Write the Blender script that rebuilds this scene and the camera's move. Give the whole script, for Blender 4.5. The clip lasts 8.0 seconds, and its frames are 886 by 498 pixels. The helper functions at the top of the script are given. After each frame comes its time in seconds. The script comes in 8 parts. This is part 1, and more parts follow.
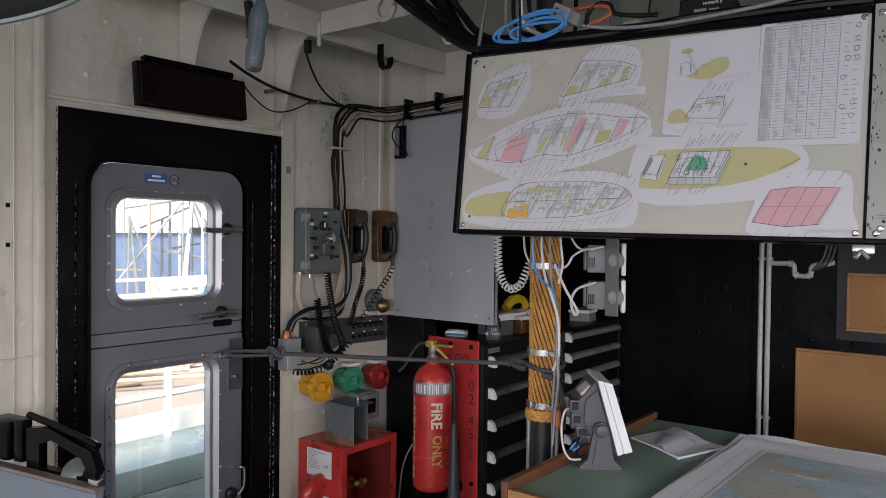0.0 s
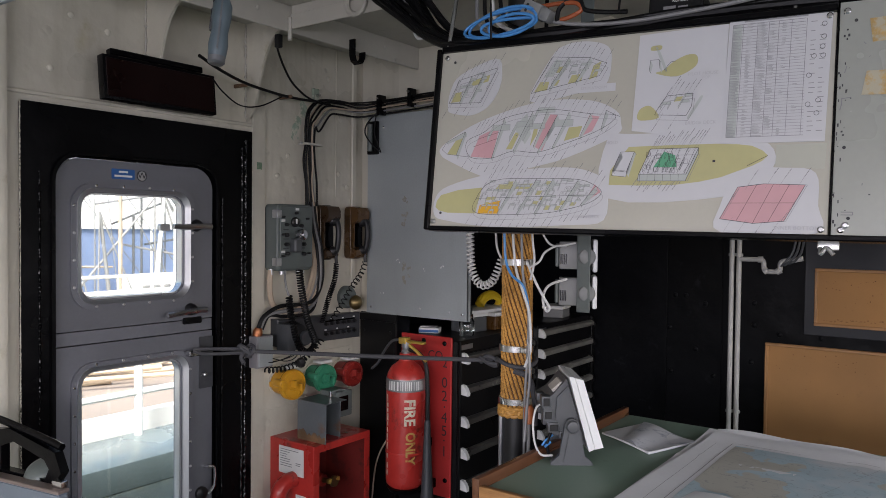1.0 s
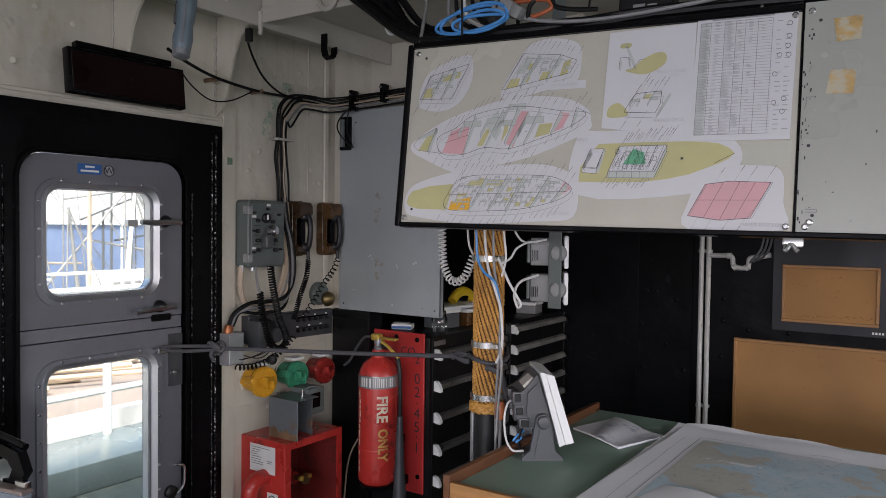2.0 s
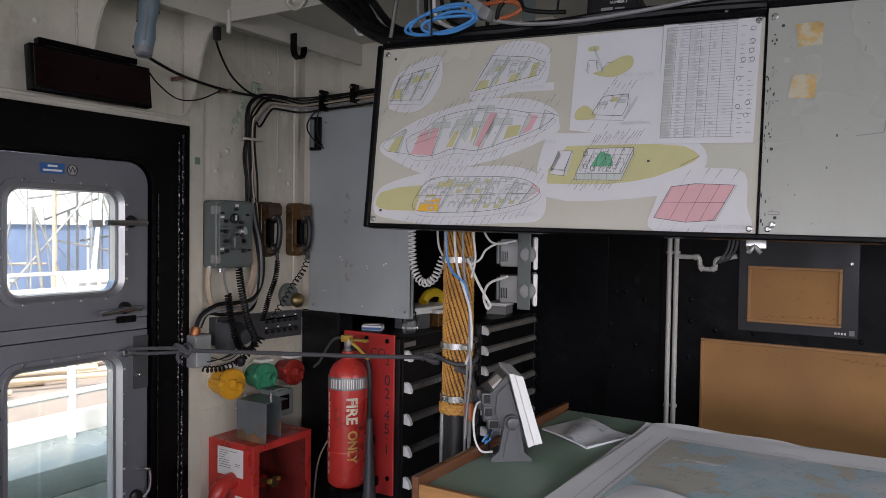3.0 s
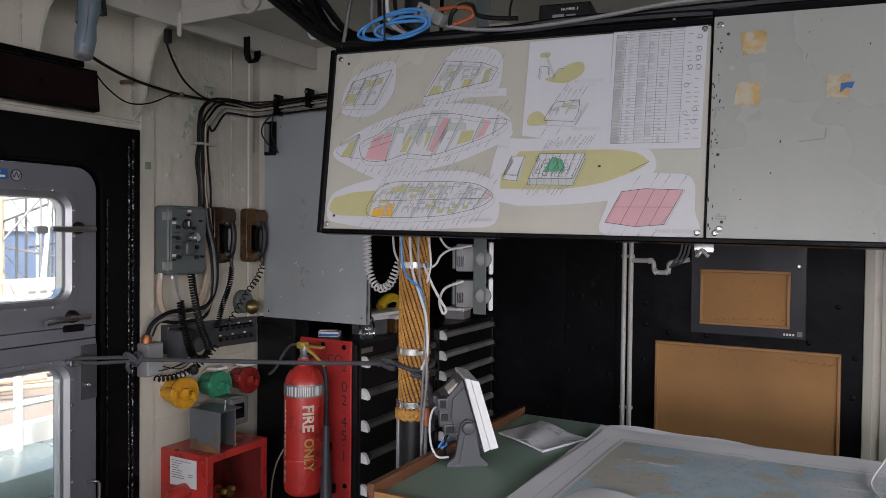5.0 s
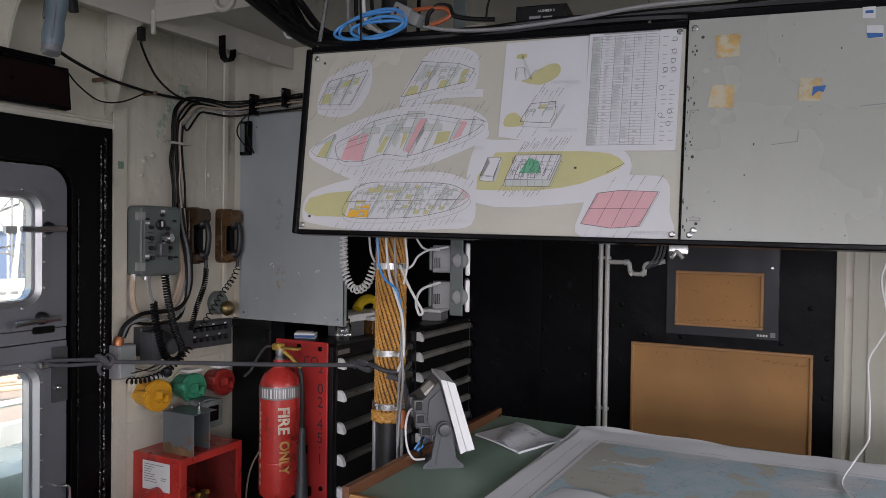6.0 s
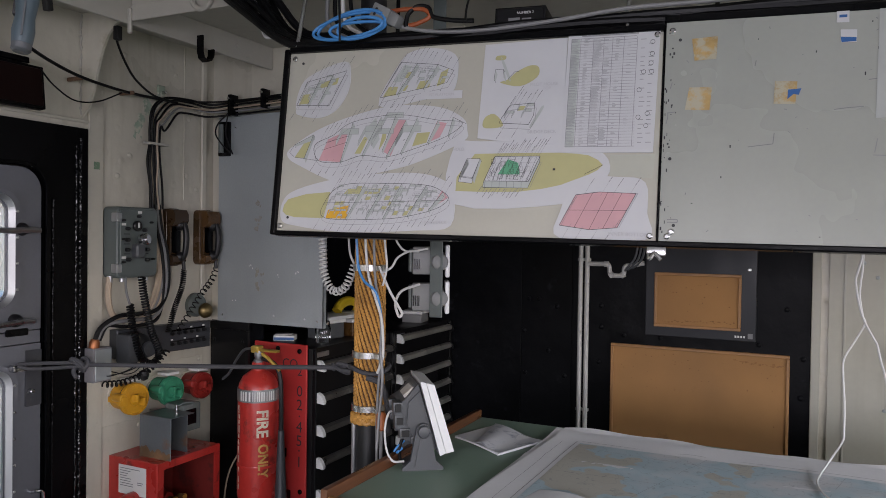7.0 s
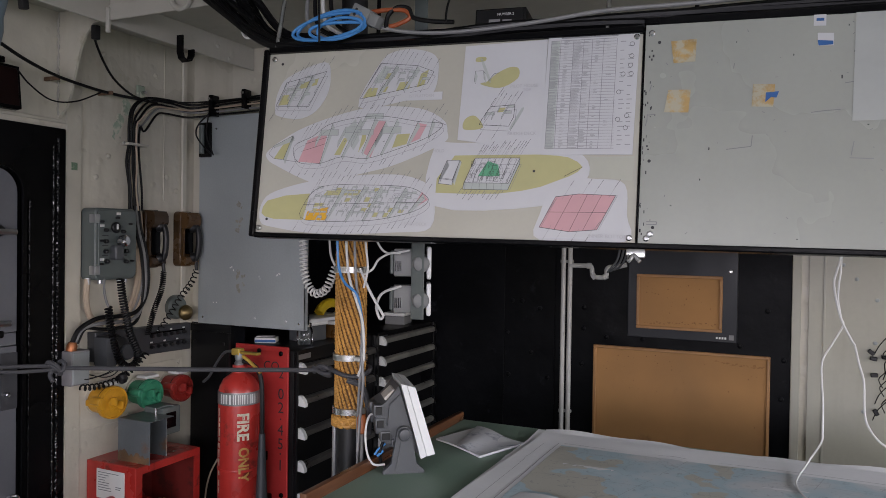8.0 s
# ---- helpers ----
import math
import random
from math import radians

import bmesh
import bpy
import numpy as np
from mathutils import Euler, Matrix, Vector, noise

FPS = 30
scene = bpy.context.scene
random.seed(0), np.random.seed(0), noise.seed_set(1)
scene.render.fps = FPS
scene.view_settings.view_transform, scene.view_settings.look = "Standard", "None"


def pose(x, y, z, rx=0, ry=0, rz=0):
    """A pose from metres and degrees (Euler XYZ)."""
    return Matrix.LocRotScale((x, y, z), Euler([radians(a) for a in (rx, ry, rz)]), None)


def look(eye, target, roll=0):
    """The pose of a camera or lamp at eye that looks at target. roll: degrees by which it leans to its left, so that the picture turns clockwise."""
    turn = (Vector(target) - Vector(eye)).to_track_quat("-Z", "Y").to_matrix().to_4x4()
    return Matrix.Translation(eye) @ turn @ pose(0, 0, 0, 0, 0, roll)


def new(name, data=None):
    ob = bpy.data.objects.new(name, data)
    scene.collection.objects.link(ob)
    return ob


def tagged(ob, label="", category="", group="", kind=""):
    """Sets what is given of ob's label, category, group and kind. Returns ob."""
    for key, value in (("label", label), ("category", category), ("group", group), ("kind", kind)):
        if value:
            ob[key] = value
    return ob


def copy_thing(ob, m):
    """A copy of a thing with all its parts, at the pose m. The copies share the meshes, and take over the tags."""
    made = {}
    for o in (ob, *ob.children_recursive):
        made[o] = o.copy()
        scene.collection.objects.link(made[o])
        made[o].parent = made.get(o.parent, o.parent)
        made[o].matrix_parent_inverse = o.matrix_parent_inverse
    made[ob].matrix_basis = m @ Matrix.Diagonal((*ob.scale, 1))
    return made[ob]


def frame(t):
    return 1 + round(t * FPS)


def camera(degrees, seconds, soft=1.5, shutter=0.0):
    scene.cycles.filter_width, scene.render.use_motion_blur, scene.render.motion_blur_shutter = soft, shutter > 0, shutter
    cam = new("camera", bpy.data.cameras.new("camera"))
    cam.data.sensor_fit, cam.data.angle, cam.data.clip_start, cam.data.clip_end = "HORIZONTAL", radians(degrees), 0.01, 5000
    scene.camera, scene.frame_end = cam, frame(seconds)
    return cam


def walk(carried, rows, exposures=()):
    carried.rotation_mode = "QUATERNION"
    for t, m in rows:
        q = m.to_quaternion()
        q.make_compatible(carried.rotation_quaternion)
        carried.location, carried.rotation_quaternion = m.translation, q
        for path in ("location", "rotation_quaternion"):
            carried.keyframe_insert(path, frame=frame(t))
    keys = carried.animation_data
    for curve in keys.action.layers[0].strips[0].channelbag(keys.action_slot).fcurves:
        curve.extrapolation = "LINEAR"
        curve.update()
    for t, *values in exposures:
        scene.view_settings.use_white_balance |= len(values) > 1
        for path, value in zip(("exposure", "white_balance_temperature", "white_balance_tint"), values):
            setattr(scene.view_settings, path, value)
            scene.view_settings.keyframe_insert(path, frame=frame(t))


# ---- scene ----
cam = camera(61.34, 8.0, soft=0.6)
PATH = [
    (0.0, -0.0000, 0.0000, 1.6000, 37.721, -1.227, -0.640),
    (0.5, 0.0027, 0.0091, 1.6013, 36.816, -1.336, -0.655),
    (1.0, 0.0055, 0.0163, 1.6017, 35.892, -1.510, -0.618),
    (1.5, 0.0100, 0.0210, 1.6019, 34.996, -1.683, -0.617),
    (3.0, 0.0186, 0.0314, 1.6035, 31.854, -1.691, -0.845),
    (3.5, 0.0255, 0.0348, 1.6044, 31.016, -1.539, -0.764),
    (4.0, 0.0280, 0.0374, 1.6052, 30.414, -1.462, -0.677),
    (4.5, 0.0295, 0.0396, 1.6050, 29.667, -1.371, -0.611),
    (6.0, 0.0316, 0.0512, 1.6039, 27.135, -1.158, -0.771),
    (6.5, 0.0327, 0.0544, 1.6037, 26.429, -1.107, -0.826),
    (7.0, 0.0352, 0.0584, 1.6025, 25.723, -0.983, -0.823),
    (7.5, 0.0385, 0.0648, 1.6020, 25.102, -0.933, -0.932),
    (8.0, 0.0435, 0.0713, 1.6038, 24.596, -0.853, -0.858),
]
walk(cam, [(t, pose(x, y, z, 90 + p, r, w)) for t, x, y, z, w, p, r in PATH])

# ---------------------------------------------------------------- light
scene.view_settings.exposure = 1.53
world = bpy.data.worlds.new("sky")
scene.world = world
world.use_nodes = True
wn = world.node_tree
sky = wn.nodes.new("ShaderNodeTexSky")
sky.sky_type = "NISHITA"
sky.sun_disc = False
sky.sun_elevation = radians(48)
sky.sun_rotation = radians(138)
sky.air_density, sky.dust_density = 1.2, 4.0
wn.nodes["Background"].inputs[1].default_value = 0.15
wn.links.new(sky.outputs[0], wn.nodes["Background"].inputs[0])

sun = new("sun", bpy.data.lights.new("sun", "SUN"))
sun.data.energy, sun.data.angle, sun.data.color = 3.2, radians(10), (1.0, 0.96, 0.9)
sun.matrix_world = look((4, -8, 15), (-5, 2, 0))


def window_light(name, eye, target, w, h, watts, col=(1.0, 0.955, 1.13)):
    """The sky's light in a window's opening."""
    lamp = new(name, bpy.data.lights.new(name, "AREA"))
    lamp.data.shape, lamp.data.size, lamp.data.size_y = "RECTANGLE", w, h
    lamp.data.energy, lamp.data.color, lamp.data.spread = watts, col, radians(114)
    lamp.matrix_world = look(eye, target)
    return lamp


window_light("window_light_front", (0.35, -2.70, 1.62), (0.0, -0.8, 0.45), 3.8, 0.85, 27)
window_light("window_light_side", (2.70, 0.5, 1.62), (0.8, 0.7, 0.35), 5.2, 0.85, 14)

# ---------------------------------------------------------------- materials


def tex(nt, kind, scale, detail=3.0, src=None, **extra):
    n = nt.nodes.new(kind)
    n.inputs["Scale"].default_value = scale
    if "Detail" in n.inputs:
        n.inputs["Detail"].default_value = detail
    if src is not None:
        nt.links.new(src, n.inputs["Vector"])
    return n


def ramp(nt, src, lo, hi, a, b):
    n = nt.nodes.new("ShaderNodeMapRange")
    n.inputs[1].default_value, n.inputs[2].default_value = lo, hi
    n.inputs[3].default_value, n.inputs[4].default_value = a, b
    nt.links.new(src, n.inputs[0])
    return n.outputs[0]


def mix(nt, fac, a, b):
    n = nt.nodes.new("ShaderNodeMix")
    n.data_type = "RGBA"
    for sock, val in ((n.inputs[0], fac), (n.inputs[6], a), (n.inputs[7], b)):
        if isinstance(val, (int, float)):
            sock.default_value = val
        elif isinstance(val, tuple):
            sock.default_value = (*val[:3], 1)
        else:
            nt.links.new(val, sock)
    return n.outputs[2]


def mat(name, col, rough=0.5, metal=0.0, vary=0.12, big=2.5, fine=60.0, bump=0.15, dirt=None, dirt_at=0.62, dirt_scale=5.0,
        stretch=None, spec=0.5, coat=0.0, relief=0.002, wobble=0.0, streak=None, lumps=0.0):
    """Painted, plastic or metal surface: base colour that drifts at two scales, grain, patches of dirt or wear, and relief."""
    m = bpy.data.materials.new(name)
    m.use_nodes = True
    nt = m.node_tree
    bsdf = nt.nodes["Principled BSDF"]
    co = nt.nodes.new("ShaderNodeTexCoord").outputs["Object"]
    info = nt.nodes.new("ShaderNodeObjectInfo")
    shift = nt.nodes.new("ShaderNodeVectorMath")
    shift.operation = "MULTIPLY_ADD"
    shift.inputs[1].default_value = stretch or (1, 1, 1)
    nt.links.new(co, shift.inputs[0])
    add = nt.nodes.new("ShaderNodeCombineXYZ")
    nt.links.new(info.outputs["Random"], add.inputs[0])
    sc = nt.nodes.new("ShaderNodeVectorMath")
    sc.operation = "SCALE"
    sc.inputs["Scale"].default_value = 7.0
    nt.links.new(add.outputs[0], sc.inputs[0])
    nt.links.new(sc.outputs[0], shift.inputs[2])
    v = shift.outputs[0]
    n1 = tex(nt, "ShaderNodeTexNoise", big, 4.0, v)
    n2 = tex(nt, "ShaderNodeTexNoise", fine, 3.0, v)
    dark = tuple(c * (1 - vary) for c in col)
    light = tuple(min(1.0, c * (1 + vary)) for c in col)
    c1 = mix(nt, ramp(nt, n1.outputs[0], 0.3, 0.7, 0, 1), dark, light)
    c2 = mix(nt, ramp(nt, n2.outputs[0], 0.35, 0.75, 0, vary), c1, tuple(c * 0.5 for c in col))
    out = c2
    if dirt is not None:
        n3 = tex(nt, "ShaderNodeTexNoise", dirt_scale, 9.0, v)
        n3.inputs["Roughness"].default_value = 0.68
        d = ramp(nt, n3.outputs[0], dirt_at, dirt_at + 0.1, 0, 0.85)
        out = mix(nt, d, out, dirt)
    if streak is not None:
        sv = nt.nodes.new("ShaderNodeVectorMath")
        sv.operation = "MULTIPLY"
        sv.inputs[1].default_value = (9, 9, 1.1)
        nt.links.new(v, sv.inputs[0])
        n4 = tex(nt, "ShaderNodeTexNoise", 2.2, 6.0, sv.outputs[0])
        n5 = tex(nt, "ShaderNodeTexNoise", 1.4, 3.0, v)
        st = nt.nodes.new("ShaderNodeMath")
        st.operation = "MULTIPLY"
        nt.links.new(ramp(nt, n4.outputs[0], 0.50, 0.75, 0, 0.5), st.inputs[0])
        nt.links.new(ramp(nt, n5.outputs[0], 0.42, 0.62, 0, 1), st.inputs[1])
        out = mix(nt, st.outputs[0], out, streak)
    nt.links.new(out, bsdf.inputs["Base Color"])
    bsdf.inputs["Metallic"].default_value = metal
    bsdf.inputs["Specular IOR Level"].default_value = spec
    bsdf.inputs["Coat Weight"].default_value = coat
    nt.links.new(ramp(nt, n1.outputs[0], 0.3, 0.7, max(0.03, rough - 0.1), min(1, rough + 0.12)), bsdf.inputs["Roughness"])
    if bump:
        b = nt.nodes.new("ShaderNodeBump")
        b.inputs["Strength"].default_value = bump
        b.inputs["Distance"].default_value = relief
        nt.links.new(n2.outputs[0], b.inputs["Height"])
        if wobble:
            b2 = nt.nodes.new("ShaderNodeBump")
            b2.inputs["Strength"].default_value = wobble
            b2.inputs["Distance"].default_value = 0.02
            nt.links.new(tex(nt, "ShaderNodeTexNoise", 5.0, 2.0, v).outputs[0], b2.inputs["Height"])
            nt.links.new(b2.outputs[0], b.inputs["Normal"])
        if lumps:
            vor = tex(nt, "ShaderNodeTexVoronoi", 13.0, 0.0, v)
            b3 = nt.nodes.new("ShaderNodeBump")
            b3.inputs["Strength"].default_value = lumps
            b3.inputs["Distance"].default_value = 0.006
            nt.links.new(ramp(nt, vor.outputs[0], 0.0, 0.22, 1, 0), b3.inputs["Height"])
            nt.links.new(b.outputs[0], b3.inputs["Normal"])
            b = b3
        nt.links.new(b.outputs[0], bsdf.inputs["Normal"])
    return m


def glass(name, tint=(0.95, 0.98, 0.97)):
    m = bpy.data.materials.new(name)
    m.use_nodes = True
    b = m.node_tree.nodes["Principled BSDF"]
    b.inputs["Base Color"].default_value = (*tint, 1)
    b.inputs["Transmission Weight"].default_value = 1.0
    b.inputs["Roughness"].default_value = 0.02
    b.inputs["IOR"].default_value = 1.45
    return m


WHITE = mat("cream_gloss_paint", (0.555, 0.525, 0.44), 0.36, streak=(0.36, 0.33, 0.25), lumps=0.45, vary=0.09, big=1.6, fine=25, bump=0.30, dirt=(0.42, 0.38, 0.27), dirt_at=0.62, dirt_scale=4.5, relief=0.007, wobble=0.9)
CEIL = mat("deckhead_paint", (0.43, 0.41, 0.36), 0.45, lumps=0.3, vary=0.09, big=2.0, fine=25, bump=0.2, dirt=(0.42, 0.38, 0.28), dirt_at=0.68, relief=0.004, wobble=0.4)
BLACK = mat("black_gloss_paint", (0.0026, 0.0026, 0.0032), 0.24, spec=0.13, vary=0.3, big=2.0, fine=40, bump=0.25, dirt=(0.010, 0.010, 0.011), dirt_at=0.66, dirt_scale=4, relief=0.003, wobble=0.25)
MATBLACK = mat("black_panel_paint", (0.0036, 0.0039, 0.0050), 0.40, spec=0.10, vary=0.5, big=1.5, fine=50, bump=0.35, dirt=(0.019, 0.020, 0.024), dirt_at=0.61, dirt_scale=8, wobble=0.35)
DOORGREY = mat("door_grey_paint", (0.165, 0.17, 0.19), 0.36, metal=0.25, vary=0.1, big=3, fine=90, bump=0.08, dirt=(0.10, 0.10, 0.11), dirt_at=0.66)
ALU = mat("anodised_aluminium", (0.50, 0.51, 0.53), 0.33, metal=0.85, vary=0.08, fine=150, bump=0.05)
STEEL = mat("stainless_steel", (0.60, 0.60, 0.61), 0.26, metal=1.0, vary=0.12, fine=200, bump=0.06)
SHEETGREY = mat("sheet_grey_paint", (0.355, 0.385, 0.39), 0.42, metal=0.15, streak=(0.20, 0.21, 0.20), vary=0.13, big=2, fine=120, bump=0.05, dirt=(0.20, 0.20, 0.19), dirt_at=0.71, dirt_scale=7)
DEVGREY = mat("equipment_grey", (0.108, 0.127, 0.120), 0.45, vary=0.1, big=9, fine=160, bump=0.1, dirt=(0.09, 0.10, 0.10), dirt_at=0.64, dirt_scale=20)
RED = mat("red_gloss_enamel", (0.46, 0.034, 0.027), 0.3, vary=0.18, big=5, fine=60, bump=0.1, dirt=(0.14, 0.022, 0.016), dirt_at=0.56, dirt_scale=13, coat=0.2)
REDPANEL = mat("red_panel_paint", (0.45, 0.034, 0.032), 0.38, vary=0.12, big=4, fine=60, bump=0.08, dirt=(0.25, 0.02, 0.02), dirt_at=0.62, dirt_scale=8)
CORK = mat("cork_sheet", (0.37, 0.195, 0.074), 0.85, vary=0.18, big=2, fine=420, bump=0.35, dirt=(0.24, 0.13, 0.055), dirt_at=0.62, dirt_scale=5)
OAK = mat("light_oak", (0.36, 0.185, 0.068), 0.5, vary=0.2, big=6, fine=70, bump=0.12, stretch=(1, 6, 1))
WOOD = mat("varnished_mahogany", (0.115, 0.044, 0.018), 0.34, vary=0.35, big=6, fine=60, bump=0.15, stretch=(8, 0.6, 8), dirt=(0.30, 0.15, 0.07), dirt_at=0.64, dirt_scale=9, coat=0.25)
WOODEDGE = mat("worn_oak_edge", (0.34, 0.17, 0.06), 0.45, vary=0.3, big=4, fine=50, bump=0.2, stretch=(0.8, 8, 8), dirt=(0.17, 0.07, 0.025), dirt_at=0.6, dirt_scale=9)
GREENTOP = mat("green_vinyl_top", (0.19, 0.265, 0.205), 0.5, vary=0.1, big=3, fine=220, bump=0.1, dirt=(0.09, 0.13, 0.10), dirt_at=0.66)
PAPER = mat("chart_paper", (0.66, 0.665, 0.67), 0.75, vary=0.06, big=3, fine=60, bump=0.08)
ROPE = mat("tarred_cord", (0.52, 0.265, 0.058), 0.5, vary=0.3, big=12, fine=300, bump=0.5)
RUBBER = mat("black_rubber", (0.007, 0.007, 0.008), 0.45, vary=0.2, fine=120, bump=0.1)
CABLEBLACK = mat("black_cable_sheath", (0.004, 0.004, 0.0045), 0.45, spec=0.25, vary=0.25, fine=90, bump=0.1)
DARKPLASTIC = mat("dark_grey_plastic", (0.075, 0.08, 0.085), 0.45, vary=0.1, fine=300, bump=0.12)
WHITEPLASTIC = mat("white_plastic", (0.72, 0.73, 0.72), 0.38, vary=0.04, fine=150, bump=0.05)
BOARDFACE = mat("aged_acrylic_board", (0.45, 0.437, 0.375), 0.22, vary=0.05, big=2, fine=80, bump=0.05, dirt=(0.45, 0.42, 0.30), dirt_at=0.70, dirt_scale=4)

# ---------------------------------------------------------------- builders


def thing(name, at=(0, 0, 0), label="", category="", group="", kind="", turn=(0, 0, 0)):
    """An Empty at the thing's base."""
    ob = new(name)
    ob.empty_display_size = 0.05
    ob.matrix_world = pose(*at, *turn)
    return tagged(ob, label, category, group, kind)


def mesh_of(name, bm, material, smooth=35):
    bmesh.ops.recalc_face_normals(bm, faces=bm.faces)
    me = bpy.data.meshes.new(name)
    bm.to_mesh(me)
    bm.free()
    me.materials.append(material)
    if smooth:
        me.shade_smooth()
        me.set_sharp_from_angle(angle=radians(smooth))
    return me


def part(name, bm, material, parent=None, label="", smooth=35):
    ob = new(name, mesh_of(name, bm, material, smooth))
    ob.parent = parent
    if label:
        ob["label"] = label
    return ob


def structure(name, bm, material, label, category, smooth=35):
    return tagged(part(name, bm, material, None, "", smooth), label, category, "", "structure")


def box(lo, hi, bevel=0.0, seg=1, bm=None, m=None):
    bm = bm or bmesh.new()
    c = [(a + b) / 2 for a, b in zip(lo, hi)]
    s = [abs(b - a) for a, b in zip(lo, hi)]
    tmp = bmesh.new()
    bmesh.ops.create_cube(tmp, size=1.0, matrix=Matrix.Translation(c) @ Matrix.Diagonal((*s, 1)))
    if bevel:
        bmesh.ops.bevel(tmp, geom=list(tmp.edges), offset=min(bevel, min(s) * 0.45), segments=seg, affect="EDGES", profile=0.6)
    return join(bm, tmp, m)


def join(bm, tmp, m=None):
    """Add tmp's geometry to bm."""
    if m is not None:
        tmp.transform(m)
    made = [bm.verts.new(v.co) for v in tmp.verts]
    tmp.verts.index_update()
    for f in tmp.faces:
        bm.faces.new([made[v.index] for v in f.verts])
    tmp.free()
    return bm


def loops(rings, closed=True, caps=True, bm=None):
    """A skin over rings of points that all have the same count."""
    bm = bm or bmesh.new()
    vs = [[bm.verts.new(p) for p in r] for r in rings]
    n = len(rings[0])
    for a, b in zip(vs, vs[1:]):
        for i in range(n if closed else n - 1):
            j = (i + 1) % n
            bm.faces.new((a[i], a[j], b[j], b[i]))
    if caps:
        bm.faces.new(vs[0][::-1])
        bm.faces.new(vs[-1])
    return bm


def axis_matrix(p, d):
    return Matrix.Translation(p) @ Vector(d).to_track_quat("Z", "Y").to_matrix().to_4x4()


def lathe(profile, at=(0, 0, 0), d=(0, 0, 1), seg=24, bm=None):
    """A turned shape: (radius, height) along d."""
    m = axis_matrix(at, d)
    rings = [[m @ Vector((r * math.cos(2 * math.pi * i / seg), r * math.sin(2 * math.pi * i / seg), h)) for i in range(seg)] for r, h in profile]
    return loops(rings, True, True, bm)


def rod(a, b, r, r2=None, seg=14, bm=None):
    d = Vector(b) - Vector(a)
    return lathe([(r, 0), (r if r2 is None else r2, d.length)], a, d, seg, bm)


def smooth_line(pts, step=6):
    """A Catmull-Rom line through the points."""
    p = [Vector(q) for q in pts]
    p = [p[0] * 2 - p[1]] + p + [p[-1] * 2 - p[-2]]
    out = []
    for i in range(1, len(p) - 2):
        for k in range(step):
            t = k / step
            a, b, c, d = p[i - 1:i + 3]
            out.append(0.5 * ((2 * b) + (c - a) * t + (2 * a - 5 * b + 4 * c - d) * t * t + (3 * b - a - 3 * c + d) * t ** 3))
    return out + [p[-2]]


def tube(pts, r, seg=8, step=6, bm=None, smooth=True):
    """A round cable through the points."""
    line = smooth_line(pts, step) if smooth else [Vector(q) for q in pts]
    n = len(line)
    t0 = (line[1] - line[0]).normalized()
    side = t0.orthogonal().normalized()
    rings = []
    for i, q in enumerate(line):
        t = (line[min(i + 1, n - 1)] - line[max(i - 1, 0)]).normalized()
        side = (side - t * side.dot(t)).normalized()
        up = t.cross(side)
        rings.append([q + (side * math.cos(2 * math.pi * k / seg) + up * math.sin(2 * math.pi * k / seg)) * r for k in range(seg)])
    return loops(rings, True, True, bm)


def coil(pts, radius, turns, r, seg=5, per=10):
    """A coiled cord that winds along the line through the points."""
    line = smooth_line(pts, 24)
    lens = [0.0]
    for a, b in zip(line, line[1:]):
        lens.append(lens[-1] + (b - a).length)
    total, count = lens[-1], int(turns * per)
    t0 = (line[1] - line[0]).normalized()
    side = t0.orthogonal().normalized()
    out, i = [], 0
    for k in range(count + 1):
        s = total * k / count
        while i < len(line) - 2 and lens[i + 1] < s:
            i += 1
        f = (s - lens[i]) / max(1e-6, lens[i + 1] - lens[i])
        q = line[i].lerp(line[i + 1], f)
        t = (line[i + 1] - line[i]).normalized()
        side = (side - t * side.dot(t)).normalized()
        up = t.cross(side)
        a = 2 * math.pi * k / per
        out.append(q + (side * math.cos(a) + up * math.sin(a)) * radius)
    return tube(out, r, seg, 1, smooth=False)


def rrect(w, h, r, n=5, cx=0.0, cy=0.0):
    """A rounded rectangle, anticlockwise."""
    out = []
    for sx, sy, a0 in ((1, 1, 0), (-1, 1, 90), (-1, -1, 180), (1, -1, 270)):
        for k in range(n + 1):
            a = radians(a0 + 90 * k / n)
            out.append((cx + sx * (w / 2 - r) + r * math.cos(a), cy + sy * (h / 2 - r) + r * math.sin(a)))
    return out


def prism(poly, lo, hi, m=None, bm=None, inset=0.0):
    """A flat outline in (a, b), raised from lo to hi along c; m maps (a, b, c) into place. inset rounds the far edge."""
    m = m or Matrix()
    rings = [[m @ Vector((a, b, lo)) for a, b in poly]]
    if inset:
        cx, cy = sum(p[0] for p in poly) / len(poly), sum(p[1] for p in poly) / len(poly)
        w = max(abs(p[0] - cx) for p in poly)
        h = max(abs(p[1] - cy) for p in poly)
        rings.append([m @ Vector((a, b, hi - inset)) for a, b in poly])
        rings.append([m @ Vector((cx + (a - cx) * (1 - inset / w), cy + (b - cy) * (1 - inset / h), hi)) for a, b in poly])
    else:
        rings.append([m @ Vector((a, b, hi)) for a, b in poly])
    return loops(rings, True, True, bm)


def ring(outer, inner, lo, hi, m=None, bm=None, inner_hi=None):
    """A frame between two outlines of the same count."""
    m = m or Matrix()
    ih = hi if inner_hi is None else inner_hi
    rs = [[m @ Vector((a, b, c)) for a, b in pl] for pl, c in ((outer, lo), (outer, hi), (inner, ih), (inner, lo))]
    return loops(rs + [rs[0]], True, False, bm)


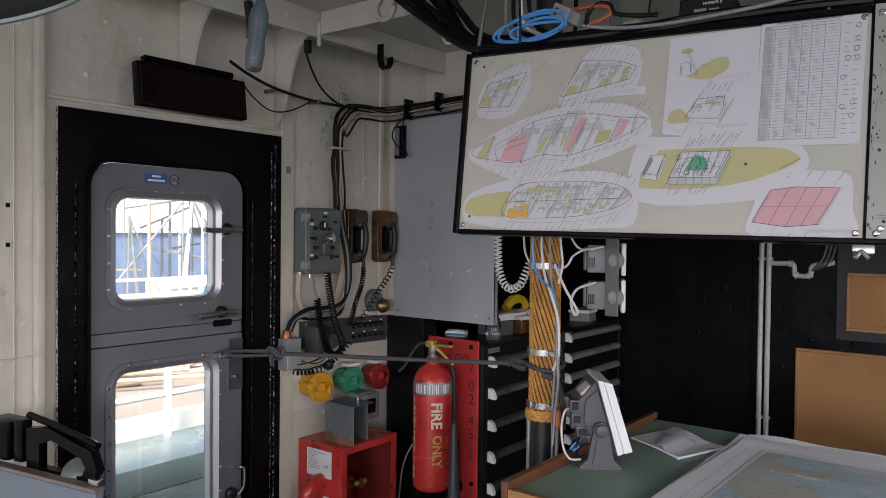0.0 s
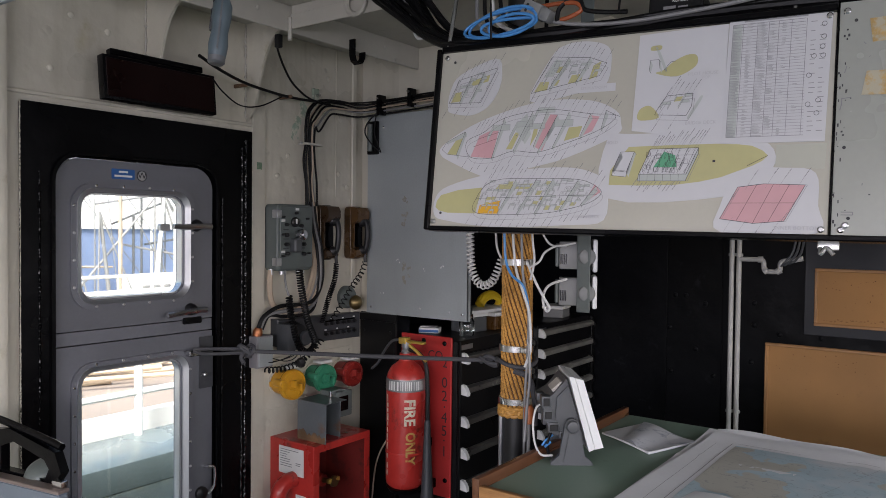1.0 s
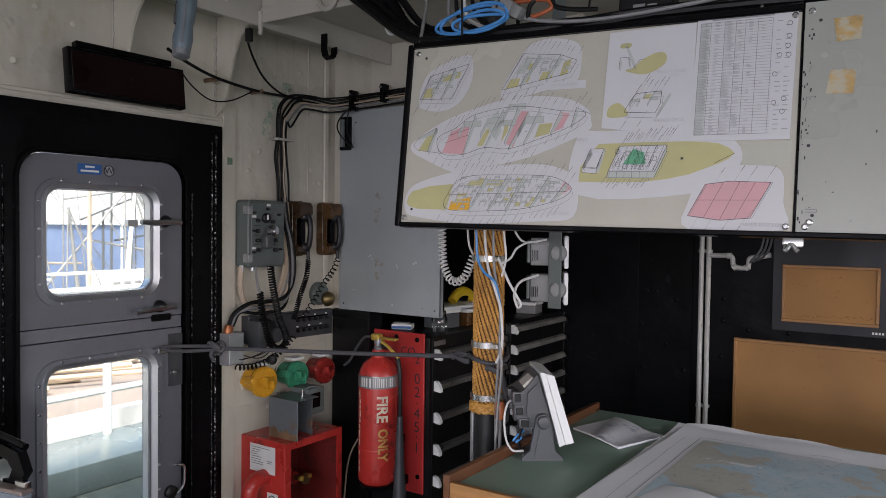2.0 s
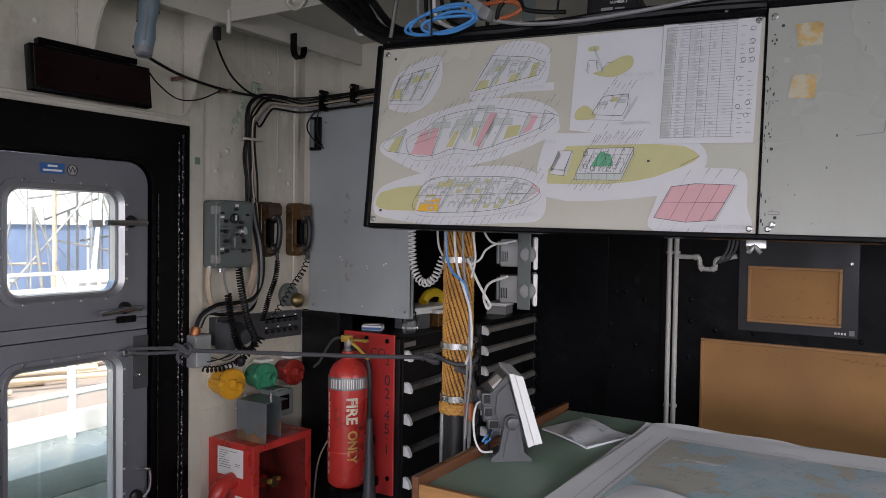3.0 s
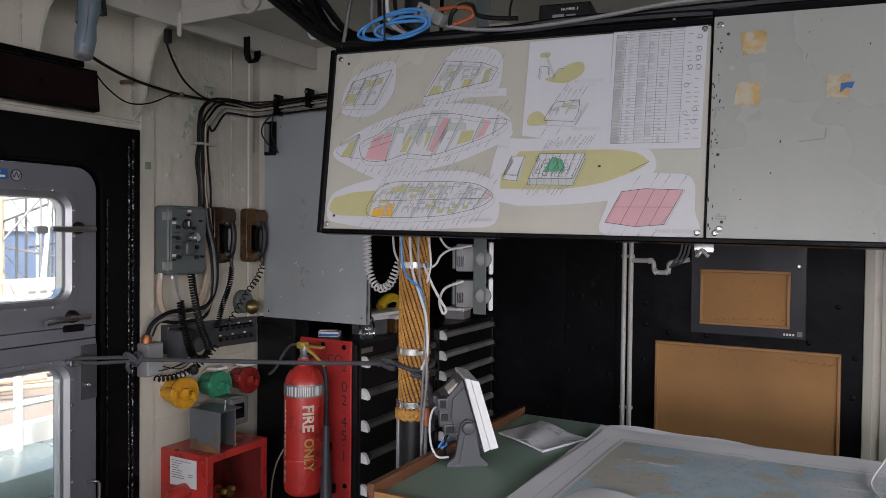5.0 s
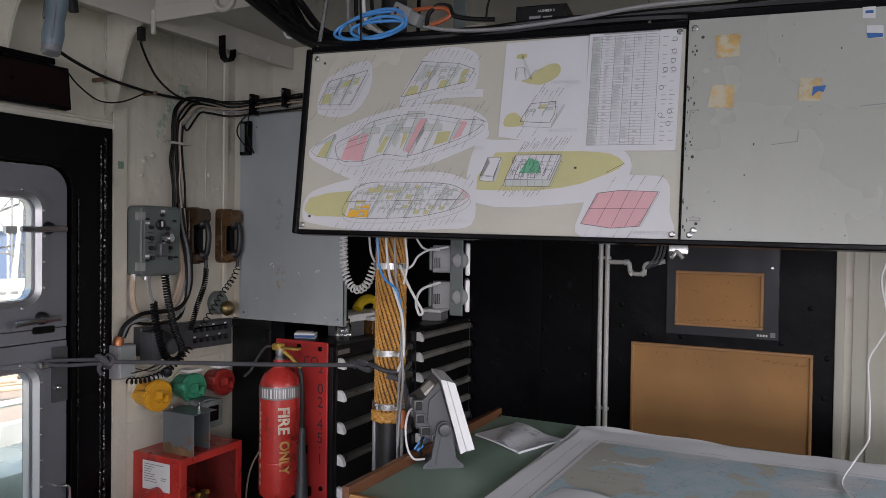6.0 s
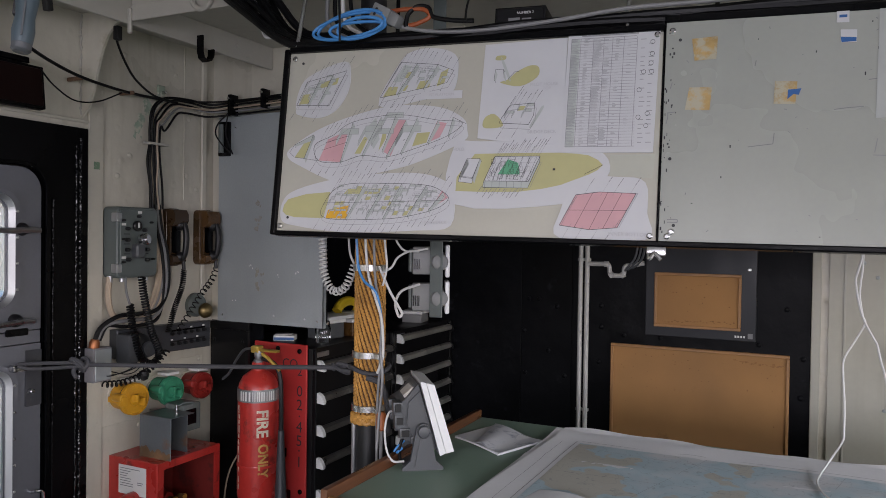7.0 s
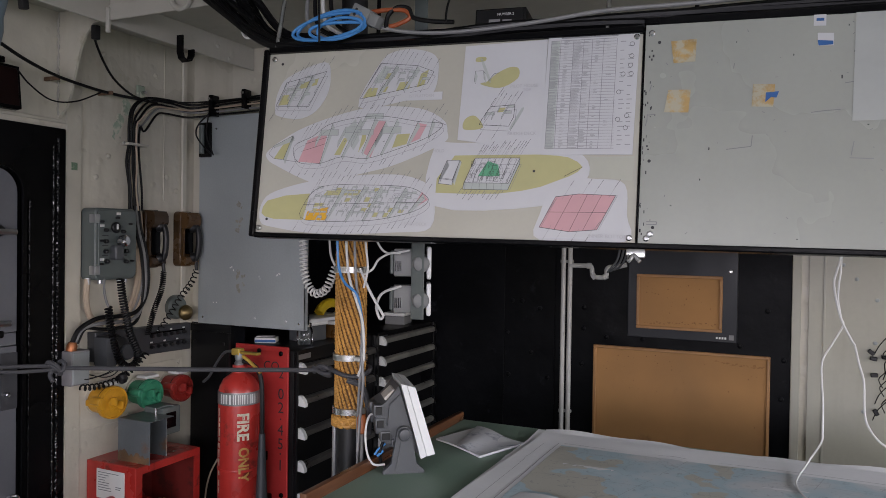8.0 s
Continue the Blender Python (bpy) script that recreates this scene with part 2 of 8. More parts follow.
# local (a, b, c) to walls: on the door wall a runs along +y, b up, c into the room (+x); on the back walls a along +x, b up, c into the room (-y)
def on_door_wall(y, z, x):
    return Matrix(((0, 0, 1, x), (1, 0, 0, y), (0, 1, 0, z), (0, 0, 0, 1)))


def on_back_wall(x, z, y):
    return Matrix(((1, 0, 0, x), (0, 0, -1, y), (0, 1, 0, z), (0, 0, 0, 1)))


# ---------------------------------------------------------------- large structure
XW, YS, YB, ZC = -2.5, 2.79, 4.28, 2.445
DY0, DY1, DZ1 = 1.262, 1.903, 1.836

structure("floor", box((-2.62, -2.85, -0.1), (2.85, 4.4, 0.0)), mat("deck_paint", (0.10, 0.13, 0.11), 0.5, dirt=(0.06, 0.06, 0.06)), "dull green painted steel deck of the wheelhouse", "floor")
structure("ceiling", box((-2.62, -2.85, ZC), (2.85, 4.4, ZC + 0.1)), CEIL, "off-white painted steel deckhead with grimy paint", "ceiling")
bm = box((XW - 0.1, -2.85, 0), (XW, DY0, ZC))
box((XW - 0.1, DY1, 0), (XW, YS, ZC), bm=bm)
box((XW - 0.1, DY0, DZ1), (XW, DY1, ZC), bm=bm)
box((XW - 0.1, DY0, 0), (XW, DY1, 0.2), bm=bm)
structure("wall_west", bm, WHITE, "cream gloss painted steel bulkhead round the door", "wall")
# the short return beside the corner and the black back wall of the chart space
structure("wall_return_low", box((XW - 0.1, YS, 0), (-2.27, YS + 0.1, 1.19)), MATBLACK, "black painted lower part of the corner return", "wall")
structure("wall_return", box((XW - 0.1, YS, 1.19), (-2.27, YS + 0.1, ZC)), WHITE, "narrow cream painted steel return in the corner", "wall")
structure("wall_alcove", box((-2.6, YS + 0.1, 0), (-2.5, 4.4, ZC)), MATBLACK, "black painted side of the alcove behind the cabinets", "wall")
structure("wall_north", box((-2.5, YB, 0), (0.082, YB + 0.1, ZC)), MATBLACK, "black painted plywood wall behind the chart table", "wall")
PANELCREAM = mat("cream_panel_paint", (0.42, 0.41, 0.345), 0.42, streak=(0.36, 0.34, 0.27), vary=0.07, big=1.4, fine=40, bump=0.08, dirt=(0.36, 0.33, 0.26), dirt_at=0.68, dirt_scale=6, wobble=0.2)
structure("wall_north_white", box((0.16, YB - 0.015, 0), (2.85, YB + 0.1, ZC)), PANELCREAM, "cream painted metal wall panel", "wall")
# bulkhead above the sheet
structure("wall_header", box((-2.27, YS, 2.14), (-1.2, YS + 0.06, ZC)), WHITE, "cream painted steel header under the deckhead", "wall")
for nm, lo, hi in (("wall_south_low", (-2.6, -2.85, 0), (2.85, -2.75, 1.15)), ("wall_south_high", (-2.6, -2.85, 2.08), (2.85, -2.75, ZC)),
                   ("wall_east_low", (2.75, -2.75, 0), (2.85, 4.28, 1.15)), ("wall_east_high", (2.75, -2.75, 2.08), (2.85, 4.28, ZC)),
                   ("wall_east_end", (2.75, 3.7, 1.15), (2.85, 4.28, 2.08))):
    structure(nm, box(lo, hi), WHITE, "cream painted wheelhouse wall below or above the windows", "wall")
for i, (x, y) in enumerate(((-2.5, -2.8), (-1.2, -2.8), (0.1, -2.8), (1.4, -2.8), (2.8, -2.8), (2.8, -1.2), (2.8, 0.4), (2.8, 2.0))):
    structure("window_mullion", box((x - 0.06, y - 0.05, 1.15), (x + 0.06, y + 0.05, 2.08)), WHITE, "cream painted mullion between wheelhouse windows", "mullion")

# ---------------------------------------------------------------- small materials
# black weld; its pale flecks are painted glints of the glossy bead
WELD = mat("black_weld_painted_glints", (0.004, 0.004, 0.005), 0.2, spec=0.5, vary=0.2, bump=0.2, dirt=(0.30, 0.29, 0.28), dirt_at=0.60, dirt_scale=38)
BRONZE = mat("bronze", (0.21, 0.155, 0.07), 0.35, metal=0.9, vary=0.2, fine=120, bump=0.1)
BRASS = mat("dull_brass", (0.72, 0.50, 0.11), 0.38, metal=0.7, vary=0.2, fine=150, bump=0.1)
PHONEBROWN = mat("bakelite_brown", (0.085, 0.042, 0.013), 0.27, vary=0.25, big=12, fine=120, bump=0.12, dirt=(0.20, 0.12, 0.05), dirt_at=0.66, dirt_scale=18)
# the same bakelite, coloured darker for the telephone that hangs in shade
PHONESHADED = mat("bakelite_brown_shaded", (0.040, 0.022, 0.010), 0.27, vary=0.25, big=12, fine=120, bump=0.12, dirt=(0.12, 0.07, 0.03), dirt_at=0.66, dirt_scale=18)
ORANGE = mat("orange_enamel", (0.55, 0.27, 0.015), 0.38, vary=0.15, big=10, fine=90, bump=0.12, dirt=(0.36, 0.14, 0.02), dirt_at=0.62, dirt_scale=16)
GREEN = mat("green_enamel", (0.035, 0.22, 0.12), 0.4, vary=0.15, big=10, fine=90, bump=0.12, dirt=(0.02, 0.12, 0.07), dirt_at=0.62, dirt_scale=16)
DEEPRED = mat("deep_red_enamel", (0.26, 0.02, 0.015), 0.4, vary=0.15, big=10, fine=90, bump=0.12)
RUSTGREY = mat("rusting_grey_steel", (0.13, 0.145, 0.155), 0.42, metal=0.3, vary=0.15, big=6, fine=90, bump=0.15, dirt=(0.20, 0.10, 0.04), dirt_at=0.52, dirt_scale=7)
LABELWHITE = mat("label_white", (0.72, 0.72, 0.70), 0.5, vary=0.04, bump=0.03)
INK = mat("ink_dark", (0.03, 0.03, 0.035), 0.6, vary=0.1, bump=0.0)
INKGREY = mat("ink_grey", (0.20, 0.20, 0.21), 0.6, vary=0.1, bump=0.0)
LABELBLUE = mat("label_blue", (0.02, 0.10, 0.30), 0.5, vary=0.08, bump=0.02)
STENCIL = mat("white_stencil_paint", (0.62, 0.55, 0.42), 0.55, vary=0.15, big=30, fine=120, bump=0.05, dirt=(0.38, 0.035, 0.025), dirt_at=0.53, dirt_scale=60)
STENCILOCHRE = mat("worn_ochre_stencil", (0.50, 0.32, 0.09), 0.55, vary=0.2, big=30, fine=120, bump=0.05, dirt=(0.42, 0.04, 0.02), dirt_at=0.53, dirt_scale=60)
CABLEGREY = mat("grey_cable_sheath", (0.21, 0.21, 0.21), 0.5, vary=0.12, bump=0.05)
CABLEWHITE = mat("white_cable_sheath", (0.62, 0.62, 0.60), 0.45, vary=0.08, bump=0.05)
CABLEBLUE = mat("blue_cable_sheath", (0.06, 0.24, 0.55), 0.4, vary=0.1, bump=0.05)
CABLETAN = mat("tan_painted_cable", (0.44, 0.35, 0.26), 0.5, vary=0.2, bump=0.1)
CABLEORANGE = mat("orange_cable_sheath", (0.32, 0.075, 0.022), 0.45, vary=0.1, bump=0.05)
ROPEGREY = mat("grey_shock_cord", (0.055, 0.055, 0.06), 0.7, vary=0.2, fine=500, bump=0.4)
DARKSCREEN = mat("dark_red_display_window", (0.007, 0.0012, 0.0012), 0.3, spec=0.3, vary=0.3, big=4, bump=0.02)
GLASS = glass("window_glass")
YELLOW = mat("yellow_plastic", (0.60, 0.42, 0.02), 0.4, vary=0.1, bump=0.05)
PLANPAPER = mat("plan_paper", (0.52, 0.525, 0.54), 0.6, vary=0.03, big=6, bump=0.03)
PLANOCHRE = mat("plan_ochre_tint", (0.43, 0.41, 0.20), 0.6, vary=0.06, big=9, bump=0.02)
PLANPINK = mat("plan_pink_tint", (0.54, 0.31, 0.33), 0.6, vary=0.06, big=9, bump=0.02)
PLANGREY = mat("plan_grey_tint", (0.415, 0.445, 0.425), 0.6, vary=0.08, big=9, bump=0.02)
PLANGREEN = mat("plan_green_tint", (0.10, 0.34, 0.19), 0.6, vary=0.06, bump=0.02)
PLANORANGE = mat("plan_orange_tint", (0.66, 0.36, 0.02), 0.6, vary=0.06, bump=0.02)
OLDTAPE = mat("yellowed_tape", (0.40, 0.27, 0.10), 0.35, vary=0.3, big=14, bump=0.05, dirt=(0.40, 0.385, 0.30), dirt_at=0.47, dirt_scale=24)


def text_on(body, size, place, material, name, parent, bold=0.0):
    """Flat lettering; place maps (a, b) of the line to a point."""
    cu = bpy.data.curves.new("lettering", "FONT")
    cu.body, cu.size, cu.align_x, cu.align_y, cu.resolution_u = body, size, "CENTER", "CENTER", 3
    cu.offset = bold
    ob = bpy.data.objects.new("lettering", cu)
    scene.collection.objects.link(ob)
    me = bpy.data.meshes.new_from_object(ob.evaluated_get(bpy.context.evaluated_depsgraph_get()))
    bpy.data.objects.remove(ob)
    bpy.data.curves.remove(cu)
    bm = bmesh.new()
    bm.from_mesh(me)
    bpy.data.meshes.remove(me)
    bmesh.ops.remove_doubles(bm, verts=bm.verts, dist=1e-5)
    if bold:
        bmesh.ops.triangulate(bm, faces=bm.faces)
        for _ in range(3):
            long_ = [e for e in bm.edges if e.calc_length() > 0.008]
            if long_:
                bmesh.ops.subdivide_edges(bm, edges=long_, cuts=1)
                bmesh.ops.triangulate(bm, faces=[f for f in bm.faces if len(f.verts) > 3])
    for v in bm.verts:
        v.co = place(v.co.x, v.co.y)
    return part(name, bm, material, parent, "", 0)


def screw(m_list, r=0.006, h=0.004, bm=None):
    bm = bm or bmesh.new()
    for p, d in m_list:
        lathe([(r, 0), (r, h * 0.6), (r * 0.6, h)], p, d, 10, bm)
    return bm


def bead(a, b, r, n, seed):
    """A lumpy run of weld or dried paint from a to b."""
    rng = random.Random(seed)
    a, b = Vector(a), Vector(b)
    bm = bmesh.new()
    rings = []
    d = (b - a).normalized()
    s = d.orthogonal().normalized()
    u = d.cross(s)
    for i in range(n + 1):
        rr = r * rng.uniform(0.35, 1.25)
        c = a.lerp(b, i / n) + s * rng.uniform(-r, r) * 0.35 + u * rng.uniform(-r, r) * 0.35
        rings.append([c + (s * math.cos(k * math.pi / 3) + u * math.sin(k * math.pi / 3)) * rr for k in range(6)])
    return loops(rings, True, True, bm)


# ---------------------------------------------------------------- framing on the door wall
bm = box((XW, 2.095, 0), (XW + 0.010, 2.165, 2.30), 0.003)
structure("wall_stiffener", bm, WHITE, "cream painted flat bar frame beside the door", "frame")
bm = box((XW, 1.085, 0), (XW + 0.035, 1.112, ZC), 0.006, 2)
structure("wall_stiffener_left", bm, WHITE, "cream painted vertical bulkhead stiffener", "frame")
bm = box((XW, 1.112, 2.022), (XW + 0.012, 2.095, 2.036), 0.003)
structure("trim", bm, WHITE, "cream painted seam strip above the door", "trim")
bm = bead((XW + 0.003, 1.03, 0.0), (XW + 0.003, 1.03, 2.4), 0.003, 240, 4)
structure("weld_seam", bm, WHITE, "painted vertical weld seam on the bulkhead", "seam")
bm = bead((XW + 0.002, 0.5, 1.19), (XW + 0.002, 1.085, 1.19), 0.004, 30, 5)
structure("weld_seam_low", bm, WHITE, "painted horizontal weld seam on the bulkhead", "seam")
bm = bead((XW + 0.003, 2.60, 1.75), (XW + 0.003, 2.60, 2.44), 0.003, 30, 6)
structure("weld_seam_corner", bm, WHITE, "painted weld seam near the corner", "seam")
bm = box((XW, 2.705, 1.10), (XW + 0.012, 2.735, ZC), 0.004)
structure("corner_strip", bm, WHITE, "cream painted angle strip in the corner", "trim")


def knee(y):
    """A plate knee between the bulkhead and the beam, with a narrow flange along its hollow edge."""
    edge = [(-2.27, 2.398), (-2.315, 2.385), (-2.355, 2.345), (-2.385, 2.29), (-2.408, 2.22), (-2.430, 2.14), (-2.455, 2.08), (-2.499, 2.04)]
    poly = [(-2.499, ZC - 0.001), (-2.161, ZC - 0.001), (-2.161, 2.40)] + edge
    m = Matrix(((1, 0, 0, 0), (0, 0, -1, y), (0, 1, 0, 0), (0, 0, 0, 1)))
    bm = prism(poly, -0.005, 0.005, m)
    structure("knee_bracket", bm, WHITE, "off-white painted steel knee between bulkhead and beam", "bracket")
    structure("knee_weld", bead((XW + 0.004, y - 0.008, 2.05), (XW + 0.004, y - 0.008, 2.44), 0.005, 40, int(y * 100)), CEIL, "painted weld bead along the knee", "seam")


for y in (1.613, 2.07):
    knee(y)
for y in (0.4, -0.8):
    knee(y)
bm = box((-2.160, -2.7, 2.345), (-2.150, YS - 0.002, ZC), 0.002)
for y, z in ((1.83, 2.40), (2.02, 2.40), (2.55, 2.40), (2.62, 2.36)):
    lathe([(0.009, 0), (0.008, 0.003), (0.004, 0.005)], (-2.150, y, z), (1, 0, 0), 10, bm)
structure("beam", bm, CEIL, "off-white painted steel deckhead beam", "beam")
# transverse channel that crosses the beam
bm = box((-2.147, 1.99, 2.405), (-0.9, 2.07, ZC), 0.004)
box((-2.147, 1.985, 2.355), (-0.9, 1.993, 2.41), 0.002, bm=bm)
box((-2.147, 2.055, 2.385), (-0.9, 2.063, 2.41), 0.002, bm=bm)
box((-2.152, 1.975, 2.31), (-2.135, 1.99, 2.40), 0.004, bm=bm)
structure("beam_channel", bm, CEIL, "off-white painted steel channel across the deckhead", "beam")
bm = box((-1.45, 1.55, 2.33), (-0.55, 1.80, ZC - 0.002), 0.02, 3)
structure("ventilation_duct", bm, mat("duct_foil", (0.55, 0.55, 0.53), 0.4, metal=0.3, vary=0.12, bump=0.3, relief=0.004, wobble=0.6), "wrinkled pale wrapped duct under the deckhead", "duct")

bm = bmesh.new()
for y, z in ((2.27, 2.33), (2.55, 2.30), (2.63, 2.12), (2.30, 1.92), (2.62, 1.86), (2.24, 1.83), (1.46, 2.28), (1.33, 2.31), (1.50, 2.10), (1.26, 2.12), (0.99, 1.40), (1.05, 2.25), (2.36, 0.78), (2.15, 0.86), (2.68, 1.80)):
    lathe([(0.012, 0), (0.011, 0.004), (0.005, 0.007)], (XW, y, z), (1, 0, 0), 10, bm)
tagged(part("painted_studs", bm, WHITE), "paint-covered stud ends on the cream bulkhead", "studs", kind="stuff")
for z in (1.672, 1.548):
    hp = thing("socket_hole", (XW + 0.001, 1.012, z), "small dark square hole in the bulkhead", "hole")
    part("edge", ring(rrect(0.020, 0.020, 0.002, 2), rrect(0.014, 0.014, 0.001, 2), 0.0, 0.003, on_door_wall(0, 0, 0)), WHITE, hp)
    part("recess", prism(rrect(0.015, 0.015, 0.001, 2), 0.0, 0.001, on_door_wall(0, 0, 0)), BLACK, hp)
# ---------------------------------------------------------------- door frame and door


def rr4(y0, y1, z0, z1, rt, rb, n=7):
    out = []
    for cx, cz, r, a0 in ((y1 - rt, z1 - rt, rt, 0), (y0 + rt, z1 - rt, rt, 90), (y0 + rb, z0 + rb, rb, 180), (y1 - rb, z0 + rb, rb, 270)):
        for k in range(n + 1):
            a = radians(a0 + 90 * k / n)
            out.append((cx + r * math.cos(a), cz + r * math.sin(a)))
    return out


wallm = on_door_wall(0, 0, XW)
door_frame = thing("door_frame", (0, 0, 0), "thick black gloss painted steel frame with lumpy beads", "door frame", kind="structure")
part("casing", ring(rr4(1.16, 2.087, 0.03, 2.0, 0.004, 0.004), rr4(1.262, 1.903, 0.2, 1.838, 0.09, 0.03), 0.0, 0.016, wallm), BLACK, door_frame)
part("coaming", ring(rr4(1.250, 1.916, 0.19, 1.850, 0.1, 0.03), rr4(1.262, 1.903, 0.2, 1.838, 0.09, 0.03), 0.012, 0.030, wallm), BLACK, door_frame)
part("bead", bead((XW + 0.018, 2.052, 0.05), (XW + 0.018, 2.052, 1.96), 0.0055, 420, 1), WELD, door_frame)
part("bead", bead((XW + 0.018, 2.034, 0.05), (XW + 0.018, 2.034, 1.93), 0.0038, 300, 7), WELD, door_frame)
part("bead", bead((XW + 0.018, 1.216, 0.05), (XW + 0.018, 1.216, 1.78), 0.0042, 320, 2), BLACK, door_frame)
part("bead", bead((XW + 0.020, 1.935, 0.05), (XW + 0.020, 1.935, 1.72), 0.0035, 260, 3), BLACK, door_frame)
part("threshold", box((XW - 0.09, 1.27, 0.13), (XW + 0.02, 1.895, 0.22), 0.004), BLACK, door_frame)
part("lining", ring(rr4(1.262, 1.903, 0.2, 1.838, 0.09, 0.03), rr4(1.267, 1.898, 0.205, 1.833, 0.086, 0.028), -0.1, 0.0, wallm), BLACK, door_frame)

door = thing("door_1", (XW, 1.5815, 0.2), "closed grey metal weather door with two rounded windows", "door", kind="structure")
dm = on_door_wall(-1.5815, -0.2, 0)
UO = rr4(1.271, 1.893, 1.241, 1.830, 0.085, 0.003)
UI = rr4(1.357, 1.763, 1.344, 1.716, 0.052, 0.052)
LO = rr4(1.271, 1.893, 0.215, 1.189, 0.003, 0.02)
LI = rr4(1.357, 1.755, 0.43, 1.096, 0.052, 0.052)
upper = part("upper_leaf", ring(UO, UI, -0.045, 0.010, dm), DOORGREY, door)
lower = part("lower_leaf", ring(LO, LI, -0.045, 0.010, dm), DOORGREY, door)
part("middle_rail", prism([(1.271, 1.193), (1.893, 1.193), (1.893, 1.237), (1.271, 1.237)], -0.045, 0.007, dm), DOORGREY, door)
part("rebate", prism([(1.29, 1.15), (1.87, 1.15), (1.87, 1.30), (1.29, 1.30)], -0.043, -0.03, dm), BLACK, door)


def port(y0, y1, z0, z1, parent):
    """A window in the door: stepped metal frame with screws, rubber seal and pane."""
    w = part("window_frame", ring(rr4(y0 - 0.038, y1 + 0.044, z0 - 0.032, z1 + 0.032, 0.078, 0.078), rr4(y0 - 0.018, y1 + 0.020, z0 - 0.015, z1 + 0.015, 0.062, 0.062), 0.009, 0.020, dm), DOORGREY, parent, "grey metal window frame")
    part("bezel", ring(rr4(y0 - 0.019, y1 + 0.021, z0 - 0.016, z1 + 0.016, 0.063, 0.063), rr4(y0 - 0.002, y1 + 0.002, z0 - 0.002, z1 + 0.002, 0.052, 0.052), 0.006, 0.025, dm, inner_hi=0.014), ALU, w, "bright worn metal bezel")
    part("seal", ring(rr4(y0 - 0.001, y1 + 0.001, z0 - 0.001, z1 + 0.001, 0.052, 0.052), rr4(y0 + 0.006, y1 - 0.006, z0 + 0.006, z1 - 0.006, 0.047, 0.047), -0.03, 0.004, dm), ALU, w)
    ss = []
    ny, nz = 4, max(4, int((z1 - z0) / 0.09))
    for i in range(ny):
        y = y0 + (y1 - y0) * (i + 0.5) / ny
        ss += [((y, z0 - 0.023), 1), ((y, z1 + 0.024), 1)]
    for i in range(nz):
        z = z0 + (z1 - z0) * (i + 0.5) / nz
        ss += [((y0 - 0.028, z), 1), ((y1 + 0.032, z), 1)]
    part("screws", screw([(dm @ Vector((p[0], p[1], 0.019)), (1, 0, 0)) for p, _ in ss], 0.0055, 0.004), STEEL, w)
    pane = part("pane", prism(rr4(y0, y1, z0, z1, 0.05, 0.05), -0.022, -0.017, dm), GLASS, w, "", 0)
    pane.visible_shadow = False
    return w


port(1.357, 1.763, 1.344, 1.716, upper)
port(1.357, 1.755, 0.43, 1.096, lower)


def dog_lever(y, z, a0, name):
    """A clamping lever on a round boss."""
    lv = part(name, lathe([(0.024, 0), (0.024, 0.012), (0.017, 0.03), (0.012, 0.036)], dm @ Vector((y, z, 0.01)), (1, 0, 0), 18), RUBBER, door, "black boss with a worn metal lever")
    bm = tube([dm @ Vector(p) for p in ((y + 0.055, z - 0.004, 0.04), (y, z - 0.003, 0.044), (y - 0.06, z - 0.006, 0.05), (y - 0.125, z - 0.010 + a0, 0.052))], 0.0105, 8, 5)
    part("lever", bm, STEEL if a0 else ALU, lv)
    return lv


dog_lever(1.812, 1.606, 0.006, "upper_dog")
dog_lever(1.79, 1.280, -0.002, "latch_handle")
part("keyhole_plate", prism(rrect(0.085, 0.026, 0.006, 3, 1.80, 1.236), 0.009, 0.013, dm), BLACK, upper)
part("pull", prism(rrect(0.04, 0.026, 0.005, 3, 1.655, 1.598), 0.03, 0.05, dm), ALU, upper)
lock = part("lock_plate", prism(rrect(0.062, 0.205, 0.004, 2, 1.862, 1.065), 0.010, 0.016, dm), mat("lock_plate_grey", (0.07, 0.072, 0.08), 0.36, metal=0.3, dirt=(0.12, 0.12, 0.12), dirt_at=0.6, dirt_scale=20), lower)
part("lock_bolt", lathe([(0.009, 0), (0.009, 0.02), (0.006, 0.024)], dm @ Vector((1.845, 1.02, 0.016)), (1, 0, 0), 12), STEEL, lock)
part("lug", box((0.02, 0.18, 0.9), (0.05, 0.235, 0.925), 0.004), STEEL, lower, "bright metal lug that holds the cord")
hk = part("hook", tube([dm @ Vector(p) for p in ((1.858, 0.645, 0.012), (1.862, 0.652, 0.04), (1.88, 0.64, 0.045), (1.882, 0.57, 0.04), (1.862, 0.54, 0.03))], 0.006, 8), STEEL, lower)
part("hook_boss", lathe([(0.026, 0), (0.026, 0.014), (0.012, 0.022)], dm @ Vector((1.84, 0.545, 0.01)), (1, 0, 0), 16), RUBBER, hk)
sign = part("sign_plate", prism(rrect(0.088, 0.036, 0.003, 2, 1.512, 1.786), 0.010, 0.0115, dm), LABELBLUE, upper, "small blue label with unreadable white print")
bm = bmesh.new()
for k, w in ((0.008, 0.035), (-0.007, 0.068)):
    prism(rrect(w, 0.007, 0.001, 1, 1.512, 1.786 + k), 0.0118, 0.0126, dm, bm)
part("unreadable_print", bm, LABELWHITE, sign)
mark = part("round_mark", ring(rrect(0.040, 0.040, 0.0199, 6, 1.585, 1.784), rrect(0.034, 0.034, 0.0169, 6, 1.585, 1.784), 0.010, 0.0118, dm), INK, upper, "black letter in a ring")
part("mark_disc", prism(rrect(0.037, 0.037, 0.0184, 6, 1.585, 1.784), 0.010, 0.0108, dm), ALU, mark)
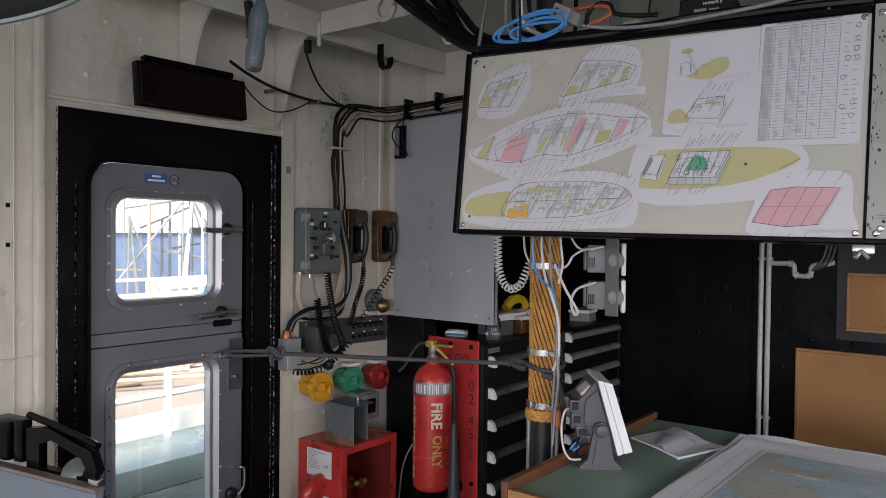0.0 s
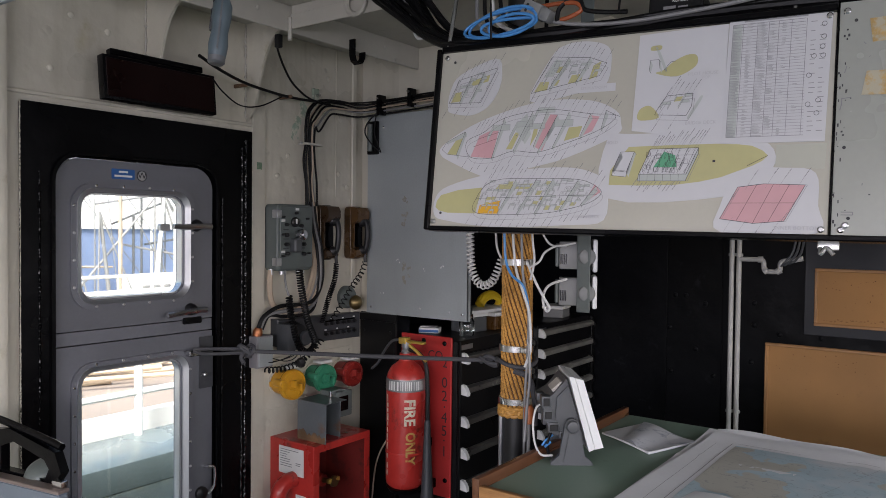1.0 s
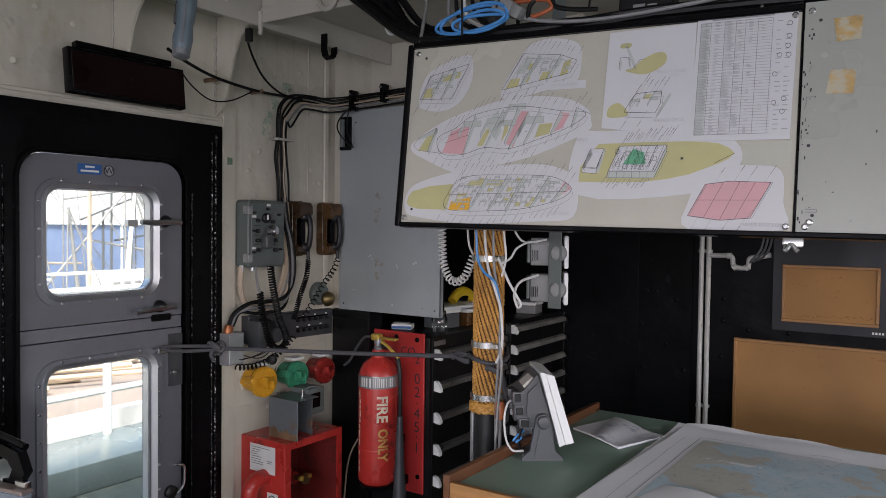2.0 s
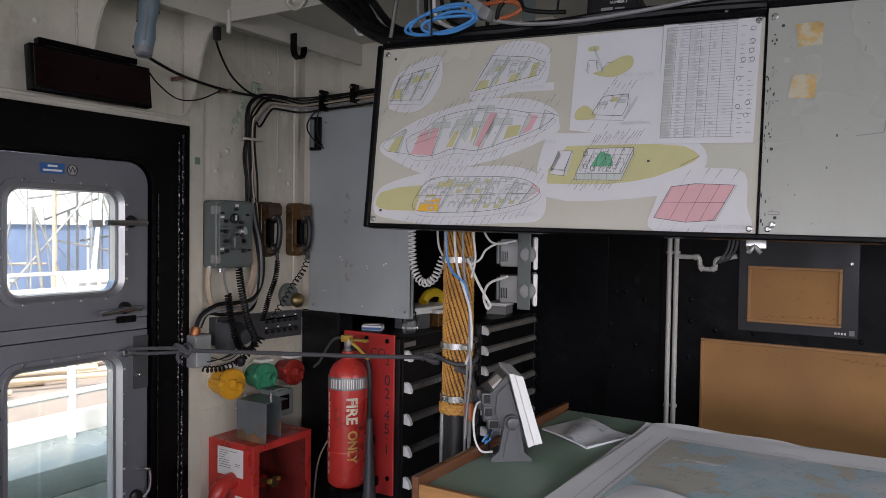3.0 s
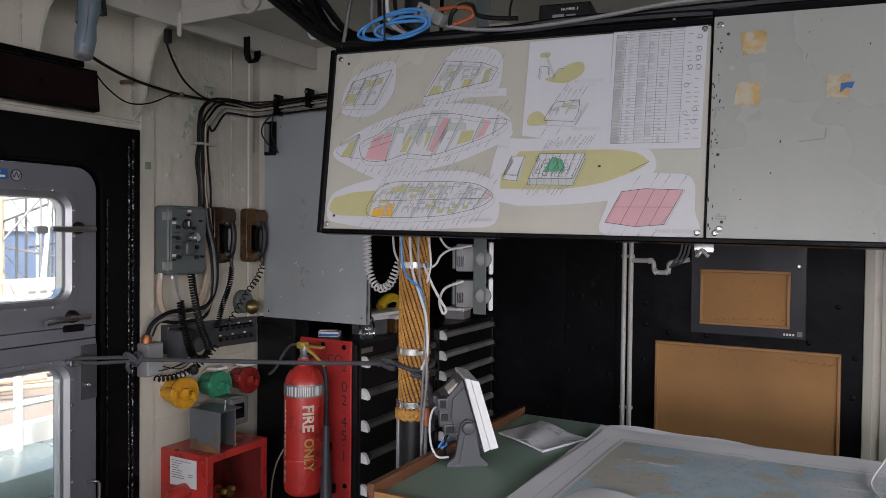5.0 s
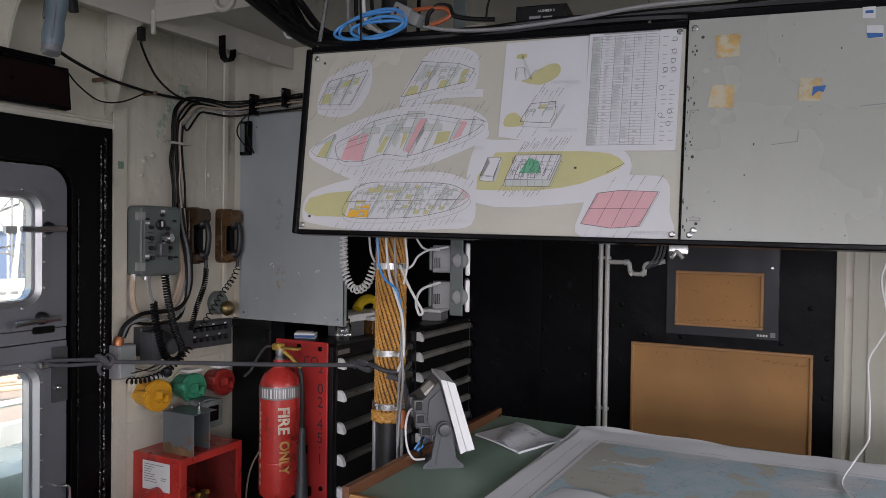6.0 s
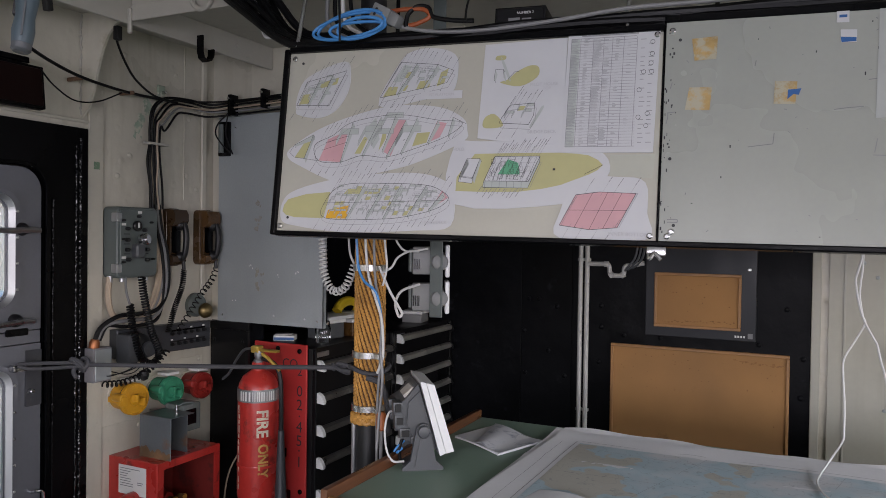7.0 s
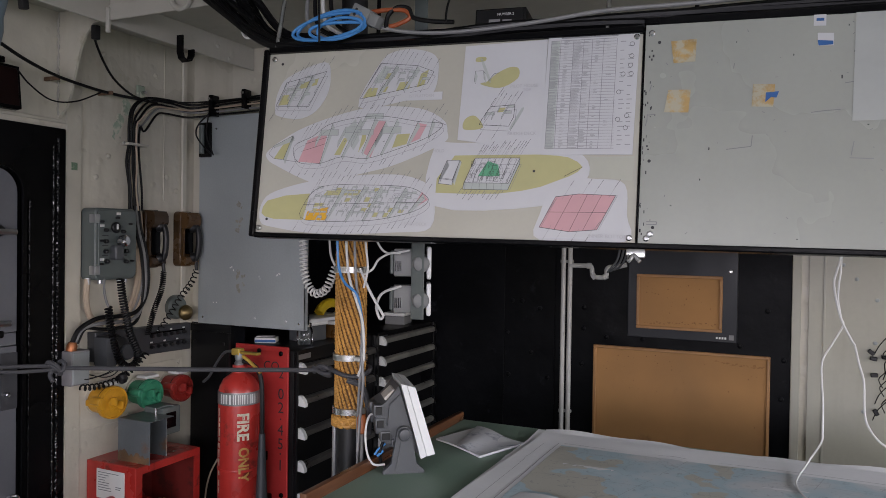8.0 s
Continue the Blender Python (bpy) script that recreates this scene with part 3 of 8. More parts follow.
text_on("W", 0.034, lambda a, b: dm @ Vector((1.585 + a, 1.784 + b, 0.0122)), INK, "letter", mark)

for a_, b_, n_ in (((XW + 0.012, 2.089, 0.05), (XW + 0.012, 2.089, 2.0), 300), ((XW + 0.012, 1.158, 0.05), (XW + 0.012, 1.158, 2.0), 260), ((XW + 0.012, 1.158, 2.002), (XW + 0.012, 2.089, 2.002), 140)):
    structure("paint_edge", bead(a_, b_, 0.0022, n_ * 2, n_), WHITE, "ragged cream paint edge round the black door frame", "trim")

# ---------------------------------------------------------------- outside the door
dk = mat("weather_deck_paint", (0.105, 0.135, 0.14), 0.20, vary=0.3, big=1.5, dirt=(0.2, 0.14, 0.09), dirt_at=0.66, dirt_scale=2)
whitep = mat("white_rail_paint", (0.84, 0.84, 0.81), 0.45, vary=0.06, dirt=(0.4, 0.22, 0.1), dirt_at=0.68, dirt_scale=6)
hullblue = mat("blue_hull_paint", (0.20, 0.26, 0.42), 0.45, vary=0.15, big=0.6, fine=6)
quaymat = mat("concrete_quay", (0.50, 0.46, 0.40), 0.85, vary=0.15, big=0.4, fine=8, dirt=(0.3, 0.25, 0.2), dirt_at=0.6, dirt_scale=1.0)
structure("ground", box((-160, -120, -2.3), (-36, 120, -0.9)), quaymat, "pale concrete quay across the basin", "quay")
structure("pontoon", box((-11.6, -30, -2.3), (-9.3, 60, -1.5)), quaymat, "pale concrete pontoon beside the ship", "pontoon")
structure("water", box((-160, -120, -2.4), (160, 120, -2.2)), mat("harbour_water", (0.06, 0.09, 0.09), 0.15, vary=0.2, bump=0.4, relief=0.05), "harbour water", "water")
structure("weather_deck", box((-4.75, -4, -0.06), (-2.6, 9, 0.0)), mat("wet_deck_paint", (0.075, 0.095, 0.09), 0.06, spec=1.0, coat=1.0, vary=0.3, big=2.5, bump=0.02, dirt=(0.12, 0.12, 0.09), dirt_at=0.6, dirt_scale=3), "grey-green side deck outside the door", "deck")
structure("deck_coaming", box((-4.75, -4, 0.0), (-4.15, 9, 0.17), 0.015, 2), dk, "grey-green painted raised deck edge", "deck edge")
structure("lower_deck", box((-9.2, -3, -0.10), (-5.08, 14, -0.05)), mat("cream_deck", (0.27, 0.22, 0.185), 0.6, vary=0.2, big=1.2, fine=8, dirt=(0.36, 0.26, 0.2), dirt_at=0.6, dirt_scale=2), "cream painted deck below the railing", "deck")


def railing(x, y0, y1, step, zb, h):
    r = thing("deck_railing", (x, y0, zb), "white painted pipe railing with rusty joints", "railing")
    n = int((y1 - y0) / step)
    for i in range(n + 1):
        part("post", rod((0, i * step, 0), (0, i * step, h), 0.028), whitep, r)
    for z in (h, h * 0.62, h * 0.3):
        part("rail", rod((0, 0, z), (0, n * step, z), 0.022), whitep, r)
    return r


railing(-4.67, -1.12, 8.0, 1.35, 0.17, 0.98)
railing(-9.0, -2.0, 15.0, 1.7, -0.05, 1.0)
structure("deck_bulwark", box((-5.08, -3, -0.75), (-5.02, 14, 0.24), 0.01), whitep, "white painted bulwark plate beyond the deck edge", "bulwark")


def workboat(x, y, s, label, hullpaint):
    b = thing("moored_boat", (x, y, -2.0), label, "boat")
    outline = [(-1.6, -7), (1.6, -7), (1.9, -3), (1.9, 3), (1.2, 6), (0, 8), (-1.2, 6), (-1.9, 3), (-1.9, -3)]
    part("hull", loops([[(a * 0.8 * s, c * 0.95 * s, 0) for a, c in outline], [(a * s, c * s, 2.2 * s) for a, c in outline]]), hullpaint, b)
    part("bulwark", ring([(a * s * 1.02, c * s * 1.02) for a, c in outline], [(a * s * 0.97, c * s * 0.97) for a, c in outline], 2.2 * s, 2.6 * s), whitep, b)
    part("deckhouse", box((-1.2 * s, -3.5 * s, 2.2 * s), (1.2 * s, 1.0 * s, 4.3 * s), 0.1, 2), whitep, b)
    hw = part("wheelhouse", box((-1.0 * s, -1.6 * s, 4.3 * s), (1.0 * s, 0.8 * s, 6.0 * s), 0.1, 2), whitep, b)
    for k in range(4):
        part("window", box((1.0 * s - 0.02, (-1.4 + k * 0.55) * s, 5.0 * s), (1.0 * s + 0.02, (-1.0 + k * 0.55) * s, 5.6 * s), 0.02), CABLEGREY, hw)
        part("porthole", box((1.2 * s - 0.02, (-3.1 + k * 0.95) * s, 3.1 * s), (1.2 * s + 0.02, (-2.7 + k * 0.95) * s, 3.4 * s), 0.02), CABLEGREY, b)
    part("mast", rod((0, 0, 6 * s), (0, 0.2, 10.5 * s), 0.12 * s, 0.06 * s), whitep, b)
    part("derrick", rod((0, 1.2 * s, 2.4 * s), (0.2, 5.5 * s, 7.0 * s), 0.1 * s, 0.07 * s), mat("boom_orange", (0.60, 0.30, 0.10), 0.5), b)
    for k, (yy, zz) in enumerate(((5.6, 2.6), (-6.5, 2.6), (3.0, 2.6))):
        part("stay", rod((0, 0.1, 10.2 * s), (0, yy * s, zz * s), 0.025), CABLEGREY, b)
    for k in range(9):
        part("stanchion", rod((1.75 * s, (-4 + k) * s, 2.5 * s), (1.75 * s, (-4 + k) * s, 3.4 * s), 0.03), whitep, b)
    for z in (2.95, 3.4):
        part("guard_rail", rod((1.75 * s, -4 * s, z * s), (1.75 * s, 4 * s, z * s), 0.022), CABLEGREY, b)
    for k, (ya, yb, zt) in enumerate(((-5.2, -4.6, 7.5), (-2.6, -3.4, 9.0), (2.2, 2.4, 8.0), (3.8, 5.6, 6.4), (4.6, 3.6, 7.2))):
        part("pole", rod((0.8 * s, ya * s, 2.3 * s), (0.8 * s, yb * s, zt * s), 0.05, 0.03), (whitep, CABLEGREY)[k % 2], b)
        part("shroud", rod((0.8 * s, yb * s, zt * s), (1.6 * s, (ya + 1.6) * s, 2.4 * s), 0.016), CABLEGREY, b)
        part("shroud", rod((0.8 * s, yb * s, zt * s), (1.6 * s, (ya - 1.4) * s, 2.4 * s), 0.016), CABLEGREY, b)
    return b


workboat(-22.0, 12.5, 1.6, "moored workboat with blue hull and white deckhouse", hullblue)
workboat(-14.2, 9.3, 0.43, "small white moored launch with a low cabin", whitep)
workboat(-30.0, 26.0, 1.25, "blue-hulled boat with white superstructure and mast", hullblue)
workboat(-31.0, 5.0, 1.3, "moored boat with blue hull and orange derrick", hullblue)
bm = bmesh.new()
rng = random.Random(3)
for k in range(70):
    y = rng.uniform(2.5, 7)
    x = rng.uniform(-8.8, -7.3)
    a = rng.uniform(-0.5, 0.5)
    L = rng.uniform(1.0, 2.4)
    rod((x, y, -0.02 + 0.03 * (k % 4)), (x + L * math.sin(a), y + L * math.cos(a), -0.02 + 0.03 * (k % 4)), rng.uniform(0.012, 0.035), seg=8, bm=bm)
tagged(part("pipe_pile", bm, CABLETAN), "loose pile of tan pipes and hoses on deck", "pipes", kind="stuff")
rng = random.Random(17)
for k in range(64):
    y = rng.uniform(5, 15)
    x = rng.uniform(-17, -11)
    h = rng.uniform(3.0, 8.5)
    pm_ = thing("harbour_mast", (x, y, -2.25), "thin painted mooring mast standing in the basin", "mast", "masts in the basin")
    lean = rng.uniform(-0.9, 0.9) if k % 3 == 0 else 0.0
    mt_ = (CABLEGREY, DARKPLASTIC, whitep, CABLEGREY, CABLETAN)[k % 5]
    part("pole", rod((0, 0, 0), (0, lean, h), rng.uniform(0.012, 0.032)), mt_, pm_)
    if k % 2:
        part("spar", rod((0, lean * 0.6 - rng.uniform(0.4, 1.4), h * 0.6), (0, lean * 0.6 + rng.uniform(0.4, 1.6), h * 0.6 + rng.uniform(-0.5, 0.5)), 0.025), mt_, pm_)
    if k % 2 == 0:
        part("stay", rod((0, lean, h), (0, lean + rng.uniform(-3, 3), 1.4), 0.012), CABLEGREY, pm_)
for k in range(4):
    bx_ = thing("quay_crate", (rng.uniform(-11.0, -10.0), 4.0 + 1.9 * k + rng.uniform(-0.4, 0.4), -1.5), "painted crate on the pontoon", "crate", "crates on the pontoon")
    part("crate", box((-0.5, -0.5, 0), (0.5, 0.5, rng.uniform(0.4, 0.9)), 0.03), (whitep, CABLEGREY)[k % 2], bx_)
locker = thing("deck_locker", (-8.2, 6.4, -0.05), "cream painted steel deck locker", "locker")
part("body", box((-0.4, -0.6, 0), (0.4, 0.6, 0.20), 0.03, 2), mat("locker_cream", (0.62, 0.52, 0.36), 0.5), locker)
part("lid", box((-0.43, -0.63, 0.20), (0.43, 0.63, 0.23), 0.02, 2), whitep, locker)

# ---------------------------------------------------------------- red display over the door
disp = thing("door_display", (-2.43, 1.585, 2.012), "dark unlit message display box on a bracket above the door", "display", turn=(0, -6, 0))
part("case", box((0.030, -0.212, 0.008), (0.065, 0.235, 0.158), 0.004, 2), BLACK, disp)
part("screen", box((0.063, -0.202, 0.018), (0.068, 0.226, 0.148), 0.002), DARKSCREEN, disp, "dark red display window")
part("mounting_bar", box((0.015, -0.17, 0.168), (0.045, 0.20, 0.190), 0.003), BLACK, disp)
for y in (-0.15, 0.0, 0.16):
    part("tab", box((0.02, y - 0.012, 0.150), (0.042, y + 0.012, 0.172), 0.003), BLACK, disp)
part("arm", box((-0.068, 0.02, 0.172), (0.016, 0.05, 0.186), 0.002), BLACK, disp)

# ---------------------------------------------------------------- intercom on the bulkhead
ic = thing("intercom_panel", (XW + 0.001, 2.25, 1.42), "grey metal intercom unit with knobs and a hand microphone", "intercom")
im = on_door_wall(0, 0, 0)
part("case", prism(rrect(0.205, 0.288, 0.02, 4, 0.024, 0.139), 0.0, 0.078, im, inset=0.006), DEVGREY, ic)
part("front_plate", prism(rrect(0.188, 0.268, 0.012, 4, 0.028, 0.139), 0.078, 0.083, im, inset=0.002), DEVGREY, ic)
for y in (-0.070,):
    for z in (0.035, 0.240):
        part("hinge", box((0.05, y - 0.014, z - 0.018), (0.084, y + 0.012, z + 0.018), 0.004, 2), ALU, ic)
for y, z, r in ((-0.035, 0.195, 0.008), (0.05, 0.19, 0.008), (-0.035, 0.15, 0.009), (0.06, 0.15, 0.008), (-0.035, 0.11, 0.009), (0.065, 0.11, 0.009), (-0.03, 0.07, 0.009), (0.065, 0.068, 0.009),
                (-0.055, 0.228, 0.005), (0.085, 0.222, 0.005), (-0.055, 0.152, 0.005), (-0.055, 0.06, 0.005), (0.095, 0.07, 0.005), (0.02, 0.245, 0.006)):
    part("knob", lathe([(r, 0), (r * 0.9, 0.014), (r * 0.5, 0.018)], (0.083, y, z), (1, 0, 0), 12), RUBBER, ic)
for z, y in ((0.212, -0.050), (0.078, -0.050), (0.262, 0.03)):
    part("tag", box((0.083, y - 0.010, z - 0.005), (0.0845, y + 0.010, z + 0.005)), LABELWHITE, ic)
bm = bmesh.new()
for z in (0.168, 0.128, 0.088):
    for y in (-0.035, 0.06):
        prism(rrect(0.03, 0.004, 0.001, 1, y, z + 0.005), 0.0832, 0.084, im, bm)
part("unreadable_print", bm, INK, ic)
part("dial", lathe([(0.022, 0), (0.022, 0.008), (0.018, 0.012)], (0.083, 0.015, 0.206), (1, 0, 0), 20), RUBBER, ic)
part("dial_pointer", box((0.094, 0.010, 0.198), (0.0975, 0.020, 0.220), 0.002), LABELWHITE, ic)
mic = part("microphone", lathe([(0.022, 0), (0.024, 0.01), (0.024, 0.03), (0.018, 0.036)], (0.090, 0.03, 0.150), (0.9, 0.3, 0.1), 18), STEEL, ic, "chromed hand microphone in its clip")
part("grip", prism(rrect(0.046, 0.06, 0.012, 4, 0.012, 0.105), 0.084, 0.116, im, inset=0.006), DARKPLASTIC, mic)
for y in (-0.08, -0.02, 0.075, 0.1):
    part("cable_gland", rod((0.04, y, -0.022), (0.04, y, 0.004), 0.011), ALU, ic)

# ---------------------------------------------------------------- sound powered telephones


def telephone(y, label, material):
    t = thing("wall_telephone", (XW + 0.001, y, 1.455), label, "telephone", "telephones on the bulkhead")
    m = im
    part("back_box", prism(rrect(0.084, 0.252, 0.022, 5, 0.0, 0.126), 0.0, 0.046, m, inset=0.008), material, t)
    hood = [(0.030, 0.168), (0.074, 0.176), (0.088, 0.196), (0.088, 0.226), (0.076, 0.246), (0.030, 0.250)]
    part("hood", loops([[(x, y, z) for x, z in hood] for y in (-0.040, -0.034, 0.034, 0.040)]), material, t, "domed bakelite hood over the earpiece")
    cup = [(0.030, 0.004), (0.062, 0.006), (0.076, 0.020), (0.074, 0.042), (0.030, 0.058)]
    part("cup", loops([[(x, y, z) for x, z in cup] for y in (-0.038, -0.032, 0.032, 0.038)]), material, t)
    part("side_cheek", box((0.040, -0.041, 0.05), (0.060, -0.030, 0.176), 0.004, 2), material, t)
    # black plate on the box stands in for the shaded gap behind the handset
    part("recess", prism(rrect(0.050, 0.118, 0.012, 3, 0.008, 0.114), 0.0455, 0.048, m), BLACK, t)
    hs = part("handset", tube([(0.068, 0.024, 0.030), (0.080, 0.026, 0.055), (0.087, 0.026, 0.095), (0.088, 0.026, 0.135), (0.082, 0.026, 0.168), (0.072, 0.024, 0.190)], 0.0130, 12, 6), RUBBER, t, "black handset hanging in the cradle")
    part("earpiece", lathe([(0.016, 0), (0.025, 0.010), (0.025, 0.026), (0.020, 0.030)], (0.080, 0.020, 0.180), (-0.8, -0.45, 0.0), 18), RUBBER, hs)
    part("mouthpiece", lathe([(0.016, 0), (0.023, 0.010), (0.023, 0.022), (0.018, 0.026)], (0.078, 0.020, 0.040), (-0.8, -0.45, 0.0), 18), RUBBER, hs)
    part("ferrule", rod((0.070, 0.028, 0.022), (0.072, 0.030, -0.018), 0.008), RUBBER, hs)
    return t


telephone(2.506, "brown bakelite wall telephone with a black handset", PHONESHADED)
telephone(2.706, "brown bakelite wall telephone beside the corner", PHONEBROWN)


def cord(name, pts, radius, turns, r, label, material=None):
    return tagged(part(name, coil(pts, radius, turns, r), material or CABLEBLACK), label, "cord")


cord("telephone_cord", [(-2.427, 2.536, 1.437), (-2.425, 2.522, 1.36), (-2.42, 2.475, 1.27), (-2.435, 2.455, 1.17)], 0.0105, 34, 0.0028, "black coiled cord hanging from a telephone")
cord("telephone_cord", [(-2.427, 2.736, 1.437), (-2.42, 2.70, 1.385), (-2.41, 2.62, 1.32), (-2.42, 2.57, 1.25), (-2.42, 2.50, 1.17)], 0.0125, 15, 0.0026, "loosely stretched black coiled telephone cord")
cord("coiled_cord", [(-2.37, 2.25, 1.42), (-2.37, 2.265, 1.33), (-2.37, 2.30, 1.20), (-2.365, 2.34, 1.10), (-2.37, 2.30, 1.06), (-2.375, 2.25, 1.10), (-2.38, 2.22, 1.20), (-2.39, 2.21, 1.31)], 0.0125, 60, 0.0042, "thick black coiled microphone cord in a loop")
cord("coiled_cord", [(-2.40, 2.42, 1.10), (-2.41, 2.35, 1.04), (-2.41, 2.28, 1.01), (-2.42, 2.20, 0.995), (-2.43, 2.12, 1.0)], 0.0115, 17, 0.0035, "black coiled cord looped below the jack panel")

tagged(part("microphone_lead", tube([(-2.39, 2.21, 1.31), (-2.40, 2.205, 1.345), (-2.42, 2.215, 1.385), (-2.43, 2.225, 1.425)], 0.0048, 8), CABLEGREY), "grey lead from the intercom to the coiled cord", "cable")
bellk = thing("brass_bell_push", (XW + 0.001, 2.665, 1.255), "brass bell knob on a grey round base", "bell")
part("base", lathe([(0.055, 0), (0.055, 0.02), (0.045, 0.034)], (0, 0.006, 0.014), (1, 0, 0), 24), DEVGREY, bellk)
part("dome", lathe([(0.010, 0), (0.032, 0.006), (0.036, 0.02), (0.030, 0.036), (0.016, 0.046), (0.004, 0.049)], (0.030, 0.03, -0.012), (1, 0, 0), 24), BRONZE, bellk, "round brass dome")

PANELDARK = mat("worn_dark_panel", (0.040, 0.043, 0.048), 0.45, vary=0.15, big=8, fine=200, bump=0.1, dirt=(0.075, 0.075, 0.075), dirt_at=0.64, dirt_scale=14)
jp = thing("jack_panel", (XW + 0.001, 2.47, 1.075), "dark grey jack panel with two rows of knobs", "control panel")
part("case", prism([(-0.265, 0.01), (0.262, -0.002), (0.262, 0.118), (-0.265, 0.128)], 0.0, 0.045, im, inset=0.004), PANELDARK, jp)
for j, z in enumerate((0.035, 0.082)):
    part("strip", box((0.045, 0.015, z + 0.008), (0.047, 0.225, z + 0.015)), BLACK if j else RUBBER, jp)
    for i in range(6):
        y = 0.025 + i * 0.038
        part("knob", lathe([(0.009, 0), (0.009, 0.010), (0.006, 0.016)], (0.045, y, z), (1, 0, 0), 10), RUBBER, jp)
        if (i + j) % 2 == 0:
            part("marker", box((0.045, y - 0.006, z + 0.0165), (0.0465, y + 0.006, z + 0.023)), LABELWHITE, jp)
sp = thing("bulkhead_speaker", (XW + 0.046, 2.27, 1.13), "black round bulkhead speaker behind hanging cords", "speaker")
part("body", lathe([(0.062, 0), (0.065, 0.02), (0.058, 0.055), (0.035, 0.065)], (0, 0, 0), (1, -0.1, 0), 28), RUBBER, sp)
part("ring", lathe([(0.03, 0), (0.034, 0.01), (0.03, 0.02)], (0.06, 0.03, -0.01), (1, 0, 0), 20), PANELDARK, sp)
part("clip", box((0.0, -0.075, -0.06), (0.075, -0.025, 0.06), 0.01, 2), PANELDARK, sp)
hb = thing("hanging_ball", (-2.41, 2.30, 1.03), "small black ball hanging on a thin wire", "knob")
part("ball", lathe([(0.006, -0.022), (0.017, -0.016), (0.0225, 0), (0.017, 0.016), (0.006, 0.022)], (0, 0, -0.02), (0, 0, 1), 18), RUBBER, hb)
part("wire", tube([(0, 0, 0), (0.0, -0.005, 0.05), (-0.01, 0.01, 0.1), (-0.02, 0.0, 0.13)], 0.002, 5), CABLEBLACK, hb)
for i, (dy, dz) in enumerate(((-0.05, 0.03), (0.03, 0.05), (0.0, 0.02))):
    tagged(part("loose_wire", tube([(-2.40, 2.29 + dy, 1.10 + dz), (-2.40, 2.27 + dy * 0.4, 1.06), (-2.42, 2.20 + dy, 1.04 - dz * 0.3), (-2.45, 2.12, 1.01 + dz)], 0.0022, 5), CABLEBLACK), "thin loose black wire under the jack panel", "wire")

jb = thing("junction_box", (XW + 0.011, 2.118, 1.01), "small grey metal junction box beside the door", "junction box")
part("body", box((0, -0.042, 0), (0.055, 0.045, 0.135), 0.006, 2), mat("junction_grey", (0.24, 0.23, 0.24), 0.45, metal=0.3), jb)
part("lid", box((0.055, -0.036, 0.006), (0.060, 0.040, 0.129), 0.003), SHEETGREY, jb)
part("gland", lathe([(0.02, 0), (0.02, 0.02), (0.014, 0.034)], (0.03, -0.02, 0.135), (0.1, 0.1, 1), 14), mat("copper_gland", (0.36, 0.14, 0.06), 0.4, metal=0.7), jb)
for i in range(3):
    r = 0.009 - 0.001 * i
    tagged(part("armoured_cable", tube([(-2.46, 2.10 + 0.012 * i, 1.17), (-2.45, 2.125 + 0.014 * i, 1.225), (-2.44, 2.20 + 0.008 * i, 1.262 - 0.022 * i), (-2.44, 2.29, 1.262 - 0.024 * i), (-2.44, 2.40, 1.275 - 0.02 * i), (-2.445, 2.46 - 0.012 * i, 1.36), (-2.45, 2.462 - 0.014 * i, 1.50), (-2.46, 2.435 - 0.012 * i, 1.62), (-2.465, 2.425 - 0.014 * i, 1.72)], r, 8), CABLEGREY if i == 1 else CABLEBLACK), "thick cable bending down to a junction box", "cable", "cables round the telephones")
for i, mt in enumerate((CABLETAN, CABLETAN, CABLEGREY, CABLETAN)):
    tagged(part("painted_cable", tube([(-2.475 + 0.004 * i, 2.40 + 0.011 * i, 1.70), (-2.47, 2.415 + 0.014 * i, 1.55), (-2.455, 2.415 + 0.013 * i, 1.42), (-2.45, 2.375 + 0.015 * i, 1.31), (-2.45, 2.32 + 0.012 * i, 1.24), (-2.47, 2.27, 1.20)], 0.0088, 8), mt), "paint-spattered cable behind the telephones", "cable", "cables round the telephones")
tagged(part("painted_cable", tube([(-2.46, 2.17, 1.42), (-2.46, 2.165, 1.34), (-2.46, 2.185, 1.27), (-2.465, 2.25, 1.235)], 0.012, 8), CABLETAN), "cream painted cable below the intercom", "cable")

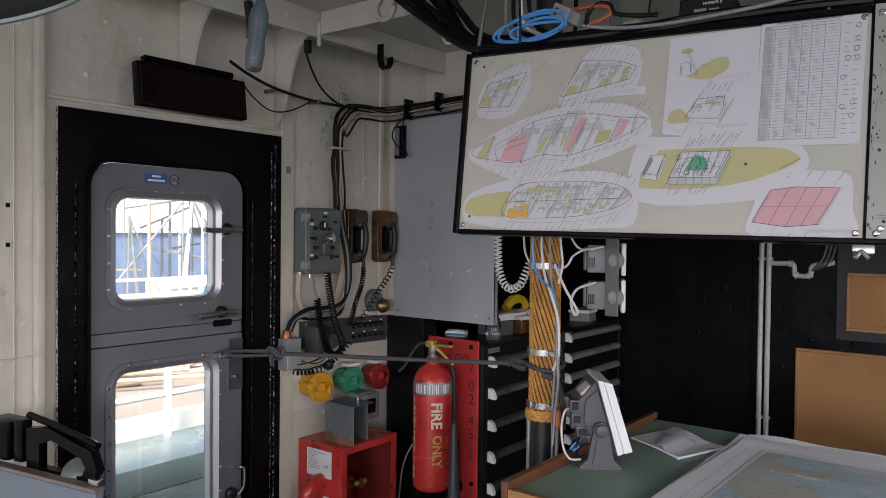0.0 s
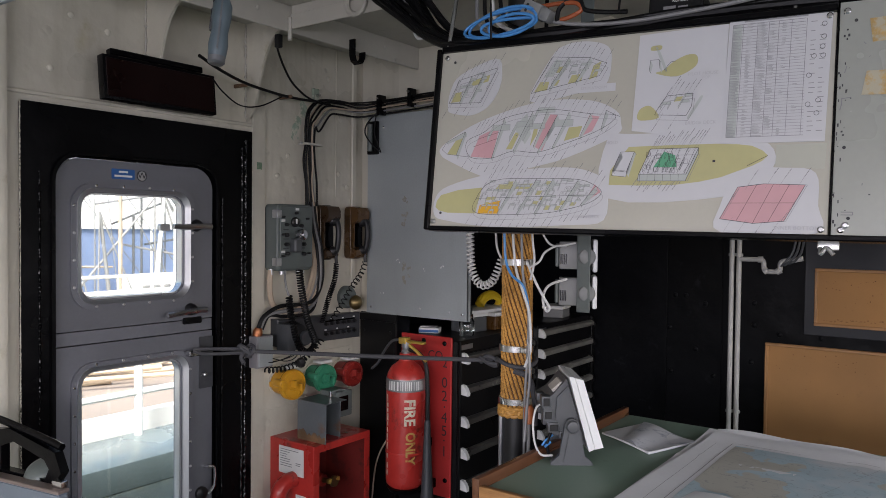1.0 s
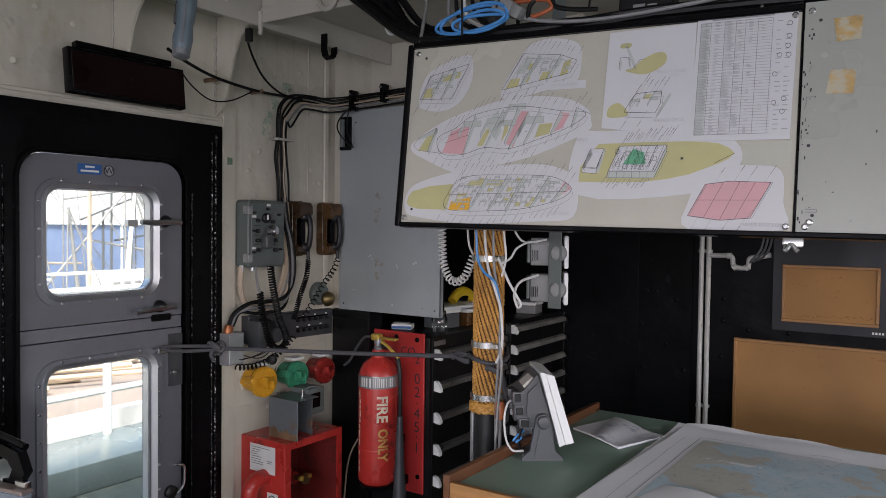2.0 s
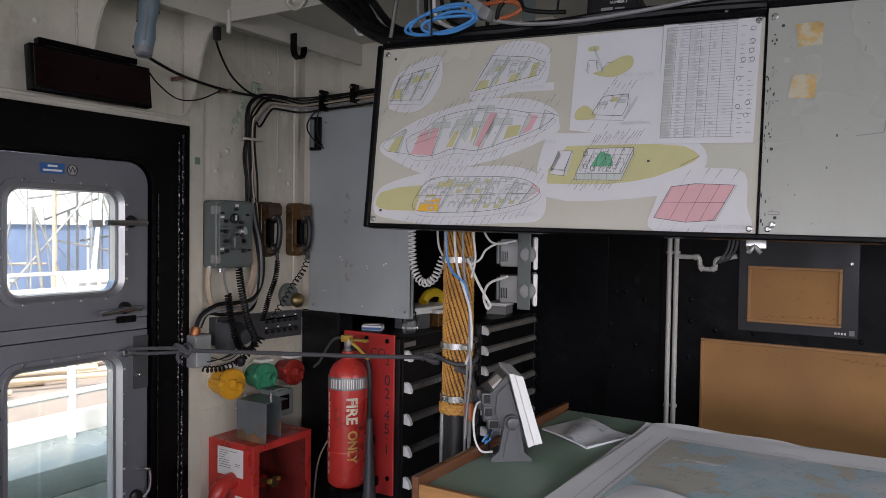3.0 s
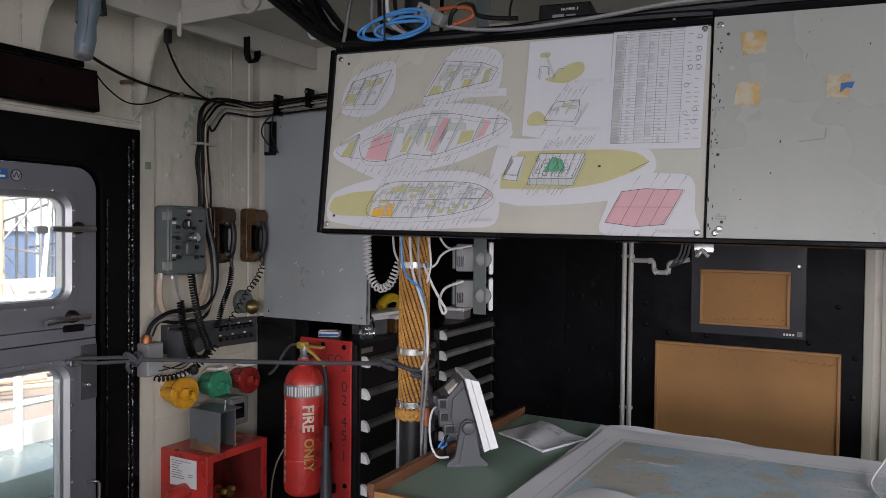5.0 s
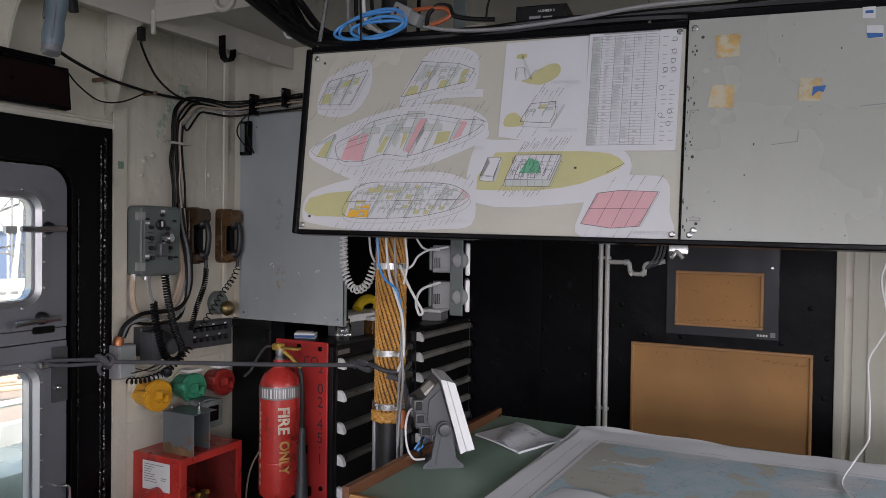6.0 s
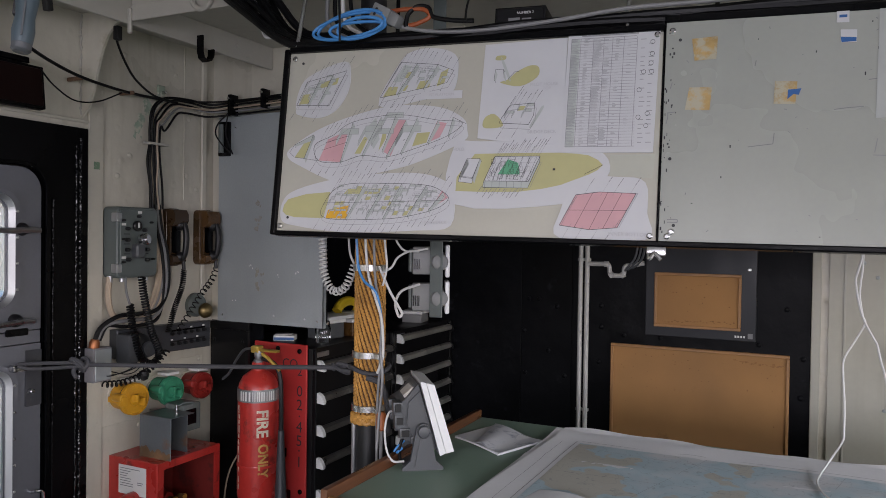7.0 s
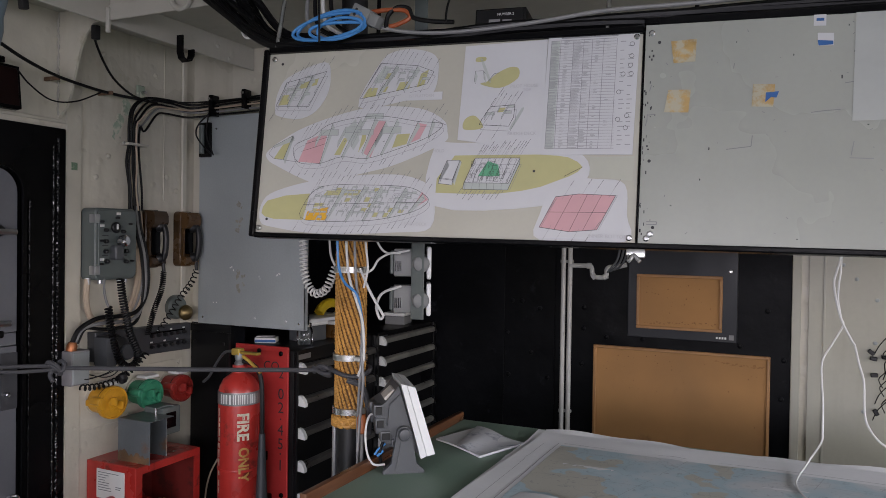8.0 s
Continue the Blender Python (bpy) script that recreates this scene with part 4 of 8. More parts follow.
# cable run from the deckhead down the bulkhead
rng = random.Random(8)
for i in range(8):
    dy, dx = 0.0165 * (i % 5) - 0.03 + rng.uniform(-0.002, 0.002), 0.012 * (i // 5)
    r = rng.uniform(0.0038, 0.0056)
    mt = (CABLEBLACK, CABLETAN, CABLEBLACK, CABLEGREY, CABLEBLACK, CABLEBLACK, CABLEBLACK, CABLETAN)[i]
    z0 = 2.203 - 0.0145 * (i % 5)
    j = lambda a=0.006: rng.uniform(-a, a)
    tagged(part("cable_run", tube([(-1.15, 2.74 - dx, z0 + 0.055 + j()), (-1.6, 2.735 - dx, z0 + 0.03 + j(0.01)), (-2.05, 2.735 - dx, z0 + 0.012 + j()), (-2.14, 2.735 - dx, z0 + 0.008), (-2.33, 2.725 - dx, z0 - 0.002 + j(0.004)), (-2.43 + dx, 2.68 + j(0.004), z0 - 0.008 + j(0.008)), (-2.458 + dx + j(0.004), 2.58, z0 - 0.006 + j(0.009)), (-2.464 + dx + j(0.003), 2.49 + dy, z0 - 0.02 + j(0.006)),
                                   (-2.468 + dx, 2.425 + dy, z0 - 0.07 - 0.008 * (i % 5)), (-2.468 + dx, 2.404 + dy * 0.9, 2.06), (-2.470 + dx, 2.402 + dy * 0.8, 1.978), (-2.468 + dx, 2.400 + dy + j(0.007), 1.90), (-2.466 + dx, 2.404 + dy + j(0.007), 1.80), (-2.466 + dx, 2.412 + dy, 1.70)], r, 7), mt), "cable of the bundle along the bulkhead", "cable", "bundled cables")
for at, sz, lab in (((-2.32, 2.72, 2.185), (0.022, 0.05, 0.095), "v"), ((-2.14, 2.725, 2.205), (0.018, 0.05, 0.085), "v"), ((-2.47, 2.41, 1.978), (0.052, 0.105, 0.010), "h")):
    cl = thing("cable_clamp", at, "metal strap clamp holding the cable bundle", "clamp", "cable clamps")
    part("strap", box((-sz[0] / 2, -sz[1] / 2, -sz[2] / 2), (sz[0] / 2, sz[1] / 2, sz[2] / 2), 0.002 if lab == "h" else 0.005, 2), BLACK if lab == "v" else CEIL, cl)
    part("bolt", rod((0, -sz[1] / 2, sz[2] * 0.3), (0, -sz[1] / 2 - 0.008, sz[2] * 0.3), 0.006, seg=8), STEEL, cl)
tagged(part("hanging_cable", tube([(-2.30, 2.06, 2.35), (-2.36, 2.115, 2.33), (-2.40, 2.19, 2.27), (-2.43, 2.27, 2.22), (-2.45, 2.38, 2.18), (-2.46, 2.50, 2.172)], 0.0048, 7), CABLEBLACK), "black cable sagging from the beam knee", "cable")
pg = thing("cable_plug", (-2.26, 2.03, 2.335), "black cable plug under the beam knee", "plug")
part("body", box((-0.012, -0.012, -0.026), (0.012, 0.012, 0.026), 0.005, 2), RUBBER, pg)
tagged(part("hanging_cable", tube([(-2.36, 1.735, 2.235), (-2.38, 1.84, 2.205), (-2.40, 1.98, 2.178), (-2.42, 2.16, 2.165), (-2.44, 2.30, 2.166), (-2.455, 2.42, 2.172), (-2.46, 2.52, 2.172)], 0.0062, 7), CABLEBLACK), "thick black cable along the bulkhead", "cable")
tagged(part("display_wire", tube([(-2.37, 1.80, 2.165), (-2.38, 1.86, 2.12), (-2.40, 1.96, 2.085), (-2.41, 2.07, 2.10), (-2.42, 2.19, 2.155)], 0.003, 6), CABLEBLACK), "thin black wire from the display", "wire")
tagged(part("wire_loop", tube([(-2.33, 2.715, 2.16), (-2.37, 2.68, 2.10), (-2.375, 2.67, 2.05), (-2.35, 2.69, 2.0), (-2.32, 2.71, 1.965)], 0.0035, 6), CABLEBLACK), "thin black wire loop by the sheet panel", "wire")
tagged(part("wire_loop", tube([(-2.34, 2.71, 2.15), (-2.345, 2.70, 2.06), (-2.33, 2.71, 2.0), (-2.315, 2.715, 1.962)], 0.003, 6), CABLEBLACK), "thin black wire by the sheet panel", "wire")
FLAKE = mat("flaking_pale_green", (0.33, 0.40, 0.31), 0.65, vary=0.2, big=20, dirt=(0.60, 0.57, 0.47), dirt_at=0.5, dirt_scale=30)
fk = thing("flaked_paint_patch", (XW + 0.0005, 2.38, 2.09), "patch of flaking green paint beside the cable bend", "paint patch")
rng = random.Random(71)
for k in range(16):
    t_ = k / 15
    cy_, cz_ = -0.035 + 0.075 * t_ ** 2 + rng.uniform(-0.012, 0.012), -0.09 + 0.17 * t_ + rng.uniform(-0.01, 0.01)
    poly = [(cy_ + rng.uniform(0.5, 1.2) * 0.022 * math.cos(a), cz_ + rng.uniform(0.5, 1.3) * 0.026 * math.sin(a)) for a in (0.2, 1.2, 2.1, 3.1, 4.0, 4.9, 5.7)]
    part("flake", prism(poly, 0.0, rng.uniform(0.0008, 0.0022), im), FLAKE if k % 3 else WHITE, fk)
for y_, z_ in ((2.0, 2.176), (2.24, 2.165)):
    tie = thing("rust_cable_clip", (-2.42, y_, z_), "small rusty clip holding the bulkhead cable", "clip", "cable clips")
    part("clip", box((-0.07, -0.006, -0.008), (0.009, 0.006, 0.007), 0.003), mat("rusty_clip", (0.16, 0.09, 0.05), 0.6, dirt=(0.3, 0.27, 0.22), dirt_at=0.55, dirt_scale=40), tie)
clp = thing("wall_clip", (XW + 0.001, 2.46, 2.19), "painted metal cable clip on the bulkhead", "clip")
part("plate", box((0, -0.022, -0.03), (0.012, 0.022, 0.05), 0.004), mat("flaking_green_paint", (0.30, 0.36, 0.28), 0.6, dirt=(0.6, 0.58, 0.48), dirt_at=0.5, dirt_scale=25), clp)
part("bolt", rod((0.012, 0.005, 0.02), (0.03, 0.005, 0.02), 0.007, seg=8), STEEL, clp)
tag = thing("frame_tag", (XW + 0.011, 2.13, 1.862), "tiny flaking green tag on the frame bar", "tag")
part("plate", box((0, -0.013, -0.015), (0.002, 0.013, 0.015)), mat("tag_green", (0.14, 0.22, 0.14), 0.6, dirt=(0.6, 0.58, 0.48), dirt_at=0.5, dirt_scale=60), tag)

hkt = thing("flat_hook", (-2.148, 2.335, 2.30), "black flat bar hook under the beam", "hook")
bm = bmesh.new()
pts = [(-0.018, 0.085), (-0.018, 0.02), (-0.010, -0.002), (0.010, -0.012), (0.030, -0.004), (0.042, 0.016), (0.044, 0.042)]
rings = []
for i, (a, b) in enumerate(pts):
    d = Vector((pts[min(i + 1, 6)][0] - pts[max(i - 1, 0)][0], pts[min(i + 1, 6)][1] - pts[max(i - 1, 0)][1])).normalized()
    n = Vector((-d.y, d.x)) * 0.0035
    rings.append([(0.0, a + n.x, b + n.y), (0.03, a + n.x, b + n.y), (0.03, a - n.x, b - n.y), (0.0, a - n.x, b - n.y)])
part("bar", loops(rings), BLACK, hkt)

# ---------------------------------------------------------------- sockets, hood and red cabinet below


def socket(y, z, material, label, r):
    s = thing("deck_socket", (XW + 0.001, y, z), label, "socket", "coloured sockets")
    part("base_flange", lathe([(r * 0.9, 0), (r * 0.9, 0.010)], (0, 0, 0), (1, 0, 0), 24), WHITE, s)
    part("body", lathe([(r * 0.78, 0.008), (r * 0.82, 0.05), (r * 0.86, 0.075)], (0, 0, 0), (1, 0, -0.03), 26), material, s)
    cap = part("cap", lathe([(r * 0.9, 0.0), (r, 0.004), (r, 0.020), (r * 0.9, 0.027), (r * 0.5, 0.030)], (0.074, 0.0, -0.003), (1, 0.0, -0.03), 28), material, s)
    for k in range(6):
        a = k * math.pi / 3 + 0.3
        part("cap_bolt", lathe([(0.005, 0), (0.005, 0.006)], (0.10, -0.012 + r * 0.8 * math.cos(a), -0.005 + r * 0.8 * math.sin(a)), (1, -0.1, 0), 8), material, cap)
    part("cap_rim", tube([(0.103, r * 0.93 * math.cos(radians(a)), -0.004 + r * 0.93 * math.sin(radians(a))) for a in range(0, 361, 15)], 0.004, 6, 1, smooth=False), material, cap)
    part("gasket", lathe([(r * 0.9, 0.068), (r * 0.93, 0.070), (r * 0.9, 0.0745)], (0, 0, 0), (1, 0, -0.03), 26), RUBBER, s)
    part("lug", lathe([(0.016, 0), (0.017, 0.004), (0.017, 0.05), (0.013, 0.054)], (0.055, -r * 1.02, 0.012), (1, 0, 0), 12), material, s)
    part("wing", box((0.118, -0.034, -0.006), (0.146, -0.022, 0.024), 0.004, 2), material, cap)
    part("wing", box((0.118, 0.0, -0.026), (0.146, 0.012, 0.006), 0.004, 2), material, cap)
    part("boss", lathe([(0.024, 0), (0.022, 0.012), (0.014, 0.02)], (0.102, -0.010, -0.004), (1, 0, 0), 14), material, cap)
    part("latch_arm", box((0.085, -r * 1.12, -0.02), (0.112, -r * 0.75, 0.018), 0.004, 2), material, cap)
    part("wing_nut", box((0.104, -0.030, -0.010), (0.122, 0.006, 0.008), 0.005, 2), material, cap)
    part("wing_nut", box((0.104, -0.012, -0.030), (0.120, 0.004, 0.020), 0.005, 2), material, cap)
    part("hinge_arm", box((0.02, -r * 1.06, -0.012), (0.095, -r * 0.86, 0.012), 0.005, 2), material, s)
    part("tag_plate", box((0.03, -0.02, r * 1.0), (0.09, 0.05, r * 1.0 + 0.012), 0.002), LABELWHITE, s, "small white tag")
    return s


socket(2.250, 0.925, ORANGE, "round orange capped socket on the bulkhead", 0.066)
socket(2.447, 0.922, GREEN, "round green capped socket on the bulkhead", 0.063)
socket(2.628, 0.916, DEEPRED, "round dark red capped socket in the row", 0.060)
bp = thing("socket_backplate", (XW + 0.001, 2.41, 0.92), "cream painted plate behind the sockets", "plate")
part("plate", box((0, -0.29, -0.11), (0.004, 0.315, 0.11), 0.002), WHITE, bp)
part("bolts", screw([((0.004, a, b), (1, 0, 0)) for a in (-0.27, 0.0, 0.29) for b in (-0.09, 0.09)], 0.008, 0.006), WHITE, bp)

RX, RY, RZ = -2.232, 2.205, 0.690
rb = thing("red_alarm_box", (XW, RY, 0.0), "red painted steel box with an open front and white label", "alarm box")
xr = RX - XW
shell = box((0.002, 0, 0.30), (xr, 0.006, RZ), 0.002)
box((0.002, 0.006, RZ - 0.006), (xr, 0.345, RZ), 0.002, bm=shell)
box((0.002, 0.339, 0.30), (xr, 0.345, RZ - 0.006), 0.002, bm=shell)
box((0.002, 0.006, 0.30), (0.008, 0.339, RZ - 0.006), 0.001, bm=shell)
box((0.008, 0.006, 0.30), (xr, 0.339, 0.306), 0.001, bm=shell)
part("shell", shell, RED, rb)
# dark red liner sheets put the shade of the box's inside into the colour
SHADEDRED = mat("shaded_inside_red", (0.15, 0.016, 0.013), 0.5, vary=0.25, big=6, fine=60, bump=0.1, dirt=(0.05, 0.012, 0.010), dirt_at=0.52, dirt_scale=9)
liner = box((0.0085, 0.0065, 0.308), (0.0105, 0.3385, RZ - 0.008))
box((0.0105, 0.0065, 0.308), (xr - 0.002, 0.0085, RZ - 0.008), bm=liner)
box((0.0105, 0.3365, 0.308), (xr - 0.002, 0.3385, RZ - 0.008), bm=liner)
part("lining", liner, SHADEDRED, rb, "red inside of the box, coloured dark as in shade")
fr = ring([(0.0, 0.30), (0.345, 0.30), (0.345, RZ), (0.0, RZ)], [(0.03, 0.33), (0.315, 0.33), (0.315, RZ - 0.03), (0.03, RZ - 0.03)], xr, xr + 0.006, im)
part("front_frame", fr, RED, rb)
part("label_sheet", box((0.060, -0.0015, 0.548), (0.212, 0.0, 0.664)), LABELWHITE, rb, "white printed label")
bm = bmesh.new()
for k in range(8):
    z = 0.650 - k * 0.010
    box((0.070, -0.0025, z), (0.070 + (0.11 if k == 0 else rng.uniform(0.035, 0.075)), -0.0016, z + 0.0025), bm=bm)
box((0.165, -0.0025, 0.60), (0.195, -0.0016, 0.603), bm=bm)
box((0.165, -0.0025, 0.592), (0.19, -0.0016, 0.595), bm=bm)
part("unreadable_print", bm, INKGREY, rb)
part("mark_sheet", box((0.165, -0.0015, 0.405), (0.228, 0.0, 0.47)), LABELWHITE, rb)
rmk = Matrix(((1, 0, 0, 0.197), (0, 0, -1, -0.002), (0, 1, 0, 0.437), (0, 0, 0, 1)))
part("round_mark", ring(rrect(0.05, 0.05, 0.0249, 6), rrect(0.042, 0.042, 0.0209, 6), 0.0, 0.001, rmk), INK, rb)
text_on("X", 0.04, lambda a, b: rmk @ Vector((a, b, 0.001)), INK, "letter", rb)
vl = part("valve", lathe([(0.055, 0), (0.06, 0.03), (0.045, 0.07), (0.03, 0.09), (0.028, 0.13)], (0.012, 0.185, 0.475), (1, 0, 0), 24), DEEPRED, rb, "dark red valve inside the box")
part("valve_stem", lathe([(0.012, 0), (0.012, 0.06), (0.024, 0.065), (0.024, 0.08)], (0.13, 0.185, 0.475), (1, 0.1, 0.1), 16), BRONZE, vl)
part("hand_grip", box((0.19, 0.155, 0.478), (0.208, 0.225, 0.498), 0.006, 2), BRASS, vl)
part("pedestal", box((0.004, 0.02, 0.0), (xr - 0.02, 0.325, 0.30), 0.004), BLACK, rb)
el = thing("red_pipe_elbow", (-2.372, 2.125, 0.0), "glossy red painted pipe elbow beside the box", "pipe")
part("pipe", tube([(0.015, 0.0, 0.0), (0.015, 0.0, 0.25), (0.015, 0.0, 0.46), (0.017, 0.012, 0.505), (0.020, 0.040, 0.528), (0.022, 0.079, 0.532)], 0.034, 18, 6), RED, el)
part("collar", rod((0.015, 0, 0.445), (0.015, 0, 0.460), 0.039, seg=20), RED, el)

hd = thing("grey_hood_box", (-2.385, 2.258, RZ), "rusting grey steel hood box standing on the red box", "box")
bm = box((0.0, 0, 0), (0.172, 0.003, 0.170), 0.001)
box((0.0, 0.003, 0.167), (0.172, 0.128, 0.170), 0.001, bm=bm)
box((0.0, 0.003, 0.0), (0.003, 0.2, 0.167), 0.001, bm=bm)
box((0.0, 0.125, 0.0), (0.135, 0.128, 0.167), 0.001, bm=bm)
part("hood", bm, RUSTGREY, hd)
rng = random.Random(58)
RUST = mat("brown_rust", (0.17, 0.095, 0.045), 0.8, vary=0.35, big=14, fine=120, bump=0.3, dirt=(0.10, 0.085, 0.07), dirt_at=0.50, dirt_scale=25)
edge_ = [(0.172 * k / 14, 0.018 + 0.030 * abs(math.sin(k * 1.3)) * rng.uniform(0.3, 1.0) + 0.012 * (k < 5)) for k in range(15)]
part("rust_stain", prism([(0.002, 0.0), (0.170, 0.0)] + [(min(0.170, max(0.002, a)), b) for a, b in edge_[::-1]], 0.0002, 0.0010, Matrix(((1, 0, 0, 0), (0, 0, -1, 0), (0, 1, 0, 0), (0, 0, 0, 1)))), RUST, hd, "brown rust creeping up the plate", 0)
part("meter", box((0.004, 0.128, 0.075), (0.112, 0.228, 0.192), 0.010, 2), DEVGREY, hd)
part("meter_window", box((0.112, 0.140, 0.105), (0.116, 0.198, 0.170), 0.003), BLACK, hd)
part("meter_stem", rod((0.05, 0.175, 0.0), (0.05, 0.175, 0.08), 0.016, seg=12), RUSTGREY, hd)
part("meter_plug", rod((0.085, 0.15, 0.055), (0.085, 0.15, 0.078), 0.012, seg=12), RUBBER, hd)
part("latch", rod((0.09, 0.11, 0.170), (0.09, 0.11, 0.196), 0.005), STEEL, hd)
part("latch_arm", tube([(0.09, 0.11, 0.190), (0.10, 0.15, 0.198), (0.11, 0.19, 0.194)], 0.0035, 6), DEVGREY, hd)

# ---------------------------------------------------------------- sheet panel in the corner
sh = thing("grey_sheet_panel", (-2.445, 2.768, 1.19), "scuffed light grey sheet metal panel bolted in the corner", "panel")
part("sheet", box((0, 0, 0), (0.60, 0.004, 0.96), 0.001), SHEETGREY, sh)
part("fold", box((0.594, 0.0, 0.0), (0.60, 0.022, 0.96), 0.001), SHEETGREY, sh)
for x, z in ((0.03, 0.03), (0.57, 0.03), (0.5, 0.035), (0.33, 0.04), (0.10, 0.9), (0.57, 0.5), (0.57, 0.9)):
    part("bolt", screw([((x, 0, z), (0, -1, 0))], 0.005, 0.003), STEEL, sh)
hg = part("hinge_block", box((0.012, -0.02, 0.77), (0.075, 0.0, 0.93), 0.005, 2), BLACK, sh)
part("pin", rod((0.04, -0.03, 0.785), (0.04, -0.03, 0.915), 0.012), DEVGREY, hg)
rng = random.Random(12)
bm = bmesh.new()
for cx, cz, n, w in ((0.46, 0.24, 4, 0.007), (0.36, 0.22, 2, 0.006), (0.10, 0.09, 2, 0.006), (0.20, 0.27, 3, 0.01)):
    for k in range(n):
        a, b = cx + rng.uniform(-w, w) * 1.6, cz + rng.uniform(-w, w) * 2
        prism(rrect(rng.uniform(0.003, 0.007), rng.uniform(0.003, 0.009), 0.001, 1, a, b), 0.0002, 0.0012, on_back_wall(0, 0, 0), bm)
part("scrapes", bm, LABELWHITE, sh, "pale scrapes and glue specks")
SHEETSTAIN = mat("old_glue_stain", (0.285, 0.275, 0.225), 0.7, vary=0.2, big=20, fine=120, bump=0.1, dirt=(0.33, 0.355, 0.355), dirt_at=0.48, dirt_scale=45)
rng = random.Random(29)
for cx, cz, w_, h_, n in ((0.24, 0.50, 0.020, 0.070, 7), (0.245, 0.20, 0.032, 0.050, 9), (0.42, 0.62, 0.015, 0.02, 3)):
    bm = bmesh.new()
    for k in range(n):
        px_, pz_, rr_ = cx + rng.uniform(-w_, w_), cz + rng.uniform(-h_, h_), rng.uniform(0.006, 0.016)
        prism([(px_ + rr_ * rng.uniform(0.4, 1.2) * math.cos(a), pz_ + rr_ * rng.uniform(0.4, 1.3) * math.sin(a)) for a in (0.1, 0.9, 1.8, 2.6, 3.5, 4.3, 5.3)], 0.0002, 0.0005 + 0.00005 * k, on_back_wall(0, 0, 0), bm)
    part("glue_stain", bm, SHEETSTAIN, sh, "yellowed glue stain")
part("support_post", box((0.55, 0.03, 0.02), (0.59, 0.05, 0.96), 0.003), BLACK, sh)

# ---------------------------------------------------------------- drawer cabinets in the alcove
CABLACK = mat("black_enamel_cabinet", (0.005, 0.005, 0.0055), 0.35, spec=0.3, vary=0.3, fine=80, bump=0.08, dirt=(0.014, 0.014, 0.014), dirt_at=0.64)
HANDLE = mat("drawer_channel_aluminium", (0.46, 0.45, 0.41), 0.36, metal=0.7, vary=0.25, big=8, fine=120, bump=0.1, dirt=(0.10, 0.09, 0.08), dirt_at=0.6, dirt_scale=12)

# darker copy of the channel metal: the near cabinet's shade is in its colour
HANDLESHADED = mat("shaded_drawer_channel", (0.13, 0.125, 0.115), 0.36, metal=0.6, vary=0.3, big=8, fine=120, bump=0.1, dirt=(0.34, 0.32, 0.28), dirt_at=0.62, dirt_scale=16)


def drawer_cabinet(y0, y1, tops, label, pull):
    """A black drawer cabinet whose drawers face +x; tops are the heights of the pull channels."""
    c = thing("drawer_cabinet", (-2.18, (y0 + y1) / 2, 0.0), label, "cabinet", "drawer cabinets")
    w = (y1 - y0) / 2
    bm = box((-0.29, -w, 0.0), (0.245, w, 1.088), 0.006, 2)
    part("body", bm, CABLACK, c)
    part("edge_strip", box((0.245, -w, 0.02), (0.262, -w + 0.012, 1.085), 0.003), CABLACK, c)
    part("edge_strip", box((0.245, w - 0.035, 0.02), (0.262, w, 1.085), 0.003), CABLACK, c)
    lo = [t - 0.012 for t in tops[1:]] + [tops[-1] - 0.16]
    for t, b in zip(tops, lo):
        if b < 0.02:
            break
        d = part("drawer", box((0.246, -w + 0.016, b + 0.016), (0.258, w - 0.04, t + 0.012), 0.002), CABLACK, c)
        prof = [(0.258, t + 0.010), (0.270, t + 0.012), (0.284, t + 0.004), (0.286, t - 0.018), (0.280, t - 0.022), (0.276, t - 0.006), (0.258, t - 0.004)]
        h = part("pull_channel", loops([[(x, y, z) for x, z in prof] for y in (-w + 0.03, w - 0.06)]), pull, d, "worn metal pull channel")
        tri_ = [(0.258, t + 0.020), (0.272, t + 0.018), (0.286, t + 0.004), (0.296, t - 0.018), (0.294, t - 0.030), (0.258, t - 0.026)]
        part("end_cap", loops([[(x, y, z) for x, z in tri_] for y in (-w + 0.016, -w + 0.036)]), LABELWHITE, h, "white plastic end cap")
        part("end_cap", loops([[(x, y, z) for x, z in tri_] for y in (w - 0.062, w - 0.050)]), CABLACK, h)
        part("bolt", screw([((0.262, w - 0.018, t - 0.004), (1, 0, 0))], 0.009, 0.006), DARKPLASTIC, d)
    part("label_holder", box((0.246, -w + 0.02, 1.045), (0.2515, -w + 0.12, 1.068), 0.001), ALU, c, "bright metal label holder")
    return c


drawer_cabinet(2.82, 3.545, (1.015, 0.868, 0.721, 0.574, 0.427, 0.28), "black drawer cabinet with worn metal pulls coloured dark as in shade", HANDLESHADED)
drawer_cabinet(3.55, 4.270, (1.052, 0.942, 0.832, 0.722, 0.612, 0.502, 0.392), "black drawer cabinet with narrow drawers against the wall", HANDLE)

